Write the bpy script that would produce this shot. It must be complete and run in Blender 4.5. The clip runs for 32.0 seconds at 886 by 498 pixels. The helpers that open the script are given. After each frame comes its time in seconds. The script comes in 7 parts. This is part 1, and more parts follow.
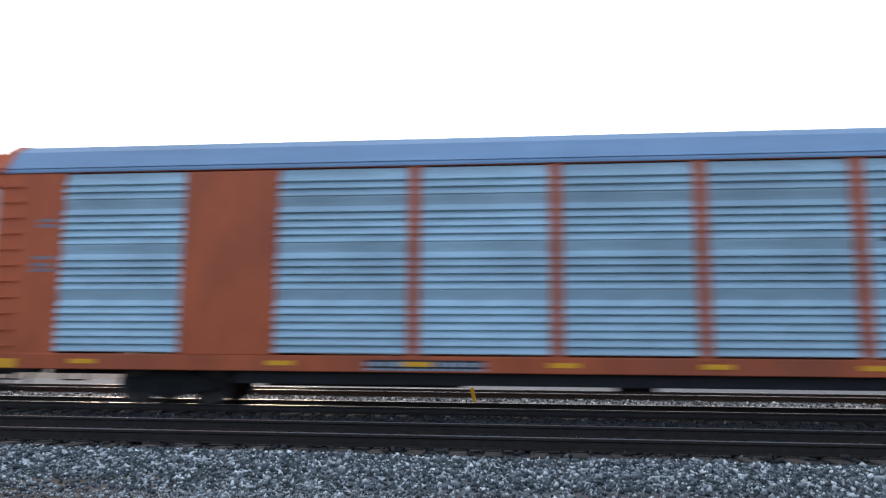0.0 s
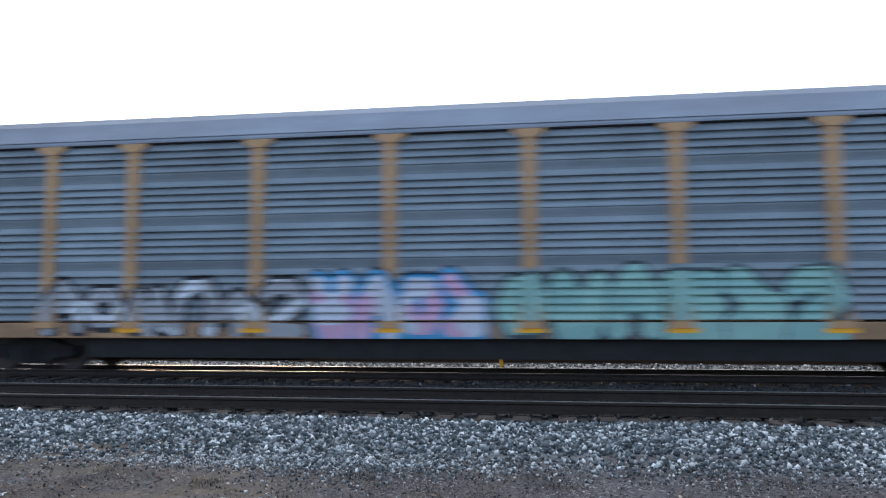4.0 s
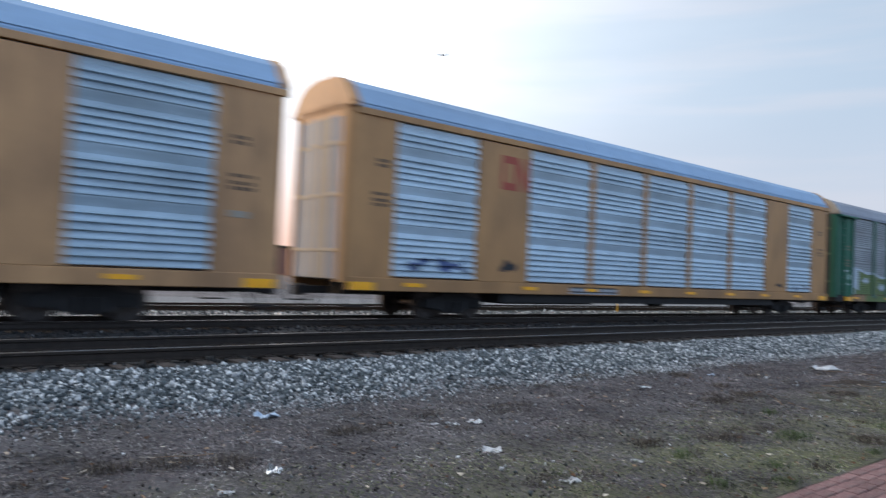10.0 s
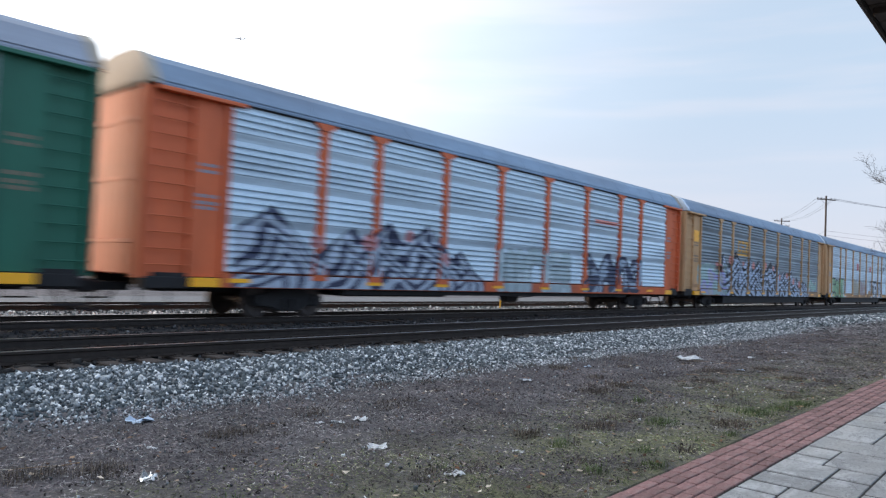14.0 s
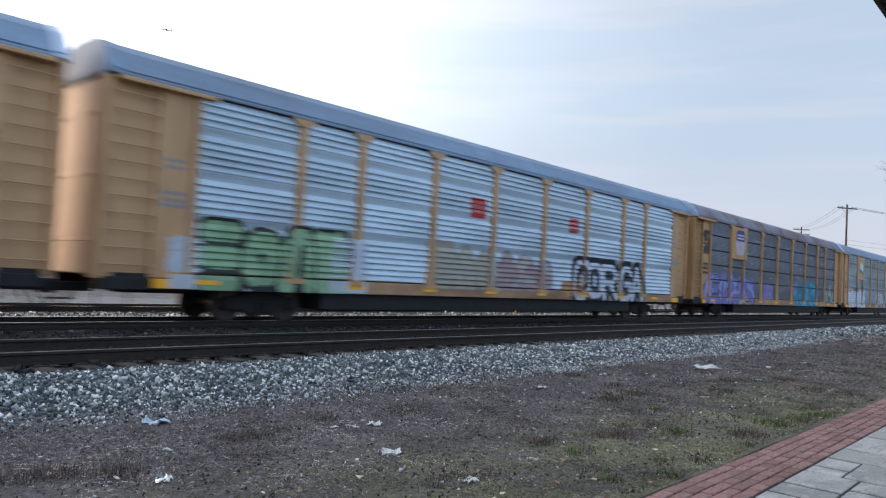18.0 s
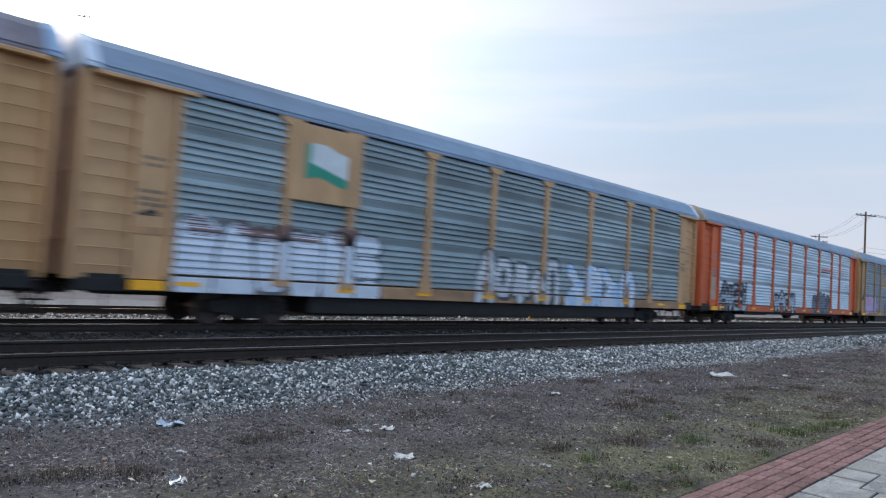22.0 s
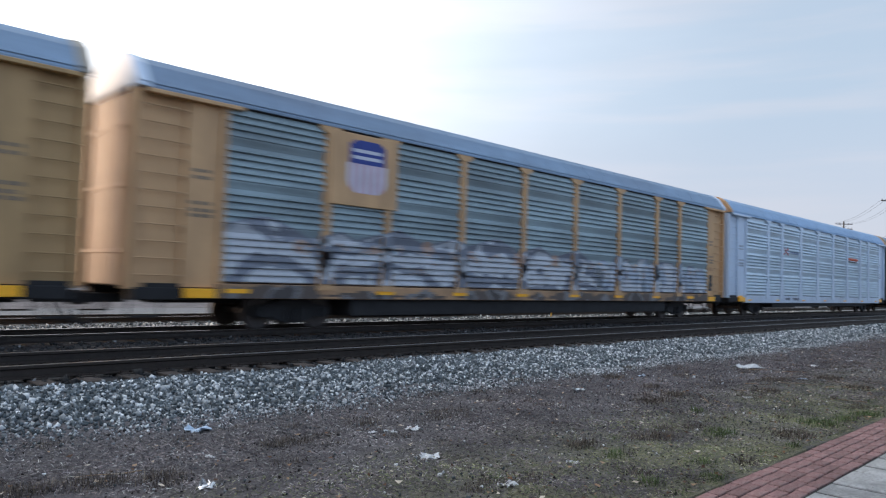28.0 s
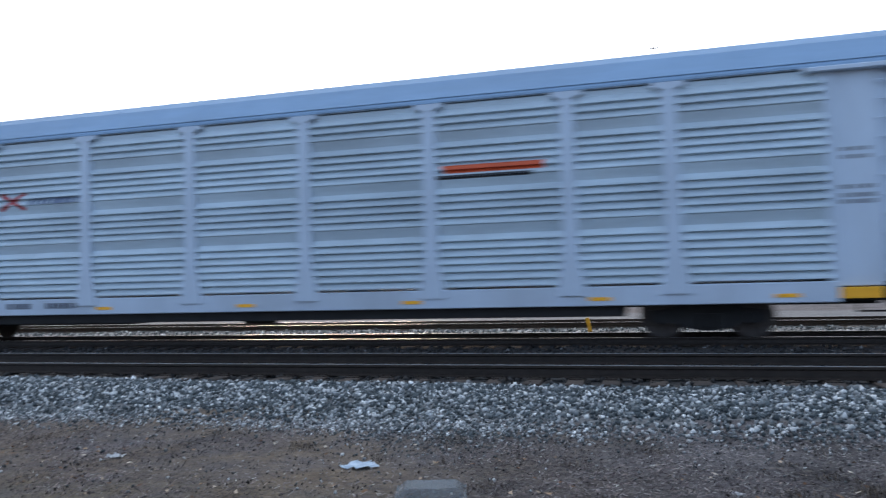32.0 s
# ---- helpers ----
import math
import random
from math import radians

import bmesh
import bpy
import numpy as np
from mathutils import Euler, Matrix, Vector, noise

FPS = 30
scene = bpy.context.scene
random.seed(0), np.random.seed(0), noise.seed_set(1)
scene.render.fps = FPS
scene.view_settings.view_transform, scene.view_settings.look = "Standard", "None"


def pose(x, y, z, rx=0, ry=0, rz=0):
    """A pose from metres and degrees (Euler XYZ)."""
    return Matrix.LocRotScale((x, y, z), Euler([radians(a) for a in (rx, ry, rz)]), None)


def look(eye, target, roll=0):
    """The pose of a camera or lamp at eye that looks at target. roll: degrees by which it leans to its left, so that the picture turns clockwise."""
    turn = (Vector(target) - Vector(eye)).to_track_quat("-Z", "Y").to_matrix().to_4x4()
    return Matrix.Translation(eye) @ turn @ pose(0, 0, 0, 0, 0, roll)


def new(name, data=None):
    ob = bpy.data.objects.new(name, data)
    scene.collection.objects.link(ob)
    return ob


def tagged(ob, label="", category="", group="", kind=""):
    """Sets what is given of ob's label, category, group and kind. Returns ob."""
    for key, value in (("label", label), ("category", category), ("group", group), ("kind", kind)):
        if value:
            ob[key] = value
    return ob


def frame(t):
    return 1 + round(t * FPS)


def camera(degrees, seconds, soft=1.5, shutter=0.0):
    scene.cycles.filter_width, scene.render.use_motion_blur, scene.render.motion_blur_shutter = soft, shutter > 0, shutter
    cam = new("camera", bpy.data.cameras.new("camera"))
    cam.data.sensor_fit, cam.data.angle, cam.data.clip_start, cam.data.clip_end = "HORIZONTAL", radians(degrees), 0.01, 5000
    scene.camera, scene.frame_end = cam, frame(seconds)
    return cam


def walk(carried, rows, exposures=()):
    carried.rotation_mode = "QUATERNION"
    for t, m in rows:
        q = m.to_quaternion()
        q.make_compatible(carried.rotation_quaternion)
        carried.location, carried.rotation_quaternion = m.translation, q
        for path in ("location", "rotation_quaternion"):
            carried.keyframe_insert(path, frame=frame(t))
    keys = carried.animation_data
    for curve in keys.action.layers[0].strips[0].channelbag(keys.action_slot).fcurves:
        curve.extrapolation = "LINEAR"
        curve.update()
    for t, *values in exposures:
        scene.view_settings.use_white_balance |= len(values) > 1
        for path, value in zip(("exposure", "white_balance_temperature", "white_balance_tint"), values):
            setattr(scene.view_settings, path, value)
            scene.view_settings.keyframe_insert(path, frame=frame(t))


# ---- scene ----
cam = camera(63.42, 32.0, soft=1.2, shutter=0.6)
PATH = [
    (0, pose(0, 0, 1.5, 97.72, -0.39, 6.18)),
    (0.5, pose(0, 0, 1.5, 98.16, -0.86, 5.77)),
    (1, pose(0, 0, 1.5, 96.70, -0.57, 4.93)),
    (1.5, pose(0, 0, 1.5, 96.44, -0.66, 5.40)),
    (2, pose(0, 0, 1.5, 96.37, -0.41, 6.65)),
    (2.5, pose(0, 0, 1.5, 95.79, 0.02, 8.20)),
    (4.5, pose(0, 0, 1.5, 94.82, 0.21, 8.33)),
    (5, pose(0, 0, 1.5, 94.52, -0.12, -2.32)),
    (5.5, pose(0, 0, 1.5, 94.27, -1.65, -18.30)),
    (6, pose(0, 0, 1.5, 95.12, -1.65, -25.85)),
    (6.5, pose(0, 0, 1.5, 93.37, -2.43, -32.51)),
    (7, pose(0, 0, 1.5, 93.36, -2.19, -33.37)),
    (7.5, pose(0, 0, 1.5, 93.84, -1.68, -32.74)),
    (8, pose(0, 0, 1.5, 93.99, -1.93, -33.60)),
    (8.5, pose(0, 0, 1.5, 93.07, -1.83, -32.93)),
    (9, pose(0, 0, 1.5, 93.37, -2.00, -34.21)),
    (9.5, pose(0, 0, 1.5, 93.28, -2.44, -36.68)),
    (10, pose(0, 0, 1.5, 91.85, -2.59, -40.07)),
    (10.5, pose(0, 0, 1.5, 91.54, -3.03, -44.98)),
    (11, pose(0, 0, 1.5, 91.32, -2.87, -47.73)),
    (11.5, pose(0, 0, 1.5, 91.36, -2.61, -49.67)),
    (12, pose(0, 0, 1.5, 91.33, -2.76, -50.58)),
    (12.5, pose(0, 0, 1.5, 91.19, -2.65, -49.94)),
    (13, pose(0, 0, 1.5, 91.10, -2.80, -49.77)),
    (13.5, pose(0, 0, 1.5, 91.67, -2.57, -49.61)),
    (15.5, pose(0, 0, 1.5, 92.27, -2.58, -48.17)),
    (16, pose(0, 0, 1.5, 92.32, -2.59, -48.27)),
    (16.5, pose(0, 0, 1.5, 92.50, -2.72, -48.22)),
    (17, pose(0, 0, 1.5, 92.51, -2.70, -48.08)),
    (17.5, pose(0, 0, 1.5, 92.43, -2.96, -48.03)),
    (18, pose(0, 0, 1.5, 92.37, -3.08, -47.91)),
    (18.5, pose(0, 0, 1.5, 92.23, -3.20, -47.65)),
    (19, pose(0, 0, 1.5, 92.39, -3.23, -47.64)),
    (19.5, pose(0, 0, 1.5, 92.72, -3.08, -47.49)),
    (20, pose(0, 0, 1.5, 92.72, -2.98, -47.38)),
    (20.5, pose(0, 0, 1.5, 92.59, -3.23, -47.24)),
    (21, pose(0, 0, 1.5, 92.54, -3.42, -47.06)),
    (21.5, pose(0, 0, 1.5, 92.70, -3.47, -47.00)),
    (22, pose(0, 0, 1.5, 92.70, -3.50, -46.81)),
    (22.5, pose(0, 0, 1.5, 92.92, -3.22, -46.59)),
    (23, pose(0, 0, 1.5, 93.11, -3.29, -46.29)),
    (23.5, pose(0, 0, 1.5, 92.75, -3.49, -46.04)),
    (24, pose(0, 0, 1.5, 92.68, -3.72, -46.02)),
    (24.5, pose(0, 0, 1.5, 92.67, -3.83, -46.08)),
    (25, pose(0, 0, 1.5, 92.54, -3.68, -46.02)),
    (25.5, pose(0, 0, 1.5, 92.37, -2.85, -45.87)),
    (26, pose(0, 0, 1.5, 92.53, -1.83, -45.36)),
    (26.5, pose(0, 0, 1.5, 92.53, -1.63, -45.31)),
    (28.5, pose(0, 0, 1.5, 92.61, -1.93, -45.15)),
    (29, pose(0, 0, 1.5, 92.64, -2.02, -45.20)),
    (29.5, pose(0, 0, 1.5, 92.47, -2.05, -44.88)),
    (30, pose(0, 0, 1.5, 92.81, -0.44, -34.14)),
    (30.5, pose(0, 0, 1.5, 94.02, 1.13, -21.20)),
    (31, pose(0, 0, 1.5, 94.13, 1.92, -4.23)),
    (31.2, pose(0, 0, 1.5, 93.44, 2.18, 2.70)),
    (31.5, pose(0, 0, 1.5, 93.18, 2.09, 10.07)),
    (32, pose(0, 0, 1.5, 92.50, 1.55, 15.14)),
]

EXPOSURES = [(0, 0.50, 5950, 9), (1, 0.05, 5780, 9), (2, 0.70, 5950, 9), (4.5, 0.80, 5950, 9), (5, 0.98, 5950, 9), (6, 1.14, 5850, 9), (7, 0.22, 5850, 9), (8, 0.20, 5850, 9), (9, 0.52, 6050, 9), (10, 0.60, 6050, 9), (11, 0.55, 6050, 9), (12, 0.62, 6050, 9), (13, 0.80, 6050, 9), (16, 0.62, 6050, 9), (17, 0.65, 6050, 9), (18, 0.62, 6050, 9), (20, 0.60, 6050, 9), (22, 0.66, 6050, 9), (23, 0.50, 6050, 9), (24, 0.50, 6050, 9), (25, 0.46, 6050, 9), (26, 0.50, 6050, 9), (29, 0.60, 6050, 9), (30, 0.55, 5900, 9), (31, 0.53, 5800, 9), (32, 0.52, 5800, 9)]
walk(cam, PATH, EXPOSURES)

# ---- world and light: dusk under thin cloud, the bright part of the sky behind the train ----
SUN_AZ = radians(24)        # to the left of straight ahead
world = bpy.data.worlds.new("world")
scene.world = world
world.use_nodes = True
wn, wl = world.node_tree.nodes, world.node_tree.links
wn.clear()


def w_mix(fac, a, b):
    n = wn.new("ShaderNodeMix")
    n.data_type = "RGBA"
    for socket, value in ((n.inputs[0], fac), (n.inputs[6], a), (n.inputs[7], b)):
        if isinstance(value, (int, float)):
            socket.default_value = value
        elif isinstance(value, tuple):
            socket.default_value = (*value, 1)
        else:
            wl.new(value, socket)
    return n.outputs[2]


def w_range(value, low, high):
    n = wn.new("ShaderNodeMapRange")
    n.interpolation_type = "SMOOTHSTEP"
    n.inputs[1].default_value, n.inputs[2].default_value = low, high
    wl.new(value, n.inputs[0])
    return n.outputs[0]


w_out = wn.new("ShaderNodeOutputWorld")
w_bg = wn.new("ShaderNodeBackground")
w_bg.inputs["Strength"].default_value = 0.12
sky = wn.new("ShaderNodeTexSky")
sky.sky_type = "NISHITA"
sky.sun_disc = False
sky.sun_elevation, sky.sun_rotation = radians(8), -SUN_AZ
sky.air_density, sky.dust_density, sky.ozone_density = 1.0, 1.5, 2.0
w_co = wn.new("ShaderNodeTexCoord")
w_dot = wn.new("ShaderNodeVectorMath")
w_dot.operation = "DOT_PRODUCT"
w_dot.inputs[1].default_value = Vector((-math.sin(SUN_AZ), math.cos(SUN_AZ), 0.35)).normalized()
wl.new(w_co.outputs["Generated"], w_dot.inputs[0])
w_sep = wn.new("ShaderNodeSeparateXYZ")
wl.new(w_co.outputs["Generated"], w_sep.inputs[0])
w_map = wn.new("ShaderNodeMapping")
w_map.inputs["Scale"].default_value = (1.2, 1.2, 5.0)
wl.new(w_co.outputs["Generated"], w_map.inputs[0])
w_noise = wn.new("ShaderNodeTexNoise")
w_noise.inputs["Scale"].default_value, w_noise.inputs["Detail"].default_value = 1.6, 5
wl.new(w_map.outputs[0], w_noise.inputs["Vector"])
w_sum = wn.new("ShaderNodeMath")
w_sum.operation = "MULTIPLY_ADD"
w_sum.inputs[1].default_value = 0.22
wl.new(w_noise.outputs[0], w_sum.inputs[0])
wl.new(w_dot.outputs["Value"], w_sum.inputs[2])
w_pow = wn.new("ShaderNodeMath")
w_pow.operation = "POWER"
w_pow.inputs[1].default_value = 1.6
wl.new(w_range(w_sum.outputs[0], 0.0, 1.12), w_pow.inputs[0])
w_glow = w_pow.outputs[0]
w_low = w_mix(w_glow, (4.3, 4.1, 4.5), (9.5, 4.6, 2.9))
w_high = w_range(w_sep.outputs["Z"], -0.02, 0.27)
w_thin = wn.new("ShaderNodeMapping")
w_thin.inputs["Scale"].default_value = (1.0, 1.0, 11.0)
w_thin.inputs["Rotation"].default_value = (0.05, 0.12, 0.0)
wl.new(w_co.outputs["Generated"], w_thin.inputs[0])
w_streak = wn.new("ShaderNodeTexNoise")
w_streak.inputs["Scale"].default_value, w_streak.inputs["Detail"].default_value = 2.2, 6
wl.new(w_thin.outputs[0], w_streak.inputs["Vector"])
w_half = wn.new("ShaderNodeMath")
w_half.operation = "MULTIPLY"
w_half.inputs[1].default_value = 0.6
wl.new(w_range(w_streak.outputs[0], 0.45, 0.72), w_half.inputs[0])
w_veil = w_mix(w_glow, w_mix(w_half.outputs[0], (3.45, 3.95, 4.55), (4.5, 4.4, 4.65)), (15.0, 14.6, 14.2))
w_back = wn.new("ShaderNodeMath")
w_back.operation = "MULTIPLY"
w_back.inputs[1].default_value = -1.0
wl.new(w_sep.outputs["Y"], w_back.inputs[0])
w_veil = w_mix(w_range(w_back.outputs[0], 0.0, 0.8), w_veil, (4.4, 5.7, 7.9))
w_cloud = w_mix(w_high, w_low, w_veil)
wl.new(w_mix(0.82, sky.outputs[0], w_cloud), w_bg.inputs["Color"])
wl.new(w_bg.outputs[0], w_out.inputs[0])
sun = new("sun", bpy.data.lights.new("sun", "SUN"))
sun.data.energy, sun.data.angle, sun.data.color = 1.5, radians(16), (1.0, 0.70, 0.46)
sun.matrix_world = look((0, 0, 0), (math.sin(SUN_AZ), -math.cos(SUN_AZ), -0.14))


# ---- materials ----
def material(name, color, rough=0.7, metal=0.0, vary=0.25, scale=3.0, bump=0.0, bump_scale=60.0, stretch=(1, 1, 1), random_amount=0.0, dirt=None, dirt_amount=0.0):
    m = bpy.data.materials.new(name)
    m.use_nodes = True
    n, l = m.node_tree.nodes, m.node_tree.links
    b = n["Principled BSDF"]
    b.inputs["Roughness"].default_value, b.inputs["Metallic"].default_value = rough, metal
    co = n.new("ShaderNodeTexCoord")
    mp = n.new("ShaderNodeMapping")
    mp.inputs["Scale"].default_value = stretch
    l.new(co.outputs["Object"], mp.inputs[0])
    big = n.new("ShaderNodeTexNoise")
    big.inputs["Scale"].default_value, big.inputs["Detail"].default_value, big.inputs["Roughness"].default_value = scale, 6, 0.65
    l.new(mp.outputs[0], big.inputs["Vector"])
    mix = n.new("ShaderNodeMix")
    mix.data_type = "RGBA"
    c = Vector(color[:3])
    mix.inputs[6].default_value = (*(c * (1 - vary)), 1)
    mix.inputs[7].default_value = (*(c * (1 + vary)), 1)
    r = n.new("ShaderNodeMapRange")
    r.inputs[1].default_value, r.inputs[2].default_value = 0.3, 0.7
    l.new(big.outputs[0], r.inputs[0])
    l.new(r.outputs[0], mix.inputs[0])
    last = mix.outputs[2]
    if dirt:
        d = n.new("ShaderNodeTexNoise")
        d.inputs["Scale"].default_value, d.inputs["Detail"].default_value = scale * 0.35, 8
        l.new(mp.outputs[0], d.inputs["Vector"])
        dr = n.new("ShaderNodeMapRange")
        dr.inputs[1].default_value, dr.inputs[2].default_value, dr.inputs[4].default_value = 0.45, 0.7, dirt_amount
        l.new(d.outputs[0], dr.inputs[0])
        dm = n.new("ShaderNodeMix")
        dm.data_type = "RGBA"
        l.new(dr.outputs[0], dm.inputs[0])
        l.new(last, dm.inputs[6])
        dm.inputs[7].default_value = (*dirt, 1)
        last = dm.outputs[2]
    if random_amount:
        info = n.new("ShaderNodeObjectInfo")
        rr = n.new("ShaderNodeMapRange")
        rr.inputs[3].default_value, rr.inputs[4].default_value = 1 - random_amount, 1 + random_amount
        l.new(info.outputs["Random"], rr.inputs[0])
        mul = n.new("ShaderNodeVectorMath")
        mul.operation = "SCALE"
        l.new(last, mul.inputs[0])
        l.new(rr.outputs[0], mul.inputs["Scale"])
        last = mul.outputs[0]
    l.new(last, b.inputs["Base Color"])
    if bump:
        f = n.new("ShaderNodeTexNoise")
        f.inputs["Scale"].default_value, f.inputs["Detail"].default_value = bump_scale, 4
        l.new(co.outputs["Object"], f.inputs["Vector"])
        bp = n.new("ShaderNodeBump")
        bp.inputs["Strength"].default_value, bp.inputs["Distance"].default_value = bump, 0.02
        l.new(f.outputs[0], bp.inputs["Height"])
        l.new(bp.outputs[0], b.inputs["Normal"])
    return m


M = {}
M["roof"] = material("galvanised_roof", (0.205, 0.285, 0.385), 0.7, 0.0, 0.14, 0.8, stretch=(0.5, 2, 2), dirt=(0.12, 0.12, 0.14), dirt_amount=0.4)
M["roof_grey"] = material("dull_galvanised_roof", (0.26, 0.29, 0.345), 0.7, 0.0, 0.14, 0.8, stretch=(0.5, 2, 2), dirt=(0.13, 0.13, 0.15), dirt_amount=0.4)
M["roof_rust"] = material("rusted_roof", (0.165, 0.120, 0.125), 0.8, 0.0, 0.5, 0.9, dirt=(0.25, 0.32, 0.41), dirt_amount=0.85)
M["panel_pale"] = material("pale_galvanised_panel", (0.58, 0.69, 0.76), 0.45, 0.2, 0.22, 0.9, stretch=(0.35, 1, 3.0), random_amount=0.10, dirt=(0.28, 0.33, 0.37), dirt_amount=0.65)
M["panel_ice"] = material("blue_grey_galvanised_panel", (0.445, 0.55, 0.63), 0.5, 0.15, 0.2, 0.9, stretch=(0.5, 1, 2.5), random_amount=0.08, dirt=(0.24, 0.29, 0.33), dirt_amount=0.6)
M["panel_steel"] = material("steel_blue_galvanised_panel", (0.375, 0.475, 0.55), 0.5, 0.15, 0.24, 0.9, stretch=(0.5, 1, 2.5), random_amount=0.10, dirt=(0.19, 0.235, 0.27), dirt_amount=0.65)
M["panel_grey"] = material("weathered_grey_panel", (0.225, 0.26, 0.28), 0.6, 0.2, 0.2, 0.9, stretch=(0.6, 1, 1.5), random_amount=0.12, dirt=(0.13, 0.12, 0.115), dirt_amount=0.6)
M["panel_dark"] = material("dark_perforated_panel", (0.130, 0.146, 0.158), 0.75, 0.0, 0.3, 0.9, stretch=(0.35, 1, 3.0), random_amount=0.14, dirt=(0.09, 0.08, 0.08), dirt_amount=0.65)
M["panel_soot"] = material("sooty_perforated_panel", (0.108, 0.110, 0.118), 0.75, 0.0, 0.3, 0.9, stretch=(0.35, 1, 3.0), random_amount=0.16, dirt=(0.070, 0.066, 0.068), dirt_amount=0.6)
M["faded_green"] = material("faded_green_paint", (0.075, 0.165, 0.125), 0.65, 0, 0.2, 1.2, stretch=(1, 1, 0.4), dirt=(0.10, 0.11, 0.11), dirt_amount=0.6)
M["panel_slate"] = material("slate_grey_panel", (0.255, 0.305, 0.335), 0.55, 0.2, 0.22, 0.9, stretch=(0.4, 1, 2.5), random_amount=0.1, dirt=(0.14, 0.15, 0.16), dirt_amount=0.6)
M["panel_white"] = material("white_panel", (0.52, 0.605, 0.66), 0.5, 0.1, 0.16, 0.9, stretch=(0.4, 1, 2.5), random_amount=0.06, dirt=(0.36, 0.41, 0.45), dirt_amount=0.55)
M["panel_blue"] = material("grey_blue_panel", (0.25, 0.295, 0.325), 0.55, 0.2, 0.2, 0.9, stretch=(0.6, 1, 1.5), random_amount=0.1, dirt=(0.12, 0.12, 0.13), dirt_amount=0.5)
M["panel_sage"] = material("grey_sage_panel", (0.285, 0.35, 0.365), 0.55, 0.2, 0.24, 0.9, stretch=(0.4, 1, 2.5), random_amount=0.12, dirt=(0.12, 0.13, 0.13), dirt_amount=0.65)
M["panel_grey_violet"] = material("sooty_grey_panel", (0.29, 0.315, 0.33), 0.6, 0.1, 0.25, 0.9, stretch=(0.4, 1, 2.5), random_amount=0.12, dirt=(0.18, 0.18, 0.18), dirt_amount=0.6)
M["roof_pale"] = material("pale_galvanised_roof", (0.26, 0.385, 0.55), 0.7, 0.0, 0.10, 0.8, stretch=(0.5, 2, 2), dirt=(0.20, 0.25, 0.32), dirt_amount=0.3)
M["cream"] = material("dirty_cream_paint", (0.34, 0.30, 0.24), 0.65, 0, 0.15, 1.2, stretch=(1, 1, 0.4), dirt=(0.2, 0.17, 0.13), dirt_amount=0.5)
M["amber"] = material("amber_paint", (0.53, 0.30, 0.125), 0.6, 0, 0.22, 1.2, stretch=(1, 1, 0.4), dirt=(0.18, 0.10, 0.05), dirt_amount=0.65)
M["mustard"] = material("dull_mustard_paint", (0.42, 0.26, 0.11), 0.65, 0, 0.22, 1.2, stretch=(1, 1, 0.4), dirt=(0.14, 0.09, 0.05), dirt_amount=0.65)
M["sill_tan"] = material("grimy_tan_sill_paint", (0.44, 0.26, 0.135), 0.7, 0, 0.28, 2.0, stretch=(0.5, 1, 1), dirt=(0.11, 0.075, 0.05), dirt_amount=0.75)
M["dark_grey"] = material("dark_grey_paint", (0.07, 0.075, 0.08), 0.6, 0, 0.15, 1.2)
M["tan"] = material("faded_tan_paint", (0.545, 0.325, 0.155), 0.65, 0, 0.22, 1.2, stretch=(1, 1, 0.4), dirt=(0.20, 0.125, 0.07), dirt_amount=0.55)
M["yellow"] = material("armour_yellow_paint", (0.50, 0.28, 0.125), 0.6, 0, 0.30, 1.5, stretch=(1, 1, 0.4), dirt=(0.20, 0.11, 0.06), dirt_amount=0.65)
M["orange"] = material("orange_red_paint", (0.61, 0.128, 0.038), 0.6, 0, 0.2, 1.2, stretch=(1, 1, 0.4), dirt=(0.22, 0.07, 0.04), dirt_amount=0.55)
M["green"] = material("dark_green_paint", (0.018, 0.12, 0.07), 0.6, 0, 0.2, 1.2, stretch=(1, 1, 0.4), dirt=(0.03, 0.05, 0.04), dirt_amount=0.5)
M["white"] = material("grey_white_paint", (0.56, 0.64, 0.74), 0.5, 0, 0.10, 1.2, stretch=(1, 1, 0.4), dirt=(0.36, 0.38, 0.41), dirt_amount=0.5)
M["panel_cyan"] = material("clean_galvanised_panel", (0.50, 0.66, 0.72), 0.5, 0.15, 0.2, 0.9, stretch=(0.5, 1, 2.5), random_amount=0.10, dirt=(0.30, 0.37, 0.42), dirt_amount=0.6)
# end-door tan, lightened towards peach to paint in sky light on the ends
M["skylit_tan"] = material("skylit_tan_door_paint", (0.54, 0.36, 0.23), 0.6, 0, 0.15, 1.2, stretch=(1, 1, 0.4), dirt=(0.22, 0.14, 0.09), dirt_amount=0.6)
M["bright_white"] = material("fresh_white_paint", (0.63, 0.74, 0.85), 0.5, 0, 0.08, 1.2, stretch=(1, 1, 0.4), dirt=(0.47, 0.54, 0.61), dirt_amount=0.4)
M["panel_bright"] = material("fresh_white_panel", (0.62, 0.73, 0.81), 0.5, 0.0, 0.14, 0.9, stretch=(0.4, 1, 2.5), random_amount=0.05, dirt=(0.33, 0.41, 0.46), dirt_amount=0.6)
M["panel_black"] = material("blackened_panel", (0.180, 0.190, 0.212), 0.75, 0.0, 0.3, 0.9, stretch=(0.6, 1, 1.2), random_amount=0.12, dirt=(0.085, 0.083, 0.088), dirt_amount=0.6)
M["olive_cream"] = material("olive_cream_door_paint", (0.19, 0.165, 0.10), 0.7, 0, 0.3, 1.5, stretch=(1, 1, 0.3), dirt=(0.1, 0.085, 0.06), dirt_amount=0.7)
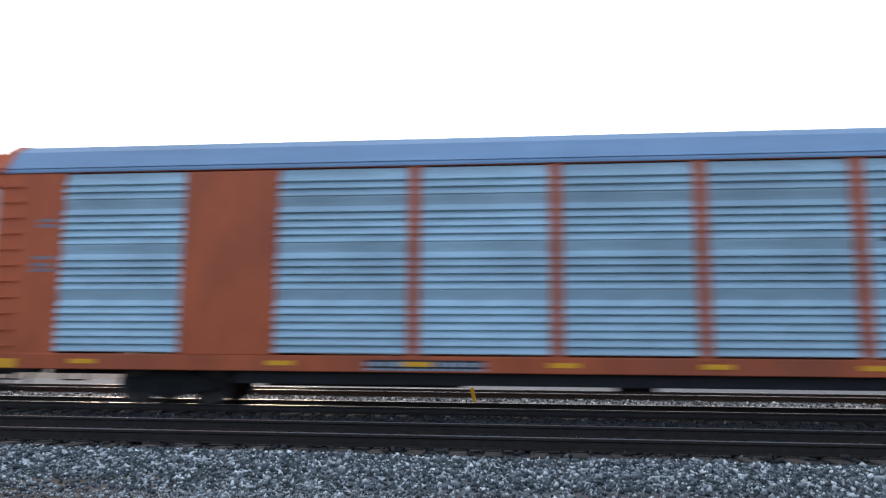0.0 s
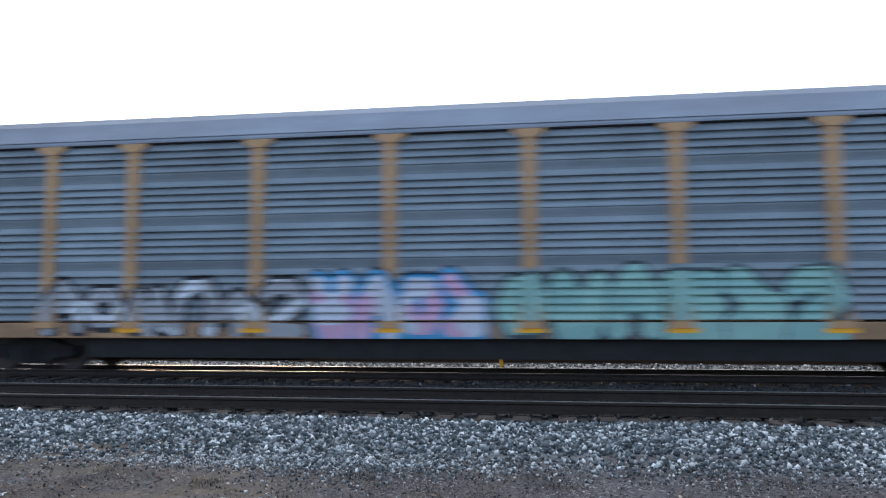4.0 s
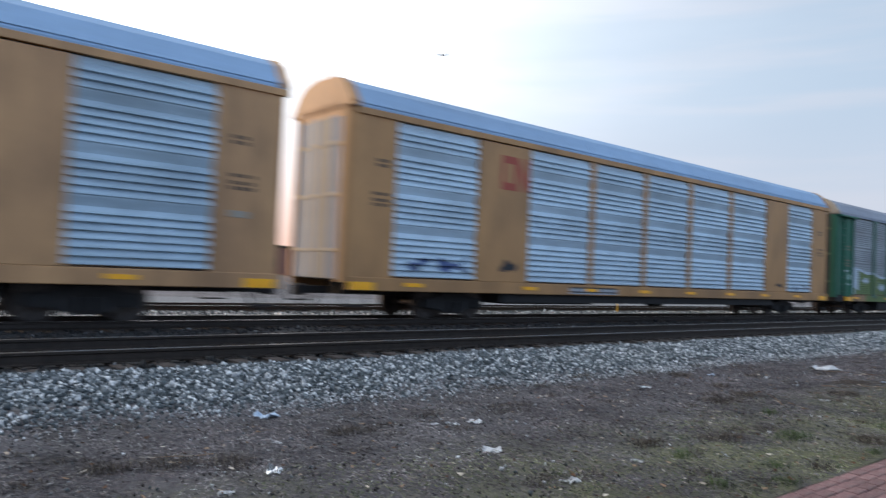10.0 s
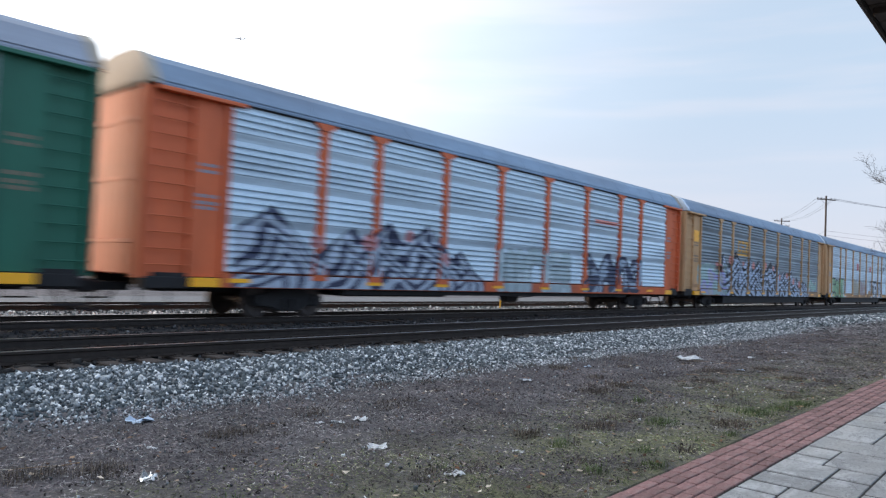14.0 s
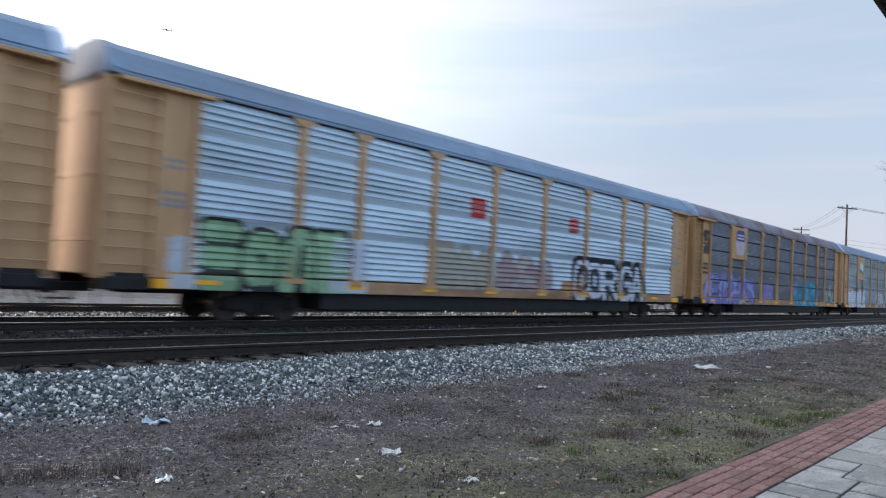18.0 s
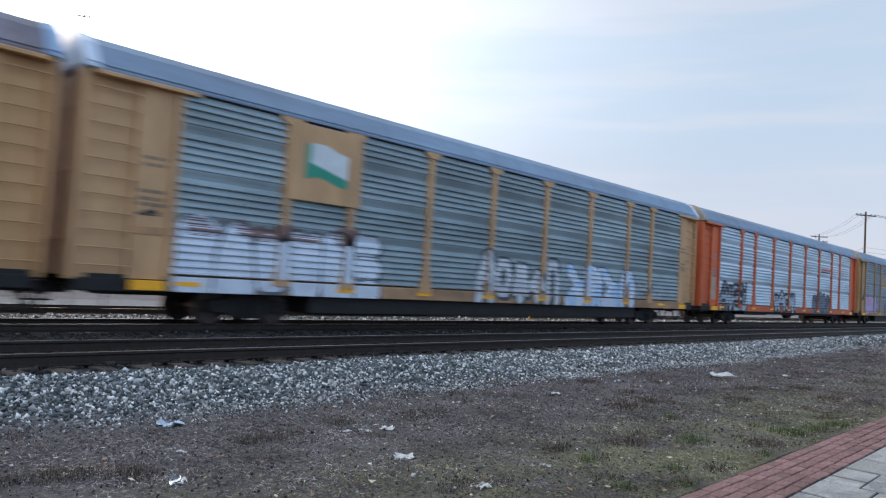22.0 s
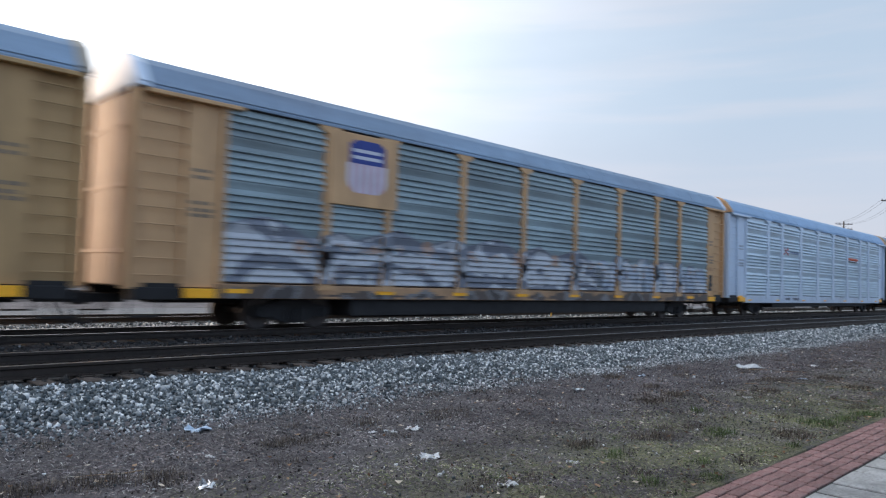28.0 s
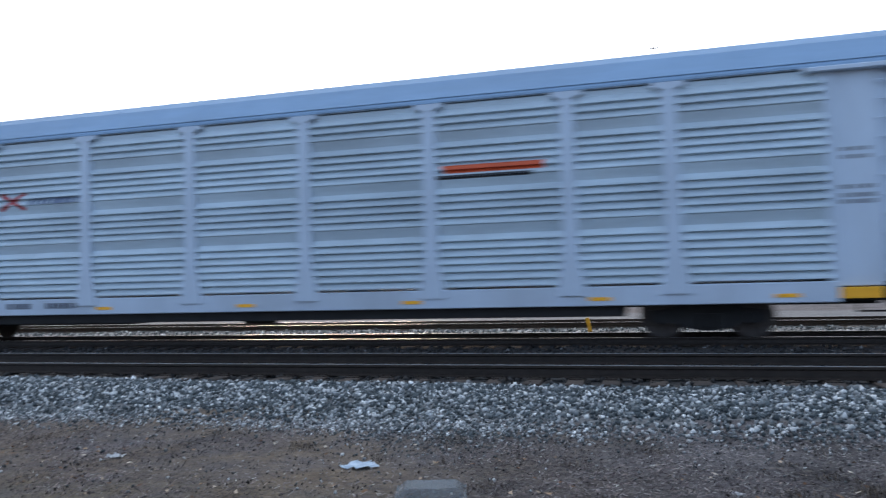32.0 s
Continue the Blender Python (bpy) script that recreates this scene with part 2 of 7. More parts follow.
M["ochre"] = material("grimy_ochre_paint", (0.44, 0.235, 0.092), 0.6, 0, 0.25, 1.2, stretch=(1, 1, 0.4), dirt=(0.17, 0.10, 0.055), dirt_amount=0.6)
# near-black door colour with the shade of the end bay painted in
M["shade_dark"] = material("shaded_door_paint", (0.055, 0.05, 0.045), 0.75, 0, 0.35, 1.5, stretch=(1, 1, 0.3), dirt=(0.03, 0.027, 0.025), dirt_amount=0.8)
M["grimy_tan"] = material("grimy_tan_paint", (0.45, 0.255, 0.10), 0.75, 0, 0.3, 1.5, stretch=(1, 1, 0.3), dirt=(0.13, 0.08, 0.045), dirt_amount=0.7)
M["steel_door"] = material("grey_blue_door_paint", (0.17, 0.23, 0.32), 0.6, 0, 0.15, 1.2, stretch=(1, 1, 0.4), dirt=(0.05, 0.055, 0.07), dirt_amount=0.5)
M["kerb"] = material("weathered_concrete_kerb", (0.30, 0.29, 0.27), 0.9, 0, 0.25, 5, bump=0.5, bump_scale=25, dirt=(0.12, 0.11, 0.10), dirt_amount=0.5)
# running gear steel; also the painted shade line under the eaves of tee cars
M["black"] = material("grimy_steel_and_eave_shade", (0.018, 0.017, 0.017), 0.8, 0.1, 0.4, 3, bump=0.2)
M["wheel"] = material("worn_wheel_steel", (0.07, 0.06, 0.055), 0.55, 0.6, 0.3, 4)
M["rail"] = material("brown_rail_steel", (0.035, 0.027, 0.022), 0.6, 0.4, 0.3, 6)
M["rail_top"] = material("polished_rail_head", (0.42, 0.42, 0.43), 0.34, 1.0, 0.1, 6)
M["tie"] = material("creosoted_tie_timber", (0.045, 0.034, 0.028), 0.9, 0, 0.4, 5, bump=0.6, bump_scale=30, random_amount=0.3)
M["reflector"] = material("yellow_reflector", (1.0, 0.47, 0.015), 0.35, 0, 0.1, 8)
M["ballast"] = material("grey_ballast", (0.13, 0.135, 0.14), 0.9, 0, 0.6, 18, bump=1.0, bump_scale=25)
M["ballast_dark"] = material("oily_ballast", (0.026, 0.025, 0.025), 0.95, 0, 0.5, 9, bump=1.0, bump_scale=25)
M["brick"] = material("red_paver", (0.30, 0.165, 0.155), 0.88, 0, 0.30, 14, bump=0.9, bump_scale=40, random_amount=0.24, dirt=(0.20, 0.165, 0.16), dirt_amount=0.75)
M["mortar"] = material("dark_joint", (0.035, 0.034, 0.033), 0.95, 0, 0.3, 12)
M["soffit"] = material("dark_brown_timber", (0.05, 0.035, 0.027), 0.8, 0, 0.3, 3, stretch=(0.3, 4, 1), bump=0.3)
M["yellow_marker"] = material("yellow_plastic", (0.75, 0.42, 0.02), 0.5, 0, 0.1, 8)
M["pole"] = material("weathered_pole_timber", (0.07, 0.055, 0.045), 0.9, 0, 0.3, 4, stretch=(1, 1, 0.1))
M["wire"] = material("black_wire", (0.02, 0.02, 0.02), 0.7)
M["bark"] = material("grey_bark", (0.06, 0.048, 0.04), 0.9, 0, 0.3, 6)
M["brick_wall"] = material("far_brick_wall", (0.22, 0.09, 0.07), 0.9, 0, 0.15, 2)


def dirt_material():
    """Trodden earth: dark and pale soil, moss where it is damp near the paving, grit."""
    m = bpy.data.materials.new("trodden_dirt")
    m.use_nodes = True
    n, l = m.node_tree.nodes, m.node_tree.links
    b = n["Principled BSDF"]
    b.inputs["Roughness"].default_value = 0.95
    co = n.new("ShaderNodeTexCoord")

    def noise_at(scale, detail, low, high):
        t = n.new("ShaderNodeTexNoise")
        t.inputs["Scale"].default_value, t.inputs["Detail"].default_value, t.inputs["Roughness"].default_value = scale, detail, 0.7
        l.new(co.outputs["Object"], t.inputs["Vector"])
        r = n.new("ShaderNodeMapRange")
        r.inputs[1].default_value, r.inputs[2].default_value = low, high
        l.new(t.outputs[0], r.inputs[0])
        return r.outputs[0]

    def mix(fac, a, c):
        x = n.new("ShaderNodeMix")
        x.data_type = "RGBA"
        for socket, value in ((x.inputs[0], fac), (x.inputs[6], a), (x.inputs[7], c)):
            if isinstance(value, tuple):
                socket.default_value = (*value, 1)
            else:
                l.new(value, socket)
        return x.outputs[2]

    def times(a, c):
        x = n.new("ShaderNodeMath")
        x.operation = "MULTIPLY"
        l.new(a, x.inputs[0])
        l.new(c, x.inputs[1])
        return x.outputs[0]

    soil = mix(noise_at(1.1, 8, 0.35, 0.65), (0.040, 0.036, 0.039), (0.135, 0.123, 0.130))
    soil = mix(noise_at(0.45, 6, 0.48, 0.62), soil, (0.122, 0.113, 0.122))
    soil = mix(noise_at(9.0, 6, 0.52, 0.75), soil, (0.20, 0.175, 0.15))
    soil = mix(noise_at(22.0, 4, 0.55, 0.72), soil, (0.035, 0.030, 0.028))
    sep = n.new("ShaderNodeSeparateXYZ")
    l.new(co.outputs["Object"], sep.inputs[0])
    near = n.new("ShaderNodeMapRange")
    near.inputs[1].default_value, near.inputs[2].default_value = 5.0, 3.3
    l.new(sep.outputs["Y"], near.inputs[0])
    west = n.new("ShaderNodeMapRange")
    west.inputs[1].default_value, west.inputs[2].default_value = 0.5, -2.5
    l.new(sep.outputs["X"], west.inputs[0])
    soil = mix(times(west.outputs[0], noise_at(0.7, 7, 0.38, 0.60)), soil, mix(noise_at(6.0, 6, 0.35, 0.65), (0.085, 0.064, 0.046), (0.215, 0.165, 0.115)))
    moss = mix(noise_at(14.0, 5, 0.35, 0.65), (0.125, 0.13, 0.065), (0.25, 0.243, 0.14))
    soil = mix(times(times(near.outputs[0], noise_at(0.8, 7, 0.40, 0.56)), noise_at(5.0, 5, 0.25, 0.6)), soil, moss)
    grit = n.new("ShaderNodeTexVoronoi")
    grit.inputs["Scale"].default_value = 26.0
    l.new(co.outputs["Object"], grit.inputs["Vector"])
    pick = n.new("ShaderNodeMapRange")
    pick.inputs[1].default_value, pick.inputs[2].default_value = 0.20, 0.12
    l.new(grit.outputs["Distance"], pick.inputs[0])
    l.new(mix(times(pick.outputs[0], noise_at(3.0, 3, 0.52, 0.62)), soil, (0.26, 0.25, 0.235)), b.inputs["Base Color"])
    f = n.new("ShaderNodeTexNoise")
    f.inputs["Scale"].default_value, f.inputs["Detail"].default_value = 30, 6
    l.new(co.outputs["Object"], f.inputs["Vector"])
    bp = n.new("ShaderNodeBump")
    bp.inputs["Strength"].default_value, bp.inputs["Distance"].default_value = 0.9, 0.03
    l.new(f.outputs[0], bp.inputs["Height"])
    l.new(bp.outputs[0], b.inputs["Normal"])
    return m


def stone_material():
    """Stamped slate: pale cleft stone with stains, thin dark clefts and flaked layers."""
    m = bpy.data.materials.new("cleft_flagstone")
    m.use_nodes = True
    n, l = m.node_tree.nodes, m.node_tree.links
    b = n["Principled BSDF"]
    b.inputs["Roughness"].default_value = 0.72
    geo = n.new("ShaderNodeNewGeometry")
    info = n.new("ShaderNodeObjectInfo")

    def noise_at(scale, detail, low, high, distort=0.0, rough=0.6):
        mp = n.new("ShaderNodeMapping")
        mp.inputs["Scale"].default_value = (0.8, 1.5, 1.0)
        l.new(geo.outputs["Position"], mp.inputs[0])
        t = n.new("ShaderNodeTexNoise")
        t.inputs["Scale"].default_value, t.inputs["Detail"].default_value, t.inputs["Roughness"].default_value, t.inputs["Distortion"].default_value = scale, detail, rough, distort
        l.new(mp.outputs[0], t.inputs["Vector"])
        r = n.new("ShaderNodeMapRange")
        r.inputs[1].default_value, r.inputs[2].default_value = low, high
        l.new(t.outputs[0], r.inputs[0])
        return t.outputs[0], r.outputs[0]

    def mix(fac, a, c):
        x = n.new("ShaderNodeMix")
        x.data_type = "RGBA"
        for socket, value in ((x.inputs[0], fac), (x.inputs[6], a), (x.inputs[7], c)):
            if isinstance(value, tuple):
                socket.default_value = (*value, 1)
            else:
                l.new(value, socket)
        return x.outputs[2]

    def math_node(op, a, c):
        x = n.new("ShaderNodeMath")
        x.operation = op
        for socket, value in zip(x.inputs, (a, c)):
            if isinstance(value, float):
                socket.default_value = value
            else:
                l.new(value, socket)
        return x.outputs[0]

    raw, layers = noise_at(3.2, 9, 0.36, 0.64, 0.6, 0.68)
    color = mix(layers, (0.25, 0.252, 0.25), (0.52, 0.525, 0.53))
    color = mix(noise_at(0.9, 5, 0.45, 0.70)[1], color, (0.44, 0.43, 0.41))
    color = mix(noise_at(26.0, 5, 0.50, 0.72)[1], color, (0.27, 0.27, 0.265))
    cleft = n.new("ShaderNodeMapRange")
    cleft.inputs[1].default_value, cleft.inputs[2].default_value = 0.010, 0.0
    l.new(math_node("ABSOLUTE", math_node("SUBTRACT", raw, 0.5), 0.0), cleft.inputs[0])
    color = mix(math_node("MULTIPLY", cleft.outputs[0], noise_at(1.7, 3, 0.42, 0.6)[1]), color, (0.09, 0.088, 0.085))
    shade = n.new("ShaderNodeMapRange")
    shade.inputs[3].default_value, shade.inputs[4].default_value = 0.86, 1.12
    l.new(info.outputs["Random"], shade.inputs[0])
    mul = n.new("ShaderNodeVectorMath")
    mul.operation = "SCALE"
    l.new(color, mul.inputs[0])
    l.new(shade.outputs[0], mul.inputs["Scale"])
    l.new(mul.outputs[0], b.inputs["Base Color"])
    bp = n.new("ShaderNodeBump")
    bp.inputs["Strength"].default_value, bp.inputs["Distance"].default_value = 0.8, 0.02
    l.new(raw, bp.inputs["Height"])
    l.new(bp.outputs[0], b.inputs["Normal"])
    return m


M["ground"] = dirt_material()
M["stone"] = stone_material()


# ---- mesh builder ----
class Geo:
    def __init__(self):
        self.v, self.f, self.m = [], [], []

    def add(self, verts, faces, mat=0):
        o = len(self.v)
        self.v += [tuple(p) for p in verts]
        self.f += [tuple(i + o for i in f) for f in faces]
        self.m += [mat] * len(faces)

    def box(self, x0, x1, y0, y1, z0, z1, mat=0, c=0.0):
        """A box; c chamfers its edges all round."""
        if c <= 0:
            v = [(x, y, z) for x in (x0, x1) for y in (y0, y1) for z in (z0, z1)]
            self.add(v, [(0, 1, 3, 2), (4, 6, 7, 5), (0, 4, 5, 1), (2, 3, 7, 6), (0, 2, 6, 4), (1, 5, 7, 3)], mat)
            return
        v, f, idx = [], [], {}
        for i, (x, sx) in enumerate(((x0, 1), (x1, -1))):
            for j, (y, sy) in enumerate(((y0, 1), (y1, -1))):
                for k, (z, sz) in enumerate(((z0, 1), (z1, -1))):
                    for a in range(3):
                        idx[i, j, k, a] = len(v)
                        v.append((x + (sx * c if a != 0 else 0), y + (sy * c if a != 1 else 0), z + (sz * c if a != 2 else 0)))
        q = ((0, 0), (1, 0), (1, 1), (0, 1))
        for s in (0, 1):
            f.append([idx[s, a, b, 0] for a, b in q])
            f.append([idx[a, s, b, 1] for a, b in q])
            f.append([idx[a, b, s, 2] for a, b in q])
        for a in (0, 1):
            for b in (0, 1):
                f.append([idx[0, a, b, 1], idx[1, a, b, 1], idx[1, a, b, 2], idx[0, a, b, 2]])
                f.append([idx[a, 0, b, 0], idx[a, 1, b, 0], idx[a, 1, b, 2], idx[a, 0, b, 2]])
                f.append([idx[a, b, 0, 0], idx[a, b, 1, 0], idx[a, b, 1, 1], idx[a, b, 0, 1]])
                for d in (0, 1):
                    f.append([idx[a, b, d, 0], idx[a, b, d, 1], idx[a, b, d, 2]])
        self.add(v, f, mat)

    def prism(self, profile, x0, x1, mat=0, caps=True, closed=True):
        """A profile of (y, z) swept along x."""
        n = len(profile)
        v = [(x0, y, z) for y, z in profile] + [(x1, y, z) for y, z in profile]
        f = [(i, (i + 1) % n, n + (i + 1) % n, n + i) for i in range(n if closed else n - 1)]
        if caps and closed:
            f += [tuple(range(n - 1, -1, -1)), tuple(range(n, 2 * n))]
        self.add(v, f, mat)

    def tube(self, a, b, r0, r1=None, n=8, mat=0, caps=True):
        r1 = r0 if r1 is None else r1
        a, b = Vector(a), Vector(b)
        d = (b - a).normalized()
        u = d.orthogonal().normalized()
        w = d.cross(u)
        v = [a + (u * math.cos(2 * math.pi * i / n) + w * math.sin(2 * math.pi * i / n)) * r0 for i in range(n)]
        v += [b + (u * math.cos(2 * math.pi * i / n) + w * math.sin(2 * math.pi * i / n)) * r1 for i in range(n)]
        f = [(i, (i + 1) % n, n + (i + 1) % n, n + i) for i in range(n)]
        if caps:
            f += [tuple(range(n - 1, -1, -1)), tuple(range(n, 2 * n))]
        self.add(v, f, mat)

    def mesh(self, name, mats):
        me = bpy.data.meshes.new(name)
        me.from_pydata(self.v, [], self.f)
        for m in mats if isinstance(mats, (list, tuple)) else [mats]:
            me.materials.append(M[m] if isinstance(m, str) else m)
        if any(self.m):
            me.polygons.foreach_set("material_index", self.m)
        bm = bmesh.new()
        bm.from_mesh(me)
        bmesh.ops.recalc_face_normals(bm, faces=bm.faces)
        bm.to_mesh(me)
        bm.free()
        return me


def put(name, mesh, parent=None, m=None, mat=None, label=""):
    ob = new(name, mesh)
    if parent is not None:
        ob.parent = parent
    if m is not None:
        ob.matrix_basis = m
    if mat is not None:
        ob.material_slots[0].link = "OBJECT"
        ob.material_slots[0].material = M[mat]
    if label:
        ob["label"] = label
    return ob


# ---- ground, tracks ----
NEAR_Y, NEAR_Z = 10.50, 0.32      # centre line and rail top of the empty track
TRAIN_Y, TRAIN_Z = 16.40, 0.19
THIRD_Y, THIRD_Z = 22.2, 0.16


def ground_height(x, y):
    """The dirt lies level; the ballast rises to the empty track and falls to the next ones."""
    bed = NEAR_Z - 0.17
    if y < 2.387:
        return -0.16
    if y < 6.6:
        h = 0.0
    elif y < 9.0:
        u = (y - 6.6) / 2.4
        h = (bed - 0.03) * (u * u * (3 - 2 * u))
    elif y < 12.2:
        h = bed - 0.03
    elif y < 14.2:
        h = bed - 0.03 + (TRAIN_Z - 0.2 - bed + 0.03) * (y - 12.2) / 2.0
    elif y < 24:
        h = TRAIN_Z - 0.2
    else:
        h = -0.02
    return h + 0.03 * noise.noise((x * 0.5, y * 0.5, 0)) + 0.012 * noise.noise((x * 2, y * 2, 4))


def build_ground():
    xs = [-3000, -800, -300, -120, -60, -30] + [-20 + i * 0.5 for i in range(121)] + [45, 52, 60, 75, 100, 150, 300, 900, 3000]
    ys = [-900, -200, -60, -20, -8, -3, 0, 1.0, 1.8, 2.36, 2.386, 2.388, 2.392, 2.42, 2.48] + [2.6 + i * 0.25 for i in range(88)] + [26, 30, 40, 60, 120, 400, 1200, 3500]
    g = Geo()
    g.v = [(x, y, ground_height(x, y)) for y in ys for x in xs]
    n = len(xs)
    for j in range(len(ys) - 1):
        ym = (ys[j] + ys[j + 1]) / 2
        for i in range(n - 1):
            edge = 7.5 + 0.5 * noise.noise((xs[i] * 0.35, 3.1, 0))
            g.f.append((j * n + i, j * n + i + 1, (j + 1) * n + i + 1, (j + 1) * n + i))
            g.m.append(1 if edge < ym < 8.9 else 2 if 8.9 < ym < 17.6 else 1 if 17 < ym < 34 else 0)
    ob = put("ground", g.mesh("ground", ["ground", "ballast", "ballast_dark"]))
    for p in ob.data.polygons:
        p.use_smooth = True
    tagged(ob, "brown dirt with grey ballast along the tracks", "ground", kind="structure")


def build_track(name, yc, ztop, label, x0=-70, x1=190, tie_step=0.52):
    t = new(name)
    t.location = (0, yc, ztop)
    tagged(t, label, "railway track", "railway tracks", "structure")
    prof = [(-0.07, -0.16), (0.07, -0.16), (0.07, -0.148), (0.012, -0.125), (0.010, -0.05), (0.036, -0.035), (0.036, -0.006), (0.03, -0.001), (-0.03, -0.001), (-0.036, -0.006), (-0.036, -0.035), (-0.010, -0.05), (-0.012, -0.125), (-0.07, -0.148)]
    g = Geo()
    g.prism(prof, -400, 900)
    g.prism([(-0.028, 0.0), (0.028, 0.0), (0.028, -0.004), (-0.028, -0.004)], -400, 900, 1)
    me = g.mesh("rail", ["rail", "rail_top"])
    for s in (-0.755, 0.755):
        put("rail", me, t, pose(0, s, 0))
    g = Geo()
    g.box(-0.115, 0.115, -1.3, 1.3, -0.34, -0.165, 0, 0.012)
    me = g.mesh("tie", "tie")
    g = Geo()
    for s in (-0.755, 0.755):
        g.box(-0.09, 0.09, s - 0.17, s + 0.17, -0.166, -0.15)
        for a, b in ((-0.06, -0.10), (0.06, 0.10), (0.06, -0.10), (-0.06, 0.10)):
            g.box(a - 0.013, a + 0.013, s + b - 0.013, s + b + 0.013, -0.15, -0.125)
    plate = g.mesh("tie_plate", "rail")
    rnd = random.Random(int(yc * 10))
    single = [x0 + i * tie_step for i in range(int((x1 - x0) / tie_step))]
    single = [x for x in single if -28 < x < 124]
    for x in single[:290]:
        tie = put("tie", me, t, pose(x + rnd.uniform(-0.03, 0.03), rnd.uniform(-0.05, 0.05), rnd.uniform(-0.010, 0.0), 0, 0, rnd.uniform(-1.5, 1.5)))
        if yc < 11:
            put("tie_plate", plate, tie)
    return t


build_ground()
build_track("track_near", NEAR_Y, NEAR_Z, "empty railway track with dark creosoted ties beside the grass")
build_track("track_train", TRAIN_Y, TRAIN_Z, "railway track under the passing train")
build_track("track_far", THIRD_Y, THIRD_Z, "further railway track behind the train")

# ---- the train ----
EAVE = 5.17
# where the middle of each car is along the track, sixteen seconds into the pass
MIDDLE = {-1: -274.5, 0: -245.02, 1: -215.6, 2: -185.68, 3: -156.47, 4: -126.63, 5: -97.02, 6: -67.23, 7: -37.79, 8: -8.24, 9: 21.0, 10: 50.36, 11: 79.73, 12: 108.74, 13: 138.07, 14: 167.57, 15: 197.02, 16: 226.15, 17: 255.5}


def train_place(t):
    """How far the train has gone, slowing a little as it passes."""
    u = (t - 16) / 16
    jolt = ((0, 0.0), (1, 0.0), (2, 0.30), (5, -0.1), (6, 0.16), (7, -0.05), (8, -0.06), (9, 0.08), (10, -0.08), (11, -0.14), (12, -0.1), (13, -0.16), (16, 0.07), (17, -0.13), (18, -0.1), (19, -0.22), (20, -0.1), (21, -0.24), (22, -0.15), (23, -0.14), (25, -0.17), (26, -0.08), (29, 0.08), (30, 0.1), (31, 0.0), (32, 0.05))
    return -239.443 * u + 6.214 * u * u - 1.718 * u ** 3 + float(np.interp(t, [a for a, b in jolt], [b for a, b in jolt]))


ROOF = [(-1.5, EAVE), (-1.5, EAVE + 0.05), (-1.455, EAVE + 0.115), (-1.487, EAVE + 0.108), (-1.16, EAVE + 0.57), (-0.86, EAVE + 0.77), (-0.4, EAVE + 0.87), (0.4, EAVE + 0.87), (0.86, EAVE + 0.77), (1.16, EAVE + 0.57), (1.487, EAVE + 0.108), (1.455, EAVE + 0.115), (1.5, EAVE + 0.05), (1.5, EAVE)]
SIDE = -1.42               # the plane behind the corrugation
Z0, Z1 = 1.135, EAVE - 0.035


def panel_profile(z0, z1, style):
    """The corrugation of a side panel: (outward, z) from the bottom up."""
    out, z = [(0.0, z0)], z0
    if style == "flat":         # fine ribs in four flat sheets, with an open seam between them
        seam = z0 + (z1 - z0) / 5
        while z < z1 - 0.09:
            if z > seam:
                out += [(-0.16, z + 0.004), (-0.16, z + 0.076), (0.0, z + 0.08)]
                z, seam = z + 0.08, seam + (z1 - z0) / 5
            else:
                out += [(0.024, z + 0.008), (0.024, z + 0.046), (0.0, z + 0.078)]
                z += 0.078
        return out + [(0.0, z1)]
    ridge, wide, deep, group = {"wide": (0.165, 0.36, 0.075, 5), "even": (0.165, 0.34, 0.07, 5), "fine": (0.155, 0.28, 0.036, 6), "bold": (0.165, 0.36, 0.085, 5), "dense": (0.105, 0.20, 0.034, 7)}[style]
    i = group - 7
    while z < z1 - 0.12:
        if i % group == group - 1 and i > 0:
            h = min(wide, z1 - z)
            out += [(deep, z + 0.016), (deep * 0.92, z + 0.055), (0.0, z + 0.15), (0.012, z + 0.21), (0.042, z + 0.9 * h), (0.045, z + h)]
        else:
            h = min(ridge, z1 - z)
            out += [(deep, z + 0.10 * h), (deep * 0.92, z + 0.34 * h), (0.0, z + h)]
        z += h
        i += 1
    if out[-1][1] < z1 - 0.001:
        out.append((0.0, z1))
    return out


MESH = {}


def shared(key, make):
    if key not in MESH:
        MESH[key] = make()
    return MESH[key]


def panel_mesh(w, style):
    def make():
        g = Geo()
        p = panel_profile(Z0, Z1, style)
        n = len(p)
        v = [(x, -o, z) for x in (-w / 2, w / 2) for o, z in p] + [(x, 0.18 if style == "flat" else 0.03, z) for x in (-w / 2, w / 2) for z in (Z0, Z1)]
        f = [(i, i + n, i + n + 1, i + 1) for i in range(n - 1)]
        a = 2 * n
        f += [(a, a + 1, a + 3, a + 2), (0, a, a + 2, n), (n - 1, 2 * n - 1, a + 3, a + 1)]
        f += [tuple(range(n)) + (a + 1, a), tuple(range(2 * n - 1, n - 1, -1)) + (a + 2, a + 3)]
        g.add(v, f)
        return g.mesh("side_panel", "panel_grey")
    return shared(("panel", round(w, 2), style), make)


def plate_shape(g, outline, y0, y1, shrink=1.0):
    n = len(outline)
    g.add([(x, y0, z) for x, z in outline] + [(x * shrink, y1, z) for x, z in outline], [tuple(range(n)), tuple(range(2 * n - 1, n - 1, -1))] + [(i, (i + 1) % n, n + (i + 1) % n, n + i) for i in range(n)])


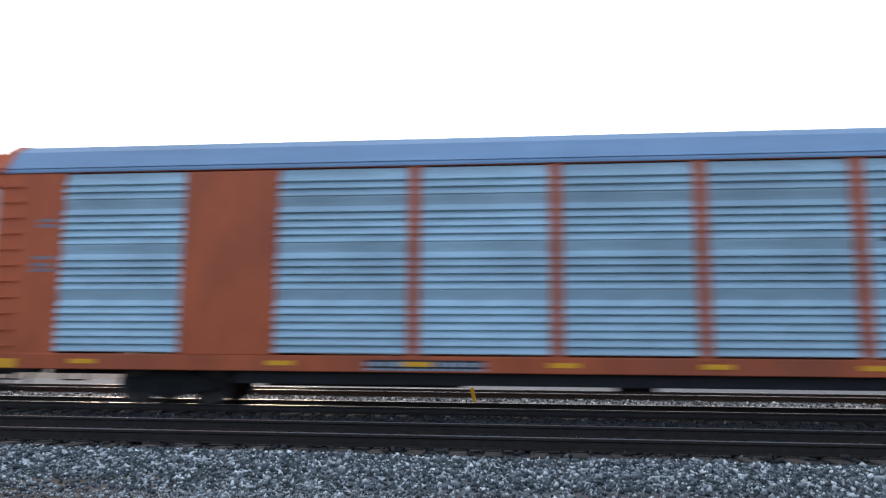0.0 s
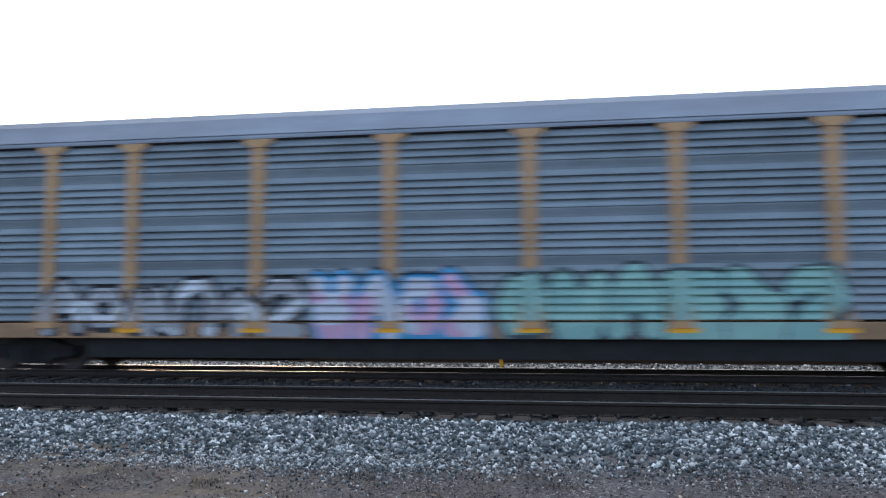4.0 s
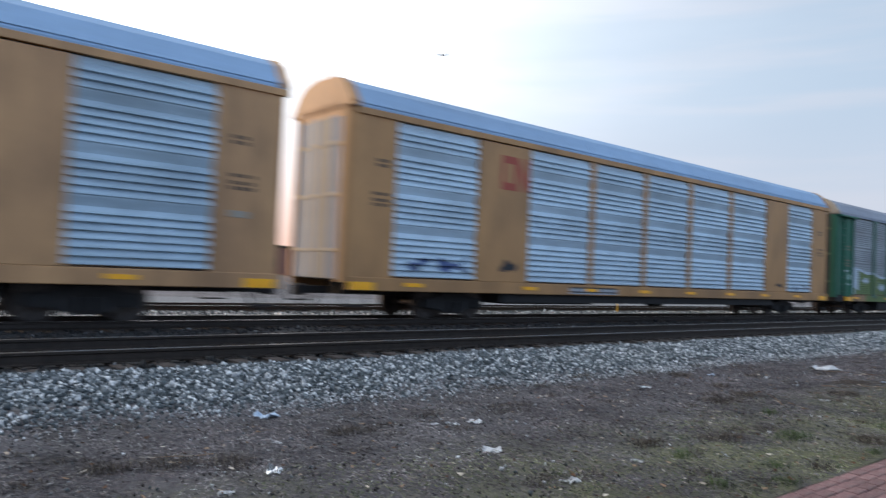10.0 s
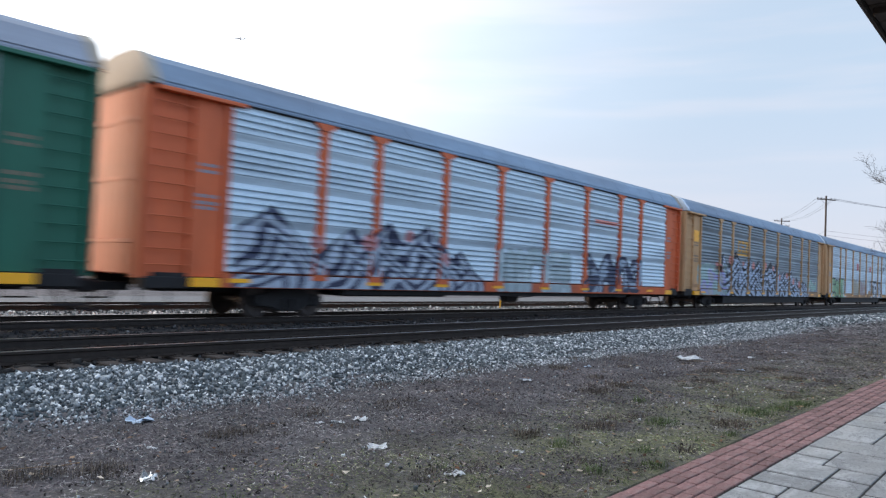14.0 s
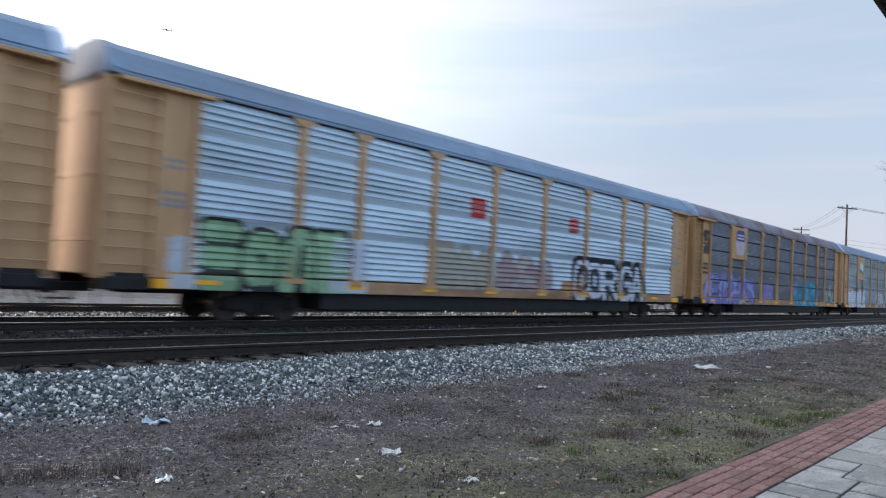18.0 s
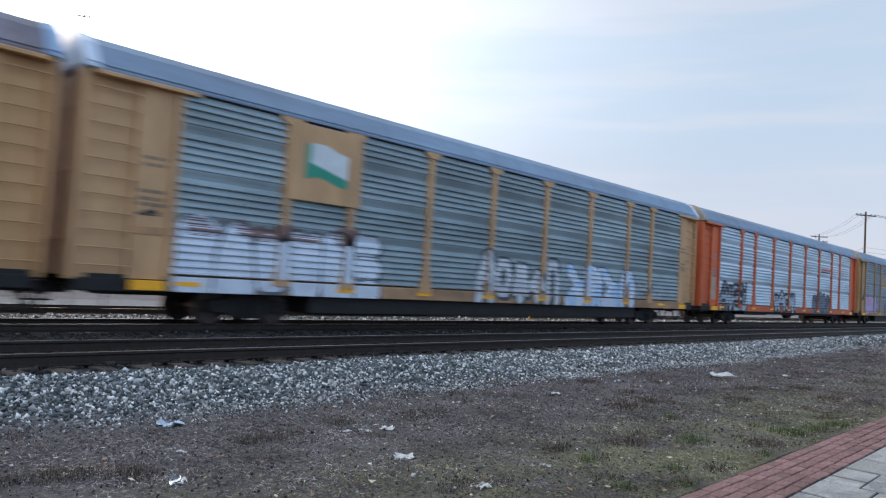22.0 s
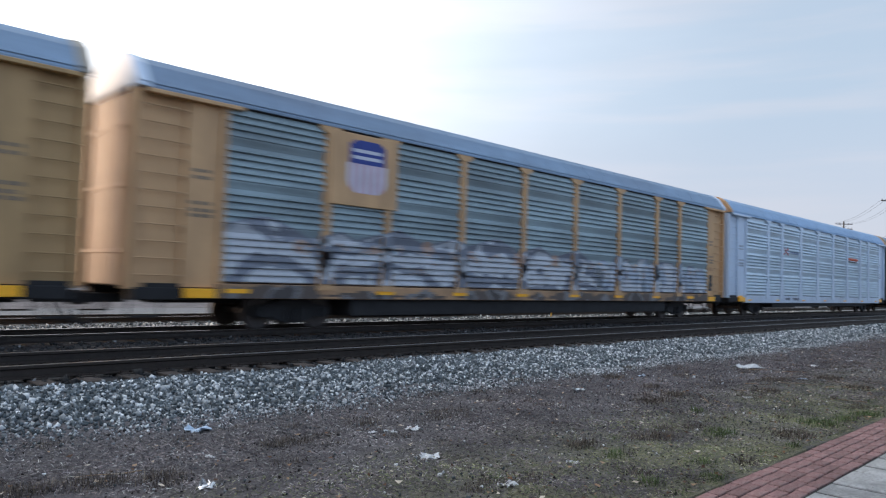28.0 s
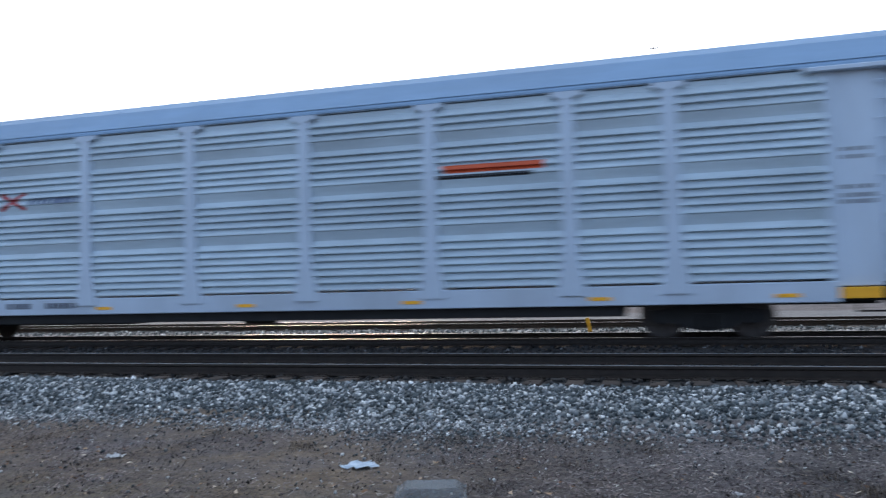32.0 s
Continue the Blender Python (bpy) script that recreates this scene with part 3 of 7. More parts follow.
def post_mesh(kind):
    def make():
        g = Geo()
        e = EAVE
        if kind == "tee":
            g.prism([(-0.045, 1.05), (0.0, 1.05), (0.0, e - 0.03), (-0.045, e - 0.03)], -0.15, 0.15)
            g.prism([(-0.10, 1.08), (-0.045, 1.02), (-0.045, e - 0.07), (-0.10, e - 0.12)], -0.10, 0.10)
            plate_shape(g, [(-0.14, e - 0.20), (0.14, e - 0.20), (0.33, e - 0.09), (0.33, e - 0.02), (-0.33, e - 0.02), (-0.33, e - 0.09)], -0.046, -0.115)
            plate_shape(g, [(-0.27, 0.98), (0.27, 0.98), (0.25, 1.16), (0.12, 1.75), (-0.12, 1.75), (-0.25, 1.16)], -0.05, -0.104, 0.92)
            for z in (1.95, 2.85, 3.75, 4.5):      # splice plates up the post
                g.box(-0.112, 0.112, -0.106, -0.04, z, z + 0.07, 0, 0.006)
        elif kind == "flared":
            g.prism([(-0.05, 1.05), (0.0, 1.05), (0.0, e - 0.03), (-0.05, e - 0.03)], -0.16, 0.16)
            plate_shape(g, [(-0.30, 0.92), (0.30, 0.92), (0.30, 1.1), (0.17, 1.75), (0.13, e - 0.17), (0.34, e - 0.10), (0.34, e - 0.02), (-0.34, e - 0.02), (-0.34, e - 0.10), (-0.13, e - 0.17), (-0.17, 1.75), (-0.30, 1.1)], -0.05, -0.115, 0.85)
        else:
            g.box(-0.125, 0.125, -0.085, 0.0, 1.02, e - 0.03, 0, 0.015)
        return g.mesh("post", "tan")
    return shared(("post", kind), make)


def roof_mesh(half):
    def make():
        g = Geo()
        g.prism(ROOF, -half, half)
        x = -half + 0.6
        while x < half - 0.3:      # low seams across the roof
            for a, b in zip(ROOF[3:-4], ROOF[4:-3]):
                p, q = Vector((0, *a)), Vector((0, *b))
                nn = Vector((0, -(q - p).z, (q - p).y)).normalized() * 0.007
                g.add([(x, *p.yz), (x + 0.05, *p.yz), (x + 0.05, *q.yz), (x, *q.yz), (x, *(p + nn).yz), (x + 0.05, *(p + nn).yz), (x + 0.05, *(q + nn).yz), (x, *(q + nn).yz)],
                      [(4, 5, 6, 7), (0, 4, 7, 3), (1, 2, 6, 5)])
            x += 1.22
        return g.mesh("roof", "roof")
    return shared(("roof", half), make)


def roof_end_mesh():
    def make():
        g = Geo()
        big = [(y * 1.012, z + 0.022) for y, z in ROOF]
        g.prism(big, -0.14, 0.14)
        g.tube((0.14, -1.0, EAVE + 0.1), (0.14, 1.0, EAVE + 0.1), 0.03, n=6)
        return g.mesh("roof_end", "roof")
    return shared(("roof_end",), make)


def box_mesh(key, *boxes, mat="black"):
    def make():
        g = Geo()
        for b in boxes:
            g.box(*b)
        return g.mesh(key[0], mat)
    return shared(key, make)


def wheelset_mesh():
    def make():
        g = Geo()
        g.tube((0, -1.0, 0), (0, 1.0, 0), 0.08, n=12)
        for s in (-1, 1):
            g.tube((0, s * 0.70, 0), (0, s * 0.735, 0), 0.455, n=28)
            g.tube((0, s * 0.735, 0), (0, s * 0.84, 0), 0.42, 0.415, n=28)
            g.tube((0, s * 0.84, 0), (0, s * 0.90, 0), 0.15, 0.13, n=16)
            for k in range(3):
                a = 2 * math.pi * k / 3
                g.box(0.22 * math.cos(a) - 0.04, 0.22 * math.cos(a) + 0.04, s * 0.845 - 0.005, s * 0.845 + 0.005, 0.22 * math.sin(a) - 0.04, 0.22 * math.sin(a) + 0.04)
        return g.mesh("wheelset", "wheel")
    return shared(("wheelset",), make)


def side_frame_mesh():
    def make():
        g = Geo()
        out = [(-1.12, 0.36), (-0.98, 0.30), (-0.74, 0.34), (-0.5, 0.24), (-0.2, 0.16), (0.2, 0.16), (0.5, 0.24), (0.74, 0.34), (0.98, 0.30), (1.12, 0.36), (1.10, 0.56), (0.7, 0.62), (0.45, 0.72), (-0.45, 0.72), (-0.7, 0.62), (-1.10, 0.56)]
        plate_shape(g, out, -0.07, 0.07)
        for s in (-1, 1):
            g.tube((s * 0.86, -0.13, 0.42), (s * 0.86, 0.08, 0.42), 0.13, n=12)
        for s in (-0.13, 0.13):
            g.tube((s, -0.10, 0.22), (s, -0.10, 0.5), 0.06, n=8)
        return g.mesh("side_frame", "black")
    return shared(("side_frame",), make)


WHEELS = []


def add_truck(car, x):
    tr = put("truck", box_mesh(("bolster",), (-0.18, 0.18, -0.95, 0.95, 0.42, 0.70, 0, 0.02)), car, pose(x, 0, 0))
    for s in (-1, 1):
        put("side_frame", side_frame_mesh(), tr, pose(0, s * 1.0, 0, 0, 0, 0 if s < 0 else 180))
    for s in (-0.86, 0.86):
        w = put("wheelset", wheelset_mesh(), tr)
        w.matrix_parent_inverse = Matrix.Translation((s, 0, 0.42))
        WHEELS.append(w)


def coupler_mesh():
    def make():
        g = Geo()
        g.box(-0.6, 0.22, -0.09, 0.09, -0.1, 0.1, 0, 0.02)
        g.box(0.18, 0.50, -0.16, 0.13, -0.15, 0.15, 0, 0.05)
        for y in (0.35, -0.35):
            for i in range(5):      # sagging air hose and cable
                u0, u1 = i / 5, (i + 1) / 5
                g.tube((-0.1 + u0 * 0.6, y, -0.05 - 0.5 * math.sin(u0 * 2.2)), (-0.1 + u1 * 0.6, y, -0.05 - 0.5 * math.sin(u1 * 2.2)), 0.03, n=6)
        return g.mesh("coupler", "black")
    return shared(("coupler",), make)


def corner_mesh(half, first, deep, top=EAVE):
    """The plated corner of a car at its +x end, rounded in plan, with its back."""
    def make():
        g = Geo()
        plan = [(first, -1.47), (half - 0.22, -1.47), (half - 0.10, -1.42), (half - 0.02, -1.30), (half, -1.12), (half - 0.08, -1.10), (half - 0.12, -1.25), (half - 0.24, -1.38), (first, -1.40)]
        if deep:        # the ladder bay is set back between the end plate and the corner post
            plan = [(first, -1.40), (first + 0.03, -1.30), (half - 0.16, -1.30), (half - 0.14, -1.45), (half - 0.05, -1.45), (half, -1.36), (half, -1.12), (half - 0.08, -1.10), (half - 0.1, -1.22), (first, -1.24)]
        n = len(plan)
        g.add([(x, y, z) for z in (0.95, top - 0.02) for x, y in plan], [tuple(range(n)), tuple(range(2 * n - 1, n - 1, -1))] + [(i, (i + 1) % n, n + (i + 1) % n, n + i) for i in range(n)])
        return g.mesh("corner_column", "tan")
    return shared(("corner", half, first, deep, top), make)


def rung_mesh(width):
    def make():
        g = Geo()
        g.tube((-width / 2, -0.05, 0), (width / 2, -0.05, 0), 0.016, n=6)
        for x in (-width / 2, width / 2):
            g.box(x - 0.02, x + 0.02, -0.055, 0.01, -0.035, 0.02)
        return g.mesh("rung", "tan")
    return shared(("rung", width), make)


def leaf_mesh():
    def make():
        g = Geo()
        g.box(-0.04, 0.04, -0.13, 0.13, 1.02, EAVE - 0.02, 0, 0.012)
        return g.mesh("door_leaf", "tan")
    return shared(("door_leaf",), make)


def add_end_door(car, half, m, mat, outer=None, shown=(0, 1, 2, 5, 6, 7)):
    door = put("end_door", box_mesh(("end_door", half), (half - 0.2, half - 0.15, -1.12, 1.12, 1.0, EAVE), mat="tan"), car, m, mat=mat)
    for i in range(8):          # shallow bowed leaves
        y = -0.99 + i * 0.28
        put("door_leaf", leaf_mesh(), door, pose(half - 0.12 + 0.05 * (1 - (y / 1.12) ** 2), y, 0), mat=outer if outer and i in shown else mat)
    for z in (1.7, 3.1, 4.4):
        put("door_bar", box_mesh(("door_bar", half), (half - 0.1, half - 0.02, -1.12, 1.12, 0, 0.09, 0, 0.01), mat="tan"), door, pose(0, 0, z), mat=mat)


# ---- paint on the cars: rows of coloured runs laid on the real surface ----
PAINT = {}


def paint(color):
    key = tuple(round(c, 3) for c in color)
    if key not in PAINT:
        PAINT[key] = material("sprayed_paint", key, 0.6, 0, 0.12, 2.0)
    return PAINT[key]


def surface_depth(car_kind, style, posts, plains=()):
    prof = panel_profile(Z0, Z1, style)
    pz, po = [p[1] for p in prof], [p[0] for p in prof]
    proud = 0.118 if car_kind != "plain" else 0.088

    def depth(x, z):
        if z < 1.115:
            return -1.5
        if car_kind != "plain" and abs(x) > 12.34:
            return -1.402
        if car_kind == "plain" and (x < -12.6 or x > 12.35):
            return -1.472
        for a, b in plains:
            if a < x < b:
                return -1.502
        for p in posts:
            if abs(x - p) < 0.16:
                return SIDE - 0.01 - proud
        return SIDE - float(np.interp(z, pz, po))
    levels = sorted(set([round(z, 4) for z in pz]))
    return depth, levels


def add_paint(car, name, box, color_at, colors, depth=None, levels=(), flat=None, dx=0.045, dz=0.05, lift=0.005, label="", stuff=False):
    """Colour runs over box = (x0, x1, z0, z1): color_at(x, z) gives an index into colors, or -1 for bare."""
    x0, x1, z0, z1 = box
    if flat is None:            # the open slot over the side sill stays bare
        levels = list(levels) + [1.096, 1.138]
    zs = sorted(set([z0 + i * (z1 - z0) / max(1, round((z1 - z0) / dz)) for i in range(max(1, round((z1 - z0) / dz)) + 1)] + [z for z in levels if z0 < z < z1]))
    n = max(2, round((x1 - x0) / dx))
    g = Geo()
    for za, zb in zip(zs[:-1], zs[1:]):
        if zb - za < 0.004:
            continue
        zm = (za + zb) / 2
        if flat is None and 1.095 < zm < 1.139:
            continue
        start = x0
        key = None
        for i in range(n + 1):
            x = x0 + (x1 - x0) * (i + 0.5) / n
            if i < n:
                c = color_at(x, zm)
                d = flat if flat is not None else (round(depth(x, za + 0.001), 3), round(depth(x, zb - 0.001), 3))
                k = (c, d)
            else:
                k = None
            if k != key:
                if key is not None and key[0] >= 0:
                    xe = x0 + (x1 - x0) * i / n
                    da, db = (flat, flat) if flat is not None else key[1]
                    g.add([(start, da - lift, za), (xe, da - lift, za), (xe, db - lift, zb), (start, db - lift, zb)], [(0, 1, 2, 3)], key[0])
                start = x0 + (x1 - x0) * i / n
                key = k
    if not g.f:
        return None
    me = bpy.data.meshes.new(name)
    me.from_pydata(g.v, [], g.f)
    for c in colors:
        me.materials.append(paint(c))
    me.polygons.foreach_set("material_index", g.m)
    ob = put(name, me, car, label=label)
    if stuff:
        tagged(ob, kind="stuff")
    return ob


# strokes of the painted forms on a grid 4 wide and 6 high; the digits stand for forms that are no letters
FORMS = {
    "A": "00 26 40|12 32", "B": "00 06 26 35 34 23 03|23 42 41 30 00", "C": "45 36 16 05 01 10 30 41", "E": "46 06 00 40|03 33", "G": "45 36 16 05 01 10 30 41 43 23", "I": "20 26", "L": "06 00 40",
    "N": "00 06 40 46", "O": "16 36 45 41 30 10 01 05 16", "P": "00 06 36 45 44 33 03", "R": "00 06 36 45 44 33 03|23 40", "S": "45 36 16 05 04 13 33 42 41 30 10 01", "T": "06 46|26 20",
    "0": "15 35 43 31 11 03 15", "1": "00 04 16 36 44 40", "2": "05 16 36 44 22 00 40", "3": "06 46|03 43|00 40", "4": "02 24 42|20 24", "5": "00 03 26 43 40|03 43", "6": "06 00|20 26|40 46", "7": "06 33 00 40 43",
    "8": "01 15 20 35 41", "9": "06 02 10 30 42 46|24 20",
}


def segment_field(rows):
    """The distance from the nearest of some strokes (x, z, x, z, half width), less its half width."""
    px, pz, qx, qz, wd = np.array(rows).T
    dx, dz = qx - px, qz - pz
    dd = np.maximum(dx * dx + dz * dz, 1e-6)

    def gap(x, z):
        u = np.clip(((x - px) * dx + (z - pz) * dz) / dd, 0, 1)
        return float((np.hypot(x - px - u * dx, z - pz - u * dz) - wd).min())
    return gap


def tag(box, seed, text, thick=0.17, edge=0.08, halo=0.0, lean=0.0, cut=0.05, shade=0.15, jump=0.06, drop=0.07):
    """Fat painted forms side by side: 0 fill, 1 second fill, 2 outline, shadow and the cuts between forms, 3 halo, -1 bare."""
    x0, x1, z0, z1 = box
    rnd = random.Random(seed)
    n = len(text)
    pad = thick + 0.4 * edge
    w, h = (x1 - x0) / n, z1 - z0
    fields = []
    for i, ch in enumerate(text):
        a, b = x0 + i * w + thick * 0.85, x0 + (i + 1) * w - thick * 0.85
        a, b = (max(a, x0 + pad), b) if i == 0 else (a, min(b, x1 - pad)) if i == n - 1 else (a, b)
        low = z0 + pad * 0.6 + rnd.uniform(-0.5, 1) * jump * h
        top = z1 - pad - rnd.uniform(0, 2) * jump * h
        tilt = lean + rnd.uniform(-0.10, 0.10)
        rows = []
        for stroke in FORMS[ch].split("|"):
            pts = [((a + (b - a) * int(p[0]) / 4), low + (top - low) * int(p[1]) / 6) for p in stroke.split()]
            pts = [(x + tilt * (z - low), z) for x, z in pts]
            for p, q in zip(pts[:-1], pts[1:]):
                rows.append((*p, *q, thick * rnd.uniform(0.85, 1.15)))
        fields.append((a - 3 * pad - 0.4, b + 3 * pad + 0.4, segment_field(rows)))

    def near(x, z):
        return sorted([f(x, z) for a, b, f in fields if a < x < b] + [9.0, 9.0])[:2]

    def color_at(x, z):
        wob = 0.02 * noise.noise((x * 4, z * 4, seed))
        d, e = near(x, z)
        d, e = d + wob, e + wob
        if d < 0:
            if e - d < cut and e < cut:
                return 2
            return 1 if noise.noise((x * 1.1, z * 1.9, seed + 9)) > 0.5 - shade * 2.2 else 0
        if d < edge:
            return 2
        if drop and near(x - drop, z + drop)[0] < edge * 0.6:
            return 2
        return 3 if d < edge + halo else -1
    return color_at


def wild(box, seed, peaks, period=0.56, rise=0.72, wash=1.3):
    """Interlocked slanting bands that follow a spiky top: 0 pale bands, 1 dark bands, 2 round accents between the peaks, 3 a wash at the start, -1 bare."""
    x0, x1, z0, z1 = box
    rnd = random.Random(seed)
    dots = [((a + b) / 2 + rnd.uniform(-0.2, 0.2), min(p, q) - 0.42 + rnd.uniform(-0.1, 0.1), rnd.uniform(0.15, 0.26)) for (a, p), (b, q) in zip(peaks[:-1], peaks[1:])]

    def crest(x):
        return max(p - rise * abs(x - a) * (1.25 if x > a else 0.85) for a, p in peaks)

    def color_at(x, z):
        if not x0 < x < x1:
            return -1
        top = max(crest(x), z0 + 0.40 * (z1 - z0) * min(1.0, (x1 - x) / 1.5 + 0.4))
        if any((x - a) ** 2 + (z - b) ** 2 < r * r for a, b, r in dots) and z > top - 0.5:
            return 2
        if z > top:
            return -1
        deep = top - z
        shift = 0.55 * math.sin(z * 2.3 + seed + 0.8 * math.sin(x * 0.7)) * min(1.0, deep / 0.5)
        v = (crest(x + shift) - z) / period + 0.55 * noise.noise((x * 0.9, z * 1.1, seed)) + 0.25 * noise.noise((x * 2.6, z * 2.6, seed + 4))
        wide = 0.44 + 0.22 * noise.noise((x * 1.3, z * 0.7, seed + 8))
        if (v % 1.0) < wide or deep < 0.06:
            return 1
        return 3 if x < x0 + wash - 0.5 * (z - z0) else 0
    return color_at


def smear(box, seed, cover=0.15, scale=1.0):
    """Ragged faded patches: 0, 1, 2 or bare."""
    x0, x1, z0, z1 = box

    def color_at(x, z):
        u = min((x - x0) / 0.35, (x1 - x) / 0.35, (z - z0) / 0.15 + 0.3, (z1 - z) / 0.3, 1.0)
        v = noise.noise((x * 1.4 * scale, z * 2.2 * scale, seed)) + 0.5 * noise.noise((x * 4 * scale, z * 5 * scale, seed + 2)) + 0.9 * u - 0.9 + 0.35
        if v < cover:
            return -1
        w = noise.noise((x * 2.1 * scale, z * 2.6 * scale, seed + 5))
        return 0 if w < 0.1 else 1 if w < 0.33 else 2
    return color_at


def nicks(box, seed, n=26):
    """Small bare spots where light metal shows: short dashes, some in a row."""
    x0, x1, z0, z1 = box
    rnd = random.Random(seed)
    spots = []
    for _ in range(n):
        x, z = rnd.uniform(x0, x1), rnd.uniform(z0, z1)
        for j in range(rnd.choice((1, 1, 2, 4))):
            spots.append((x + j * 0.13, z + j * 0.002, rnd.choice((0.03, 0.05, 0.09, 0.16))))

    def color_at(x, z):
        return 0 if any(abs(z - b) < 0.022 and abs(x - a) < w for a, b, w in spots) else -1
    return color_at


def slab(box, seed, ragged=0.06):
    """A filled block with an uneven edge and darker strokes in it."""
    x0, x1, z0, z1 = box

    def color_at(x, z):
        r = ragged * noise.noise((x * 3, z * 3, seed))
        if not (x0 + 0.06 + r < x < x1 - 0.06 + r and z0 + r < z < z1 - 0.08 + r):
            return -1
        return 1 if abs(noise.noise((x * 1.6, z * 2.4, seed + 4))) < 0.055 else 0
    return color_at


WHITE, BLACK, MINT, CYAN, PURPLE, TEAL = (0.62, 0.65, 0.68), (0.022, 0.022, 0.026), (0.30, 0.48, 0.42), (0.34, 0.60, 0.62), (0.28, 0.24, 0.48), (0.07, 0.32, 0.38)
PINK, RED, GREY, DARK_BLUE, BEIGE, CORAL = (0.62, 0.36, 0.48), (0.50, 0.05, 0.04), (0.36, 0.37, 0.39), (0.05, 0.08, 0.20), (0.40, 0.37, 0.28), (0.60, 0.22, 0.18)


def shield(box):
    """A shield: 0 blue head with 1 pale bars, 1 pale foot with 2 red stripes."""
    x0, x1, z0, z1 = box

    def color_at(x, z):
        u, v = (x - (x0 + x1) / 2) / ((x1 - x0) / 2), (z - z0) / (z1 - z0)
        wide = 0.92 if v > 0.55 else 0.98
        if v < 0.22:
            wide = 0.98 * math.sqrt(max(0.0, 1 - ((0.22 - v) / 0.24) ** 2)) ** 0.7
        if v > 0.90:
            wide = 0.92 - (v - 0.90) * 3.5
        if abs(u) > wide:
            return -1
        if v > 0.55:
            return 1 if (0.64 < v < 0.70 or 0.77 < v < 0.83) and abs(u) < 0.75 else 0
        return 2 if int((u + 1) * 5.5) % 2 else 1
    return color_at


def bars(box, rows, gap=0.35, seed=1):
    """Plain bars in place of lettering."""
    x0, x1, z0, z1 = box
    rnd = random.Random(seed)
    step = (z1 - z0) / rows
    cuts = []
    for r in range(rows):
        x, line = x0, []
        while x < x1 - 0.05:
            w = rnd.uniform(0.10, 0.22)
            line.append((x, min(x1, x + w)))
            x += w + 0.05
        cuts.append(line)

    def color_at(x, z):
        r = min(rows - 1, int((z - z0) / step))
        if (z - z0) / step - r > 1 - gap:
            return -1
        return 0 if any(a < x < b for a, b in cuts[r]) else -1
    return color_at


# ---- the cars themselves ----
POSTS = [-9.48, -7.45, -4.47, -1.49, 1.49, 4.47, 7.45, 9.48]
CARS = []


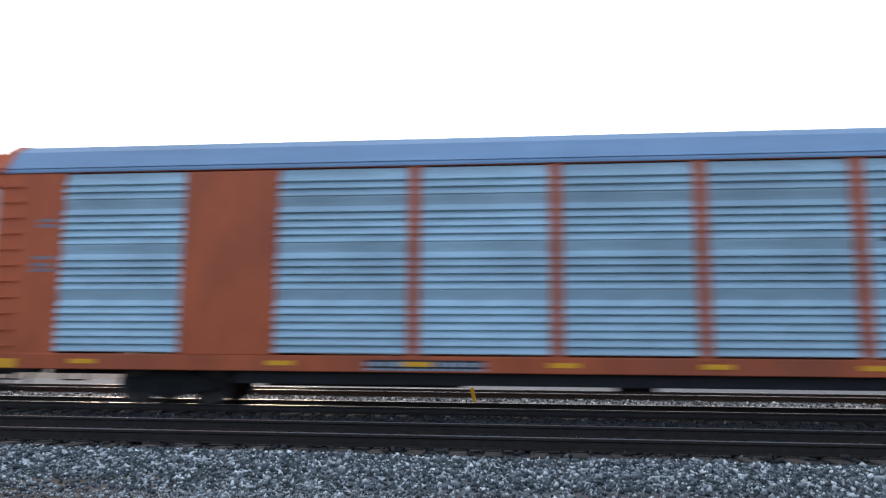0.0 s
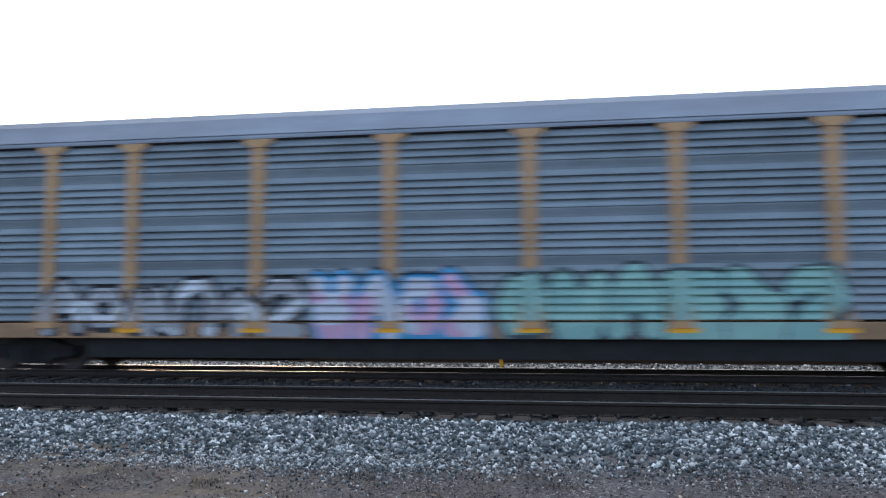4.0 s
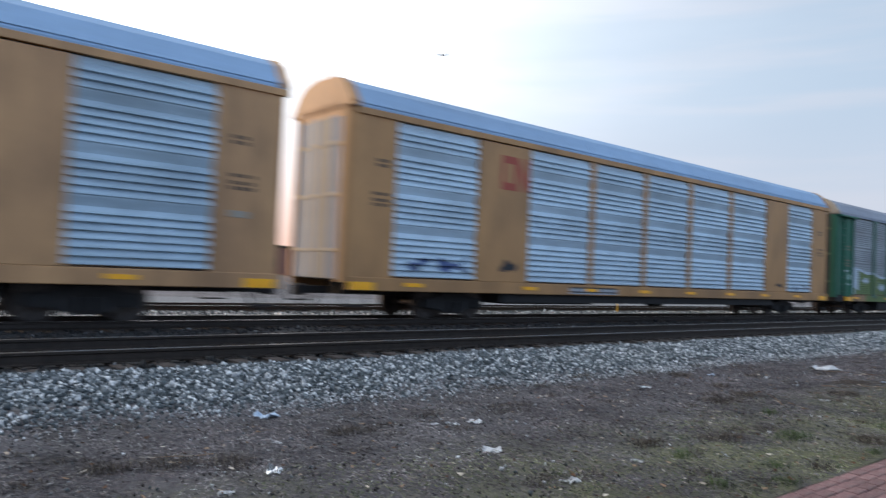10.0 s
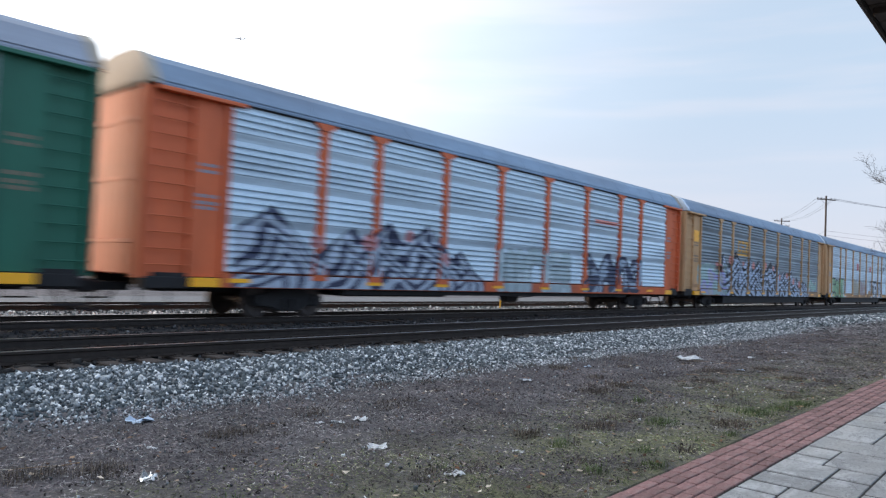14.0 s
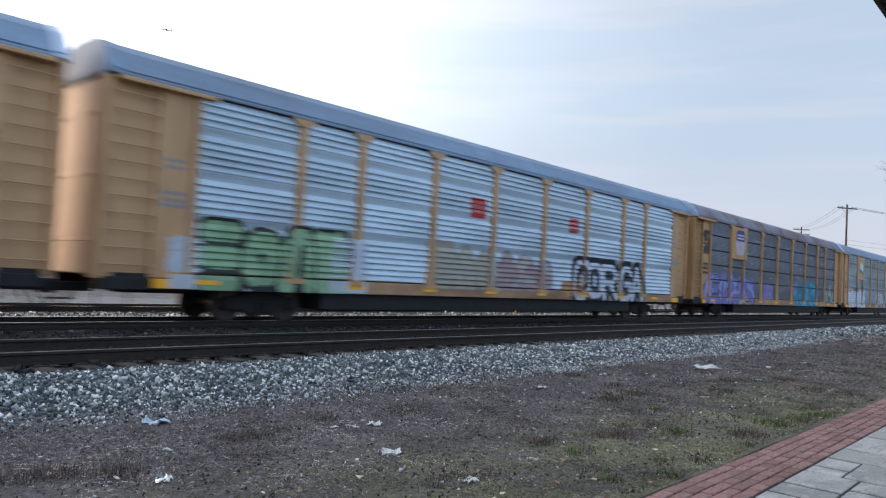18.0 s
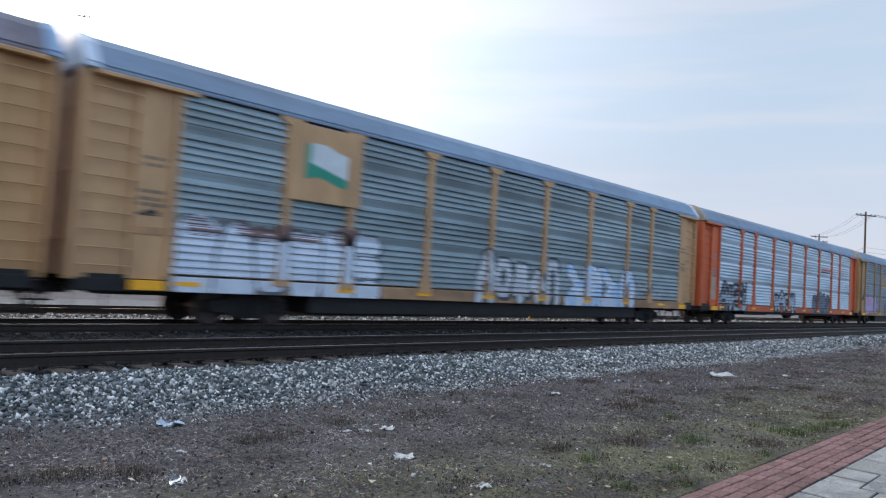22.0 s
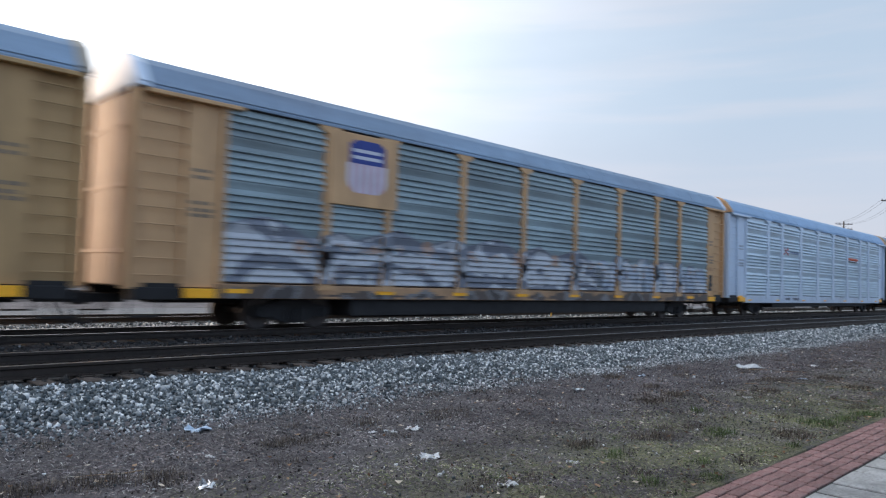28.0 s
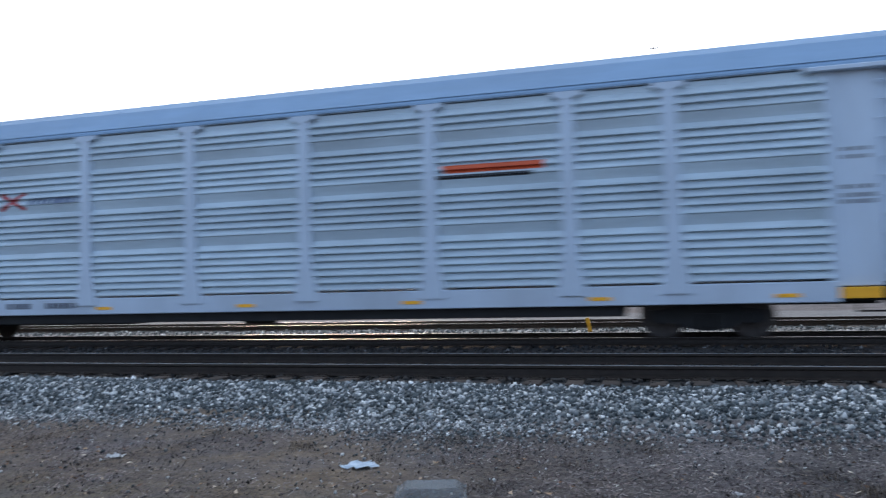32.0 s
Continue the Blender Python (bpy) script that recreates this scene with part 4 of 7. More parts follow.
def build_car(k, frame_mat, panel, kind, style, roof, label, end_mat, door_mat, marks):
    half, front = (14.36, 14.36) if k == 0 else (14.08 if k != 6 else 13.90, 14.08) if kind == "plain" else (14.20, 14.40)
    car = new("autorack_car")
    tagged(car, label, "freight car", "autorack cars of the train")
    turned = pose(0, 0, 0, 0, 0, 180)
    long = half if kind == "plain" else 12.4
    low = 0.70 if kind == "flared" else 0.76
    sill = box_mesh(("side_sill", half, low), (-long, long, -1.5, -1.38, low, 1.10, 0, 0.015))
    raised = 0.15 if k in (4, 5, 6) else 0.0
    rail = box_mesh(("top_rail", half, kind, raised), (-half, half, -1.48 - raised * 0.3, -1.38, EAVE - (0.03 if kind == "tee" else 0.012), EAVE - 0.004 + raised, 0, 0.008))
    for m in (pose(0, 0, 0), turned):
        put("side_sill", sill, car, m, mat="sill_tan" if frame_mat == "tan" or k == 7 else frame_mat)
        # on tee cars the rail is black to draw the shadow gap below the roof
        put("top_rail", rail, car, m, mat="black" if kind == "tee" else frame_mat)
    put("deck", box_mesh(("deck", half), (-half + 0.2, half - 0.2, -1.38, 1.38, 0.98, 1.08)), car)
    belly = 0.62 if k in (8, 13) else {"tee": 0.33, "plain": 0.50, "flared": 0.48}[kind]
    put("center_sill", box_mesh(("center_sill", belly), (-13.4, 13.4, -0.35, 0.35, 0.62, 0.98), (-8.5, 8.5, -1.36, 1.36, belly, 0.9), (-8.0, -3.6, -0.9, 0.9, belly - 0.07, 0.75, 0, 0.03)), car)
    put("brake_cylinder", shared(("cylinder",), lambda: (lambda g: (g.tube((-0.4, -0.9, 0.55), (0.4, -0.9, 0.55), 0.16, n=12), g.tube((0.4, -0.9, 0.55), (1.6, -0.9, 0.6), 0.02, n=6), g.mesh("brake_cylinder", "black"))[2])(Geo())), car)
    put("roof", roof_mesh((half + front) / 2 - 0.25), car, pose((half - front) / 2, 0, raised), mat=roof)
    if kind == "plain":
        cuts = [(-12.6, -9.75), (-7.6, -4.72), (-4.48, -1.74), (-1.5, 1.2), (1.44, 4.26), (4.5, 7.38), (9.55, 12.35 if k != 6 else 12.02)]
        plains = [(-9.75, -7.6), (7.38, 9.55)]
        posts = [-4.6, -1.62, 1.32, 4.38]
        first = 12.6 if k != 6 else 12.27
    else:
        edges = [-12.32] + POSTS + [12.32]
        cuts = list(zip(edges[:-1], edges[1:]))
        plains, posts, first = [], POSTS, 13.20
    for m in (pose(0, 0, 0), turned):
        near = m != turned
        for a, b in cuts:
            put("side_panel", panel_mesh(b - a, style), car, m @ pose((a + b) / 2, SIDE, 0), mat=panel)
        for x in posts:
            put("post", post_mesh(kind), car, m @ pose(x, SIDE - 0.01, 0), mat=frame_mat if k != 7 else "faded_green")
        for a, b in plains:
            put("plain_panel", box_mesh(("plain_panel", round(b - a, 2)), (-(b - a) / 2, (b - a) / 2, -0.05, 0.04, 1.1, EAVE - 0.05, 0, 0.01)), car, m @ pose((a + b) / 2, -1.45, 0), mat=frame_mat)
        for x in (-11.9, -7.45, -4.5, -1.5, 1.5, 4.5, 7.45, 10.6) if kind != "flared" else (-11.9, -8.05, -3.95, -0.05, 4.0, 8.0, 11.5):
            wide = 0.30 if kind != "flared" else 0.22
            put("reflector", box_mesh(("reflector", wide), (-wide, wide, -1.512, -1.5, 0.935 - wide / 6, 0.935 + wide / 6), mat="reflector"), car, m @ pose(x, 0, 1.5 * (low - 0.76)))
    for s in (-1, 1):
        m = pose(0, 0, 0) if s > 0 else turned
        h = half if s > 0 else front
        if k in (5, 6):
            add_end_door(car, h, m, "cream", "steel_door", (0, 1, 3, 6, 7))
        else:
            # outer leaves of these front ends are coloured dark for shade near the corner
            add_end_door(car, h, m, door_mat, "shade_dark" if s < 0 and k in (7, 9, 11, 14) else None)
        put("roof_end", roof_end_mesh(), car, m @ pose(h - 0.14, 0, raised), mat=end_mat)
        if raised:
            put("end_lintel", box_mesh(("end_lintel", h), (h - 0.26, h - 0.06, -1.30, 1.30, EAVE - 0.03, EAVE + raised + 0.02, 0, 0.01)), car, m, mat=frame_mat)
        add_truck(car, s * 10.1)
        put("coupler", coupler_mesh(), car, m @ pose(h + 0.05, 0, 0.72))
        for mirror in (1, -1):
            f = m @ Matrix.Diagonal((1, mirror, 1, 1))
            c = put("corner_column", corner_mesh(h, first if kind != "plain" else first - 0.25 if s > 0 else 12.6, kind != "plain", EAVE + raised), car, f, mat="grimy_tan" if s < 0 and k in (11, 14) else frame_mat)
            for i in range(11 if k not in (4, 5, 6) else 0):
                put("rung", rung_mesh(0.42 if kind == "plain" else round(h - 13.36, 2)), c, pose((h + 13.2) / 2 - 0.05 if kind != "plain" else h - 0.5, -1.37 if kind != "plain" else -1.47, 1.25 + i * 0.36), mat=frame_mat)
            if kind != "plain":
                put("end_plate", box_mesh(("end_plate",), (12.34, 13.22, -1.40, -1.33, 1.0, EAVE - 0.06, 0, 0.01)), car, f, mat=frame_mat)
                put("end_post", box_mesh(("end_post",), (12.28, 12.40, -1.49, -1.38, 1.05, EAVE - 0.05, 0, 0.012)), car, f, mat=frame_mat)
                put("end_lip", box_mesh(("end_lip", h), (11.95, h - 0.2, -1.58, -1.40, EAVE - 0.10, EAVE - 0.01, 0, 0.012)), car, f, mat=frame_mat)
                put("end_beam", box_mesh(("end_beam", h), (12.4, h - 0.15, -1.40, -1.0, 0.72, 0.99, 0, 0.02)), car, f)
                put("end_placard", box_mesh(("end_placard",), (12.42, 13.15, -1.50, -1.40, 0.77, 0.98, 0, 0.006), mat="reflector"), car, f)
            else:
                put("end_placard", box_mesh(("side_placard",), (-0.36, 0.36, -1.515, -1.5, 0.78, 0.98), mat="reflector"), car, f @ pose(h - 0.55, 0, 0))
            put("step_board", box_mesh(("step_board", h), (h - 0.75, h - 0.05, -1.46, -1.40, 0.36, 0.40), (h - 0.75, h - 0.72, -1.46, -1.43, 0.36, 0.78), (h - 0.08, h - 0.05, -1.46, -1.43, 0.36, 0.78)), car, f)
    depth, levels = surface_depth(kind, style, posts, plains)
    lettering = (0.10, 0.065, 0.04) if frame_mat in ("yellow", "ochre") else (0.24, 0.26, 0.29) if panel in ("panel_pale", "panel_ice", "panel_steel", "panel_cyan", "panel_white", "panel_bright") or kind == "flared" else (0.2, 0.15, 0.1)
    for box, rows, seed in (((12.5, 13.1, 2.55, 2.95), 3, 1), ((12.55, 13.05, 3.4, 3.7), 2, 2)) if kind != "plain" else (((12.75, 13.3, 2.9, 3.3), 3, 3), ((12.75, 13.2, 3.9, 4.15), 2, 4)):
        for side in (1, -1):
            bx = box if side > 0 else (-box[1], -box[0], box[2], box[3])
            add_paint(car, "stencil_mark", bx, bars(bx, rows, 0.4, seed + k), [lettering], flat=-1.402 if kind != "plain" else -1.472, dx=0.03, dz=0.04, lift=0.003, stuff=True)
    bx = (-5.6, -3.1, 0.80, 1.02)
    add_paint(car, "data_panel", bx, lambda x, z: 1 if (bars(bx, 2, 0.4, 7)(x, z) == 0) else 0, [(0.03, 0.03, 0.033), (0.45, 0.47, 0.5)], flat=-1.5, dx=0.05, dz=0.04, lift=0.004, stuff=True) if kind == "plain" else None
    for i, mk in enumerate(marks):
        what, box = mk[0], mk[1]
        seed = 31 * (k + 2) + 7 * i
        if what == "tag":
            add_paint(car, "graffiti", box, tag(box, seed, *mk[3:]), mk[2], depth, levels, dx=0.035, dz=0.04, stuff=True)
        elif what == "wild":
            add_paint(car, "graffiti", box, wild(box, seed, *mk[3:]), mk[2], depth, levels, dx=0.035, dz=0.04, stuff=True)
        elif what == "smear":
            add_paint(car, "graffiti", box, smear(box, seed, *mk[3:]), mk[2], depth, levels, stuff=True)
        elif what == "nicks":
            add_paint(car, "bare_spot", box, nicks(box, seed, *mk[3:]), mk[2], depth, levels, dz=0.03, stuff=True)
        elif what == "piece":
            x0, x1, z0, z1 = box
            add_paint(car, "graffiti", box, lambda x, z: mk[3]((x - x0) / (x1 - x0), (z - z0) / (z1 - z0)), mk[2], depth, levels, dx=0.04, dz=0.04, stuff=True)
        elif what == "slab":
            add_paint(car, "graffiti", box, slab(box, seed), mk[2], depth, levels, stuff=True)
        elif what == "shield":
            if kind != "plain":
                x0, x1, z0, z1 = mk[2]
                put("sign_plate", box_mesh(("sign_plate", mk[2]), (x0, x1, -1.56, -1.50, z0, z1, 0, 0.01)), car, mat=frame_mat)
            add_paint(car, "shield_emblem", box, shield(box), [(0.02, 0.04, 0.22), (0.55, 0.55, 0.6), (0.50, 0.30, 0.36)], flat=-1.56 if kind != "plain" else -1.502, dx=0.03, dz=0.03)
        elif what == "flag":
            x0, x1, z0, z1 = mk[2]
            put("sign_plate", box_mesh(("sign_plate", mk[2]), (x0, x1, -1.56, -1.50, z0, z1, 0, 0.01)), car, mat=frame_mat)
            a, b, c, d = box
            add_paint(car, "flag_emblem", box, lambda x, z: (lambda u, v: -1 if abs(v - 0.5 - 0.08 * math.sin(5 * u)) > 0.38 else 0 if v < 0.42 - 0.3 * (u - 0.4) or (u < 0.12) else 1)((x - a) / (b - a), (z - c) / (d - c)), [(0.03, 0.28, 0.18), (0.62, 0.66, 0.66)], flat=-1.56, dx=0.03, dz=0.03)
        elif what == "board":      # a flat board with pale or coloured shapes on it
            if len(mk) > 3 and mk[3]:
                put("sign_plate", box_mesh(("sign_plate", box), (box[0], box[1], -1.545, -1.50, box[2], box[3], 0, 0.008)), car, mat=mk[3])
            a, b, c, d = box
            shape = mk[4]
            add_paint(car, "emblem", box, lambda x, z, s=shape: s((x - a) / (b - a), (z - c) / (d - c)), mk[2], depth if not mk[3] else None, levels if not mk[3] else (), flat=-1.545 if mk[3] else None, dx=0.03, dz=0.04, stuff=True)
        elif what == "placard":
            put("placard", box_mesh(("placard", box, kind), (box[0], box[1], -1.415 if kind != "plain" else -1.482, -1.395 if kind != "plain" else -1.462, box[2], box[3], 0, 0.004)), car, mat=mk[2])
        elif what == "words":
            for text, z in mk[2]:
                cu = bpy.data.curves.new("lettering", "FONT")
                cu.body, cu.size, cu.align_x, cu.extrude = text, 0.36, "CENTER", 0.002
                ob = new("lettering", cu)
                dg = bpy.context.evaluated_depsgraph_get()
                me = bpy.data.meshes.new_from_object(ob.evaluated_get(dg))
                bpy.data.objects.remove(ob)
                me.materials.clear()
                me.materials.append(paint((0.05, 0.03, 0.02)))
                w = max(v.co.x for v in me.vertices) - min(v.co.x for v in me.vertices)
                put("lettering", me, car, Matrix.Translation((box[0], -1.505, z)) @ Matrix.Diagonal((1.85 / w, 1, 1, 1)) @ pose(0, 0, 0, 90, 0, 0), label="dark brown painted lettering")
    car.location = (train_place(0) + MIDDLE[k], TRAIN_Y, TRAIN_Z)
    CARS.append((k, car))
    return car


def stripe(u, v):
    return 0 if v > 0.42 and u > 0.04 + 0.1 * (1 - v) else 1 if v < 0.30 and u < 0.9 else -1


def crossed(u, v):
    return 0 if min(abs(u - v), abs(u - 1 + v)) < 0.13 else -1


def square(u, v):
    return 1 if 0.2 < u < 0.8 and (0.3 < v < 0.42 or 0.6 < v < 0.72) else 0


def rail_lines(u, v):
    """A pale abstract mark: a block with two long bars."""
    if 0.08 < u < 0.50 and 0.15 < v < 0.85:
        return 0 if not (0.42 < v < 0.50 and u < 0.36) and not (u > 0.40 and v > 0.66 - (u - 0.40)) else -1
    return 0 if 0.5 <= u < 0.93 and (0.18 < v < 0.32 or 0.40 < v < 0.54) else -1


def three_blocks(u, v):
    """Three coarse blocks over an underline."""
    if v < 0.14:
        return 0 if 0.02 < u < 0.98 else -1
    if v < 0.24:
        return -1
    i = int(u * 3)
    w = u * 3 - i
    if w < 0.08 or w > 0.92:
        return -1
    return 0 if (v > 0.80 or v < 0.42 or (i == 1 and 0.55 < v < 0.68) or (i == 0 and w < 0.4) or (i == 2 and abs(w - v) < 0.22)) else -1


def worm(u, v):
    """A looping line of one width."""
    if u < 0.46:
        return 0 if (v < 0.22 or v > 0.78 or u < 0.14) else -1
    return 0 if (0.46 <= u < 0.60) or u > 0.86 or abs((u - 0.53) / 0.4 - (1 - v)) < 0.16 else -1


def olive_piece(u, v):
    """Olive letters run together, white along the slanting top and in the gaps, dark holes at the foot."""
    top = 0.97 - 0.30 * u + 0.05 * abs(math.sin(9 * u + 0.4)) - (0.10 if u > 0.85 else 0)
    if v > top or (u > 0.9 and v < 0.42) or (u < 0.28 and v < 0.20):
        return -1
    if v > top - 0.07 or u < 0.05 or (u < 0.13 and v > 0.45 - u):
        return 2
    if abs(u - 0.30) / 0.09 + abs(v - 0.62) / 0.10 < 1 or (0.50 < u < 0.55 and v > 0.45) or abs(u - 0.69) / 0.09 + abs(v - 0.44) / 0.13 < 1 or (u > 0.84 and v < 0.50):
        return 2
    if math.hypot((u - 0.51) * 3.4, v - 0.18) < 0.13 or math.hypot((u - 0.83) * 3.4, v - 0.16) < 0.13:
        return 1
    return 0 if u < 0.88 or v > 0.45 else -1


def round_piece(u, v):
    """Three mint forms with round tops on spread feet."""
    for c, w, top, foot in ((0.15, 0.11, 0.97, 0.05), (0.47, 0.20, 0.95, 0.03), (0.86, 0.11, 0.93, 0.07)):
        half = w + foot * max(0.0, 0.4 - v) * 2.5
        if v > top - w * 1.2:
            half = w * math.sqrt(max(0.0, 1 - ((v - top + w * 1.2) / (w * 1.2)) ** 2))
        if abs(u - c) < half:
            if (w < 0.15 and 0.2 < v < 0.42 and abs(u - c) < 0.022) or (w > 0.15 and (abs(v - 0.68) < 0.025 or (abs(v - 0.42) < 0.02 and u > c - 0.1))):
                return 1
            return 0
    return 0 if v < 0.17 and 0.05 < u < 0.95 else -1


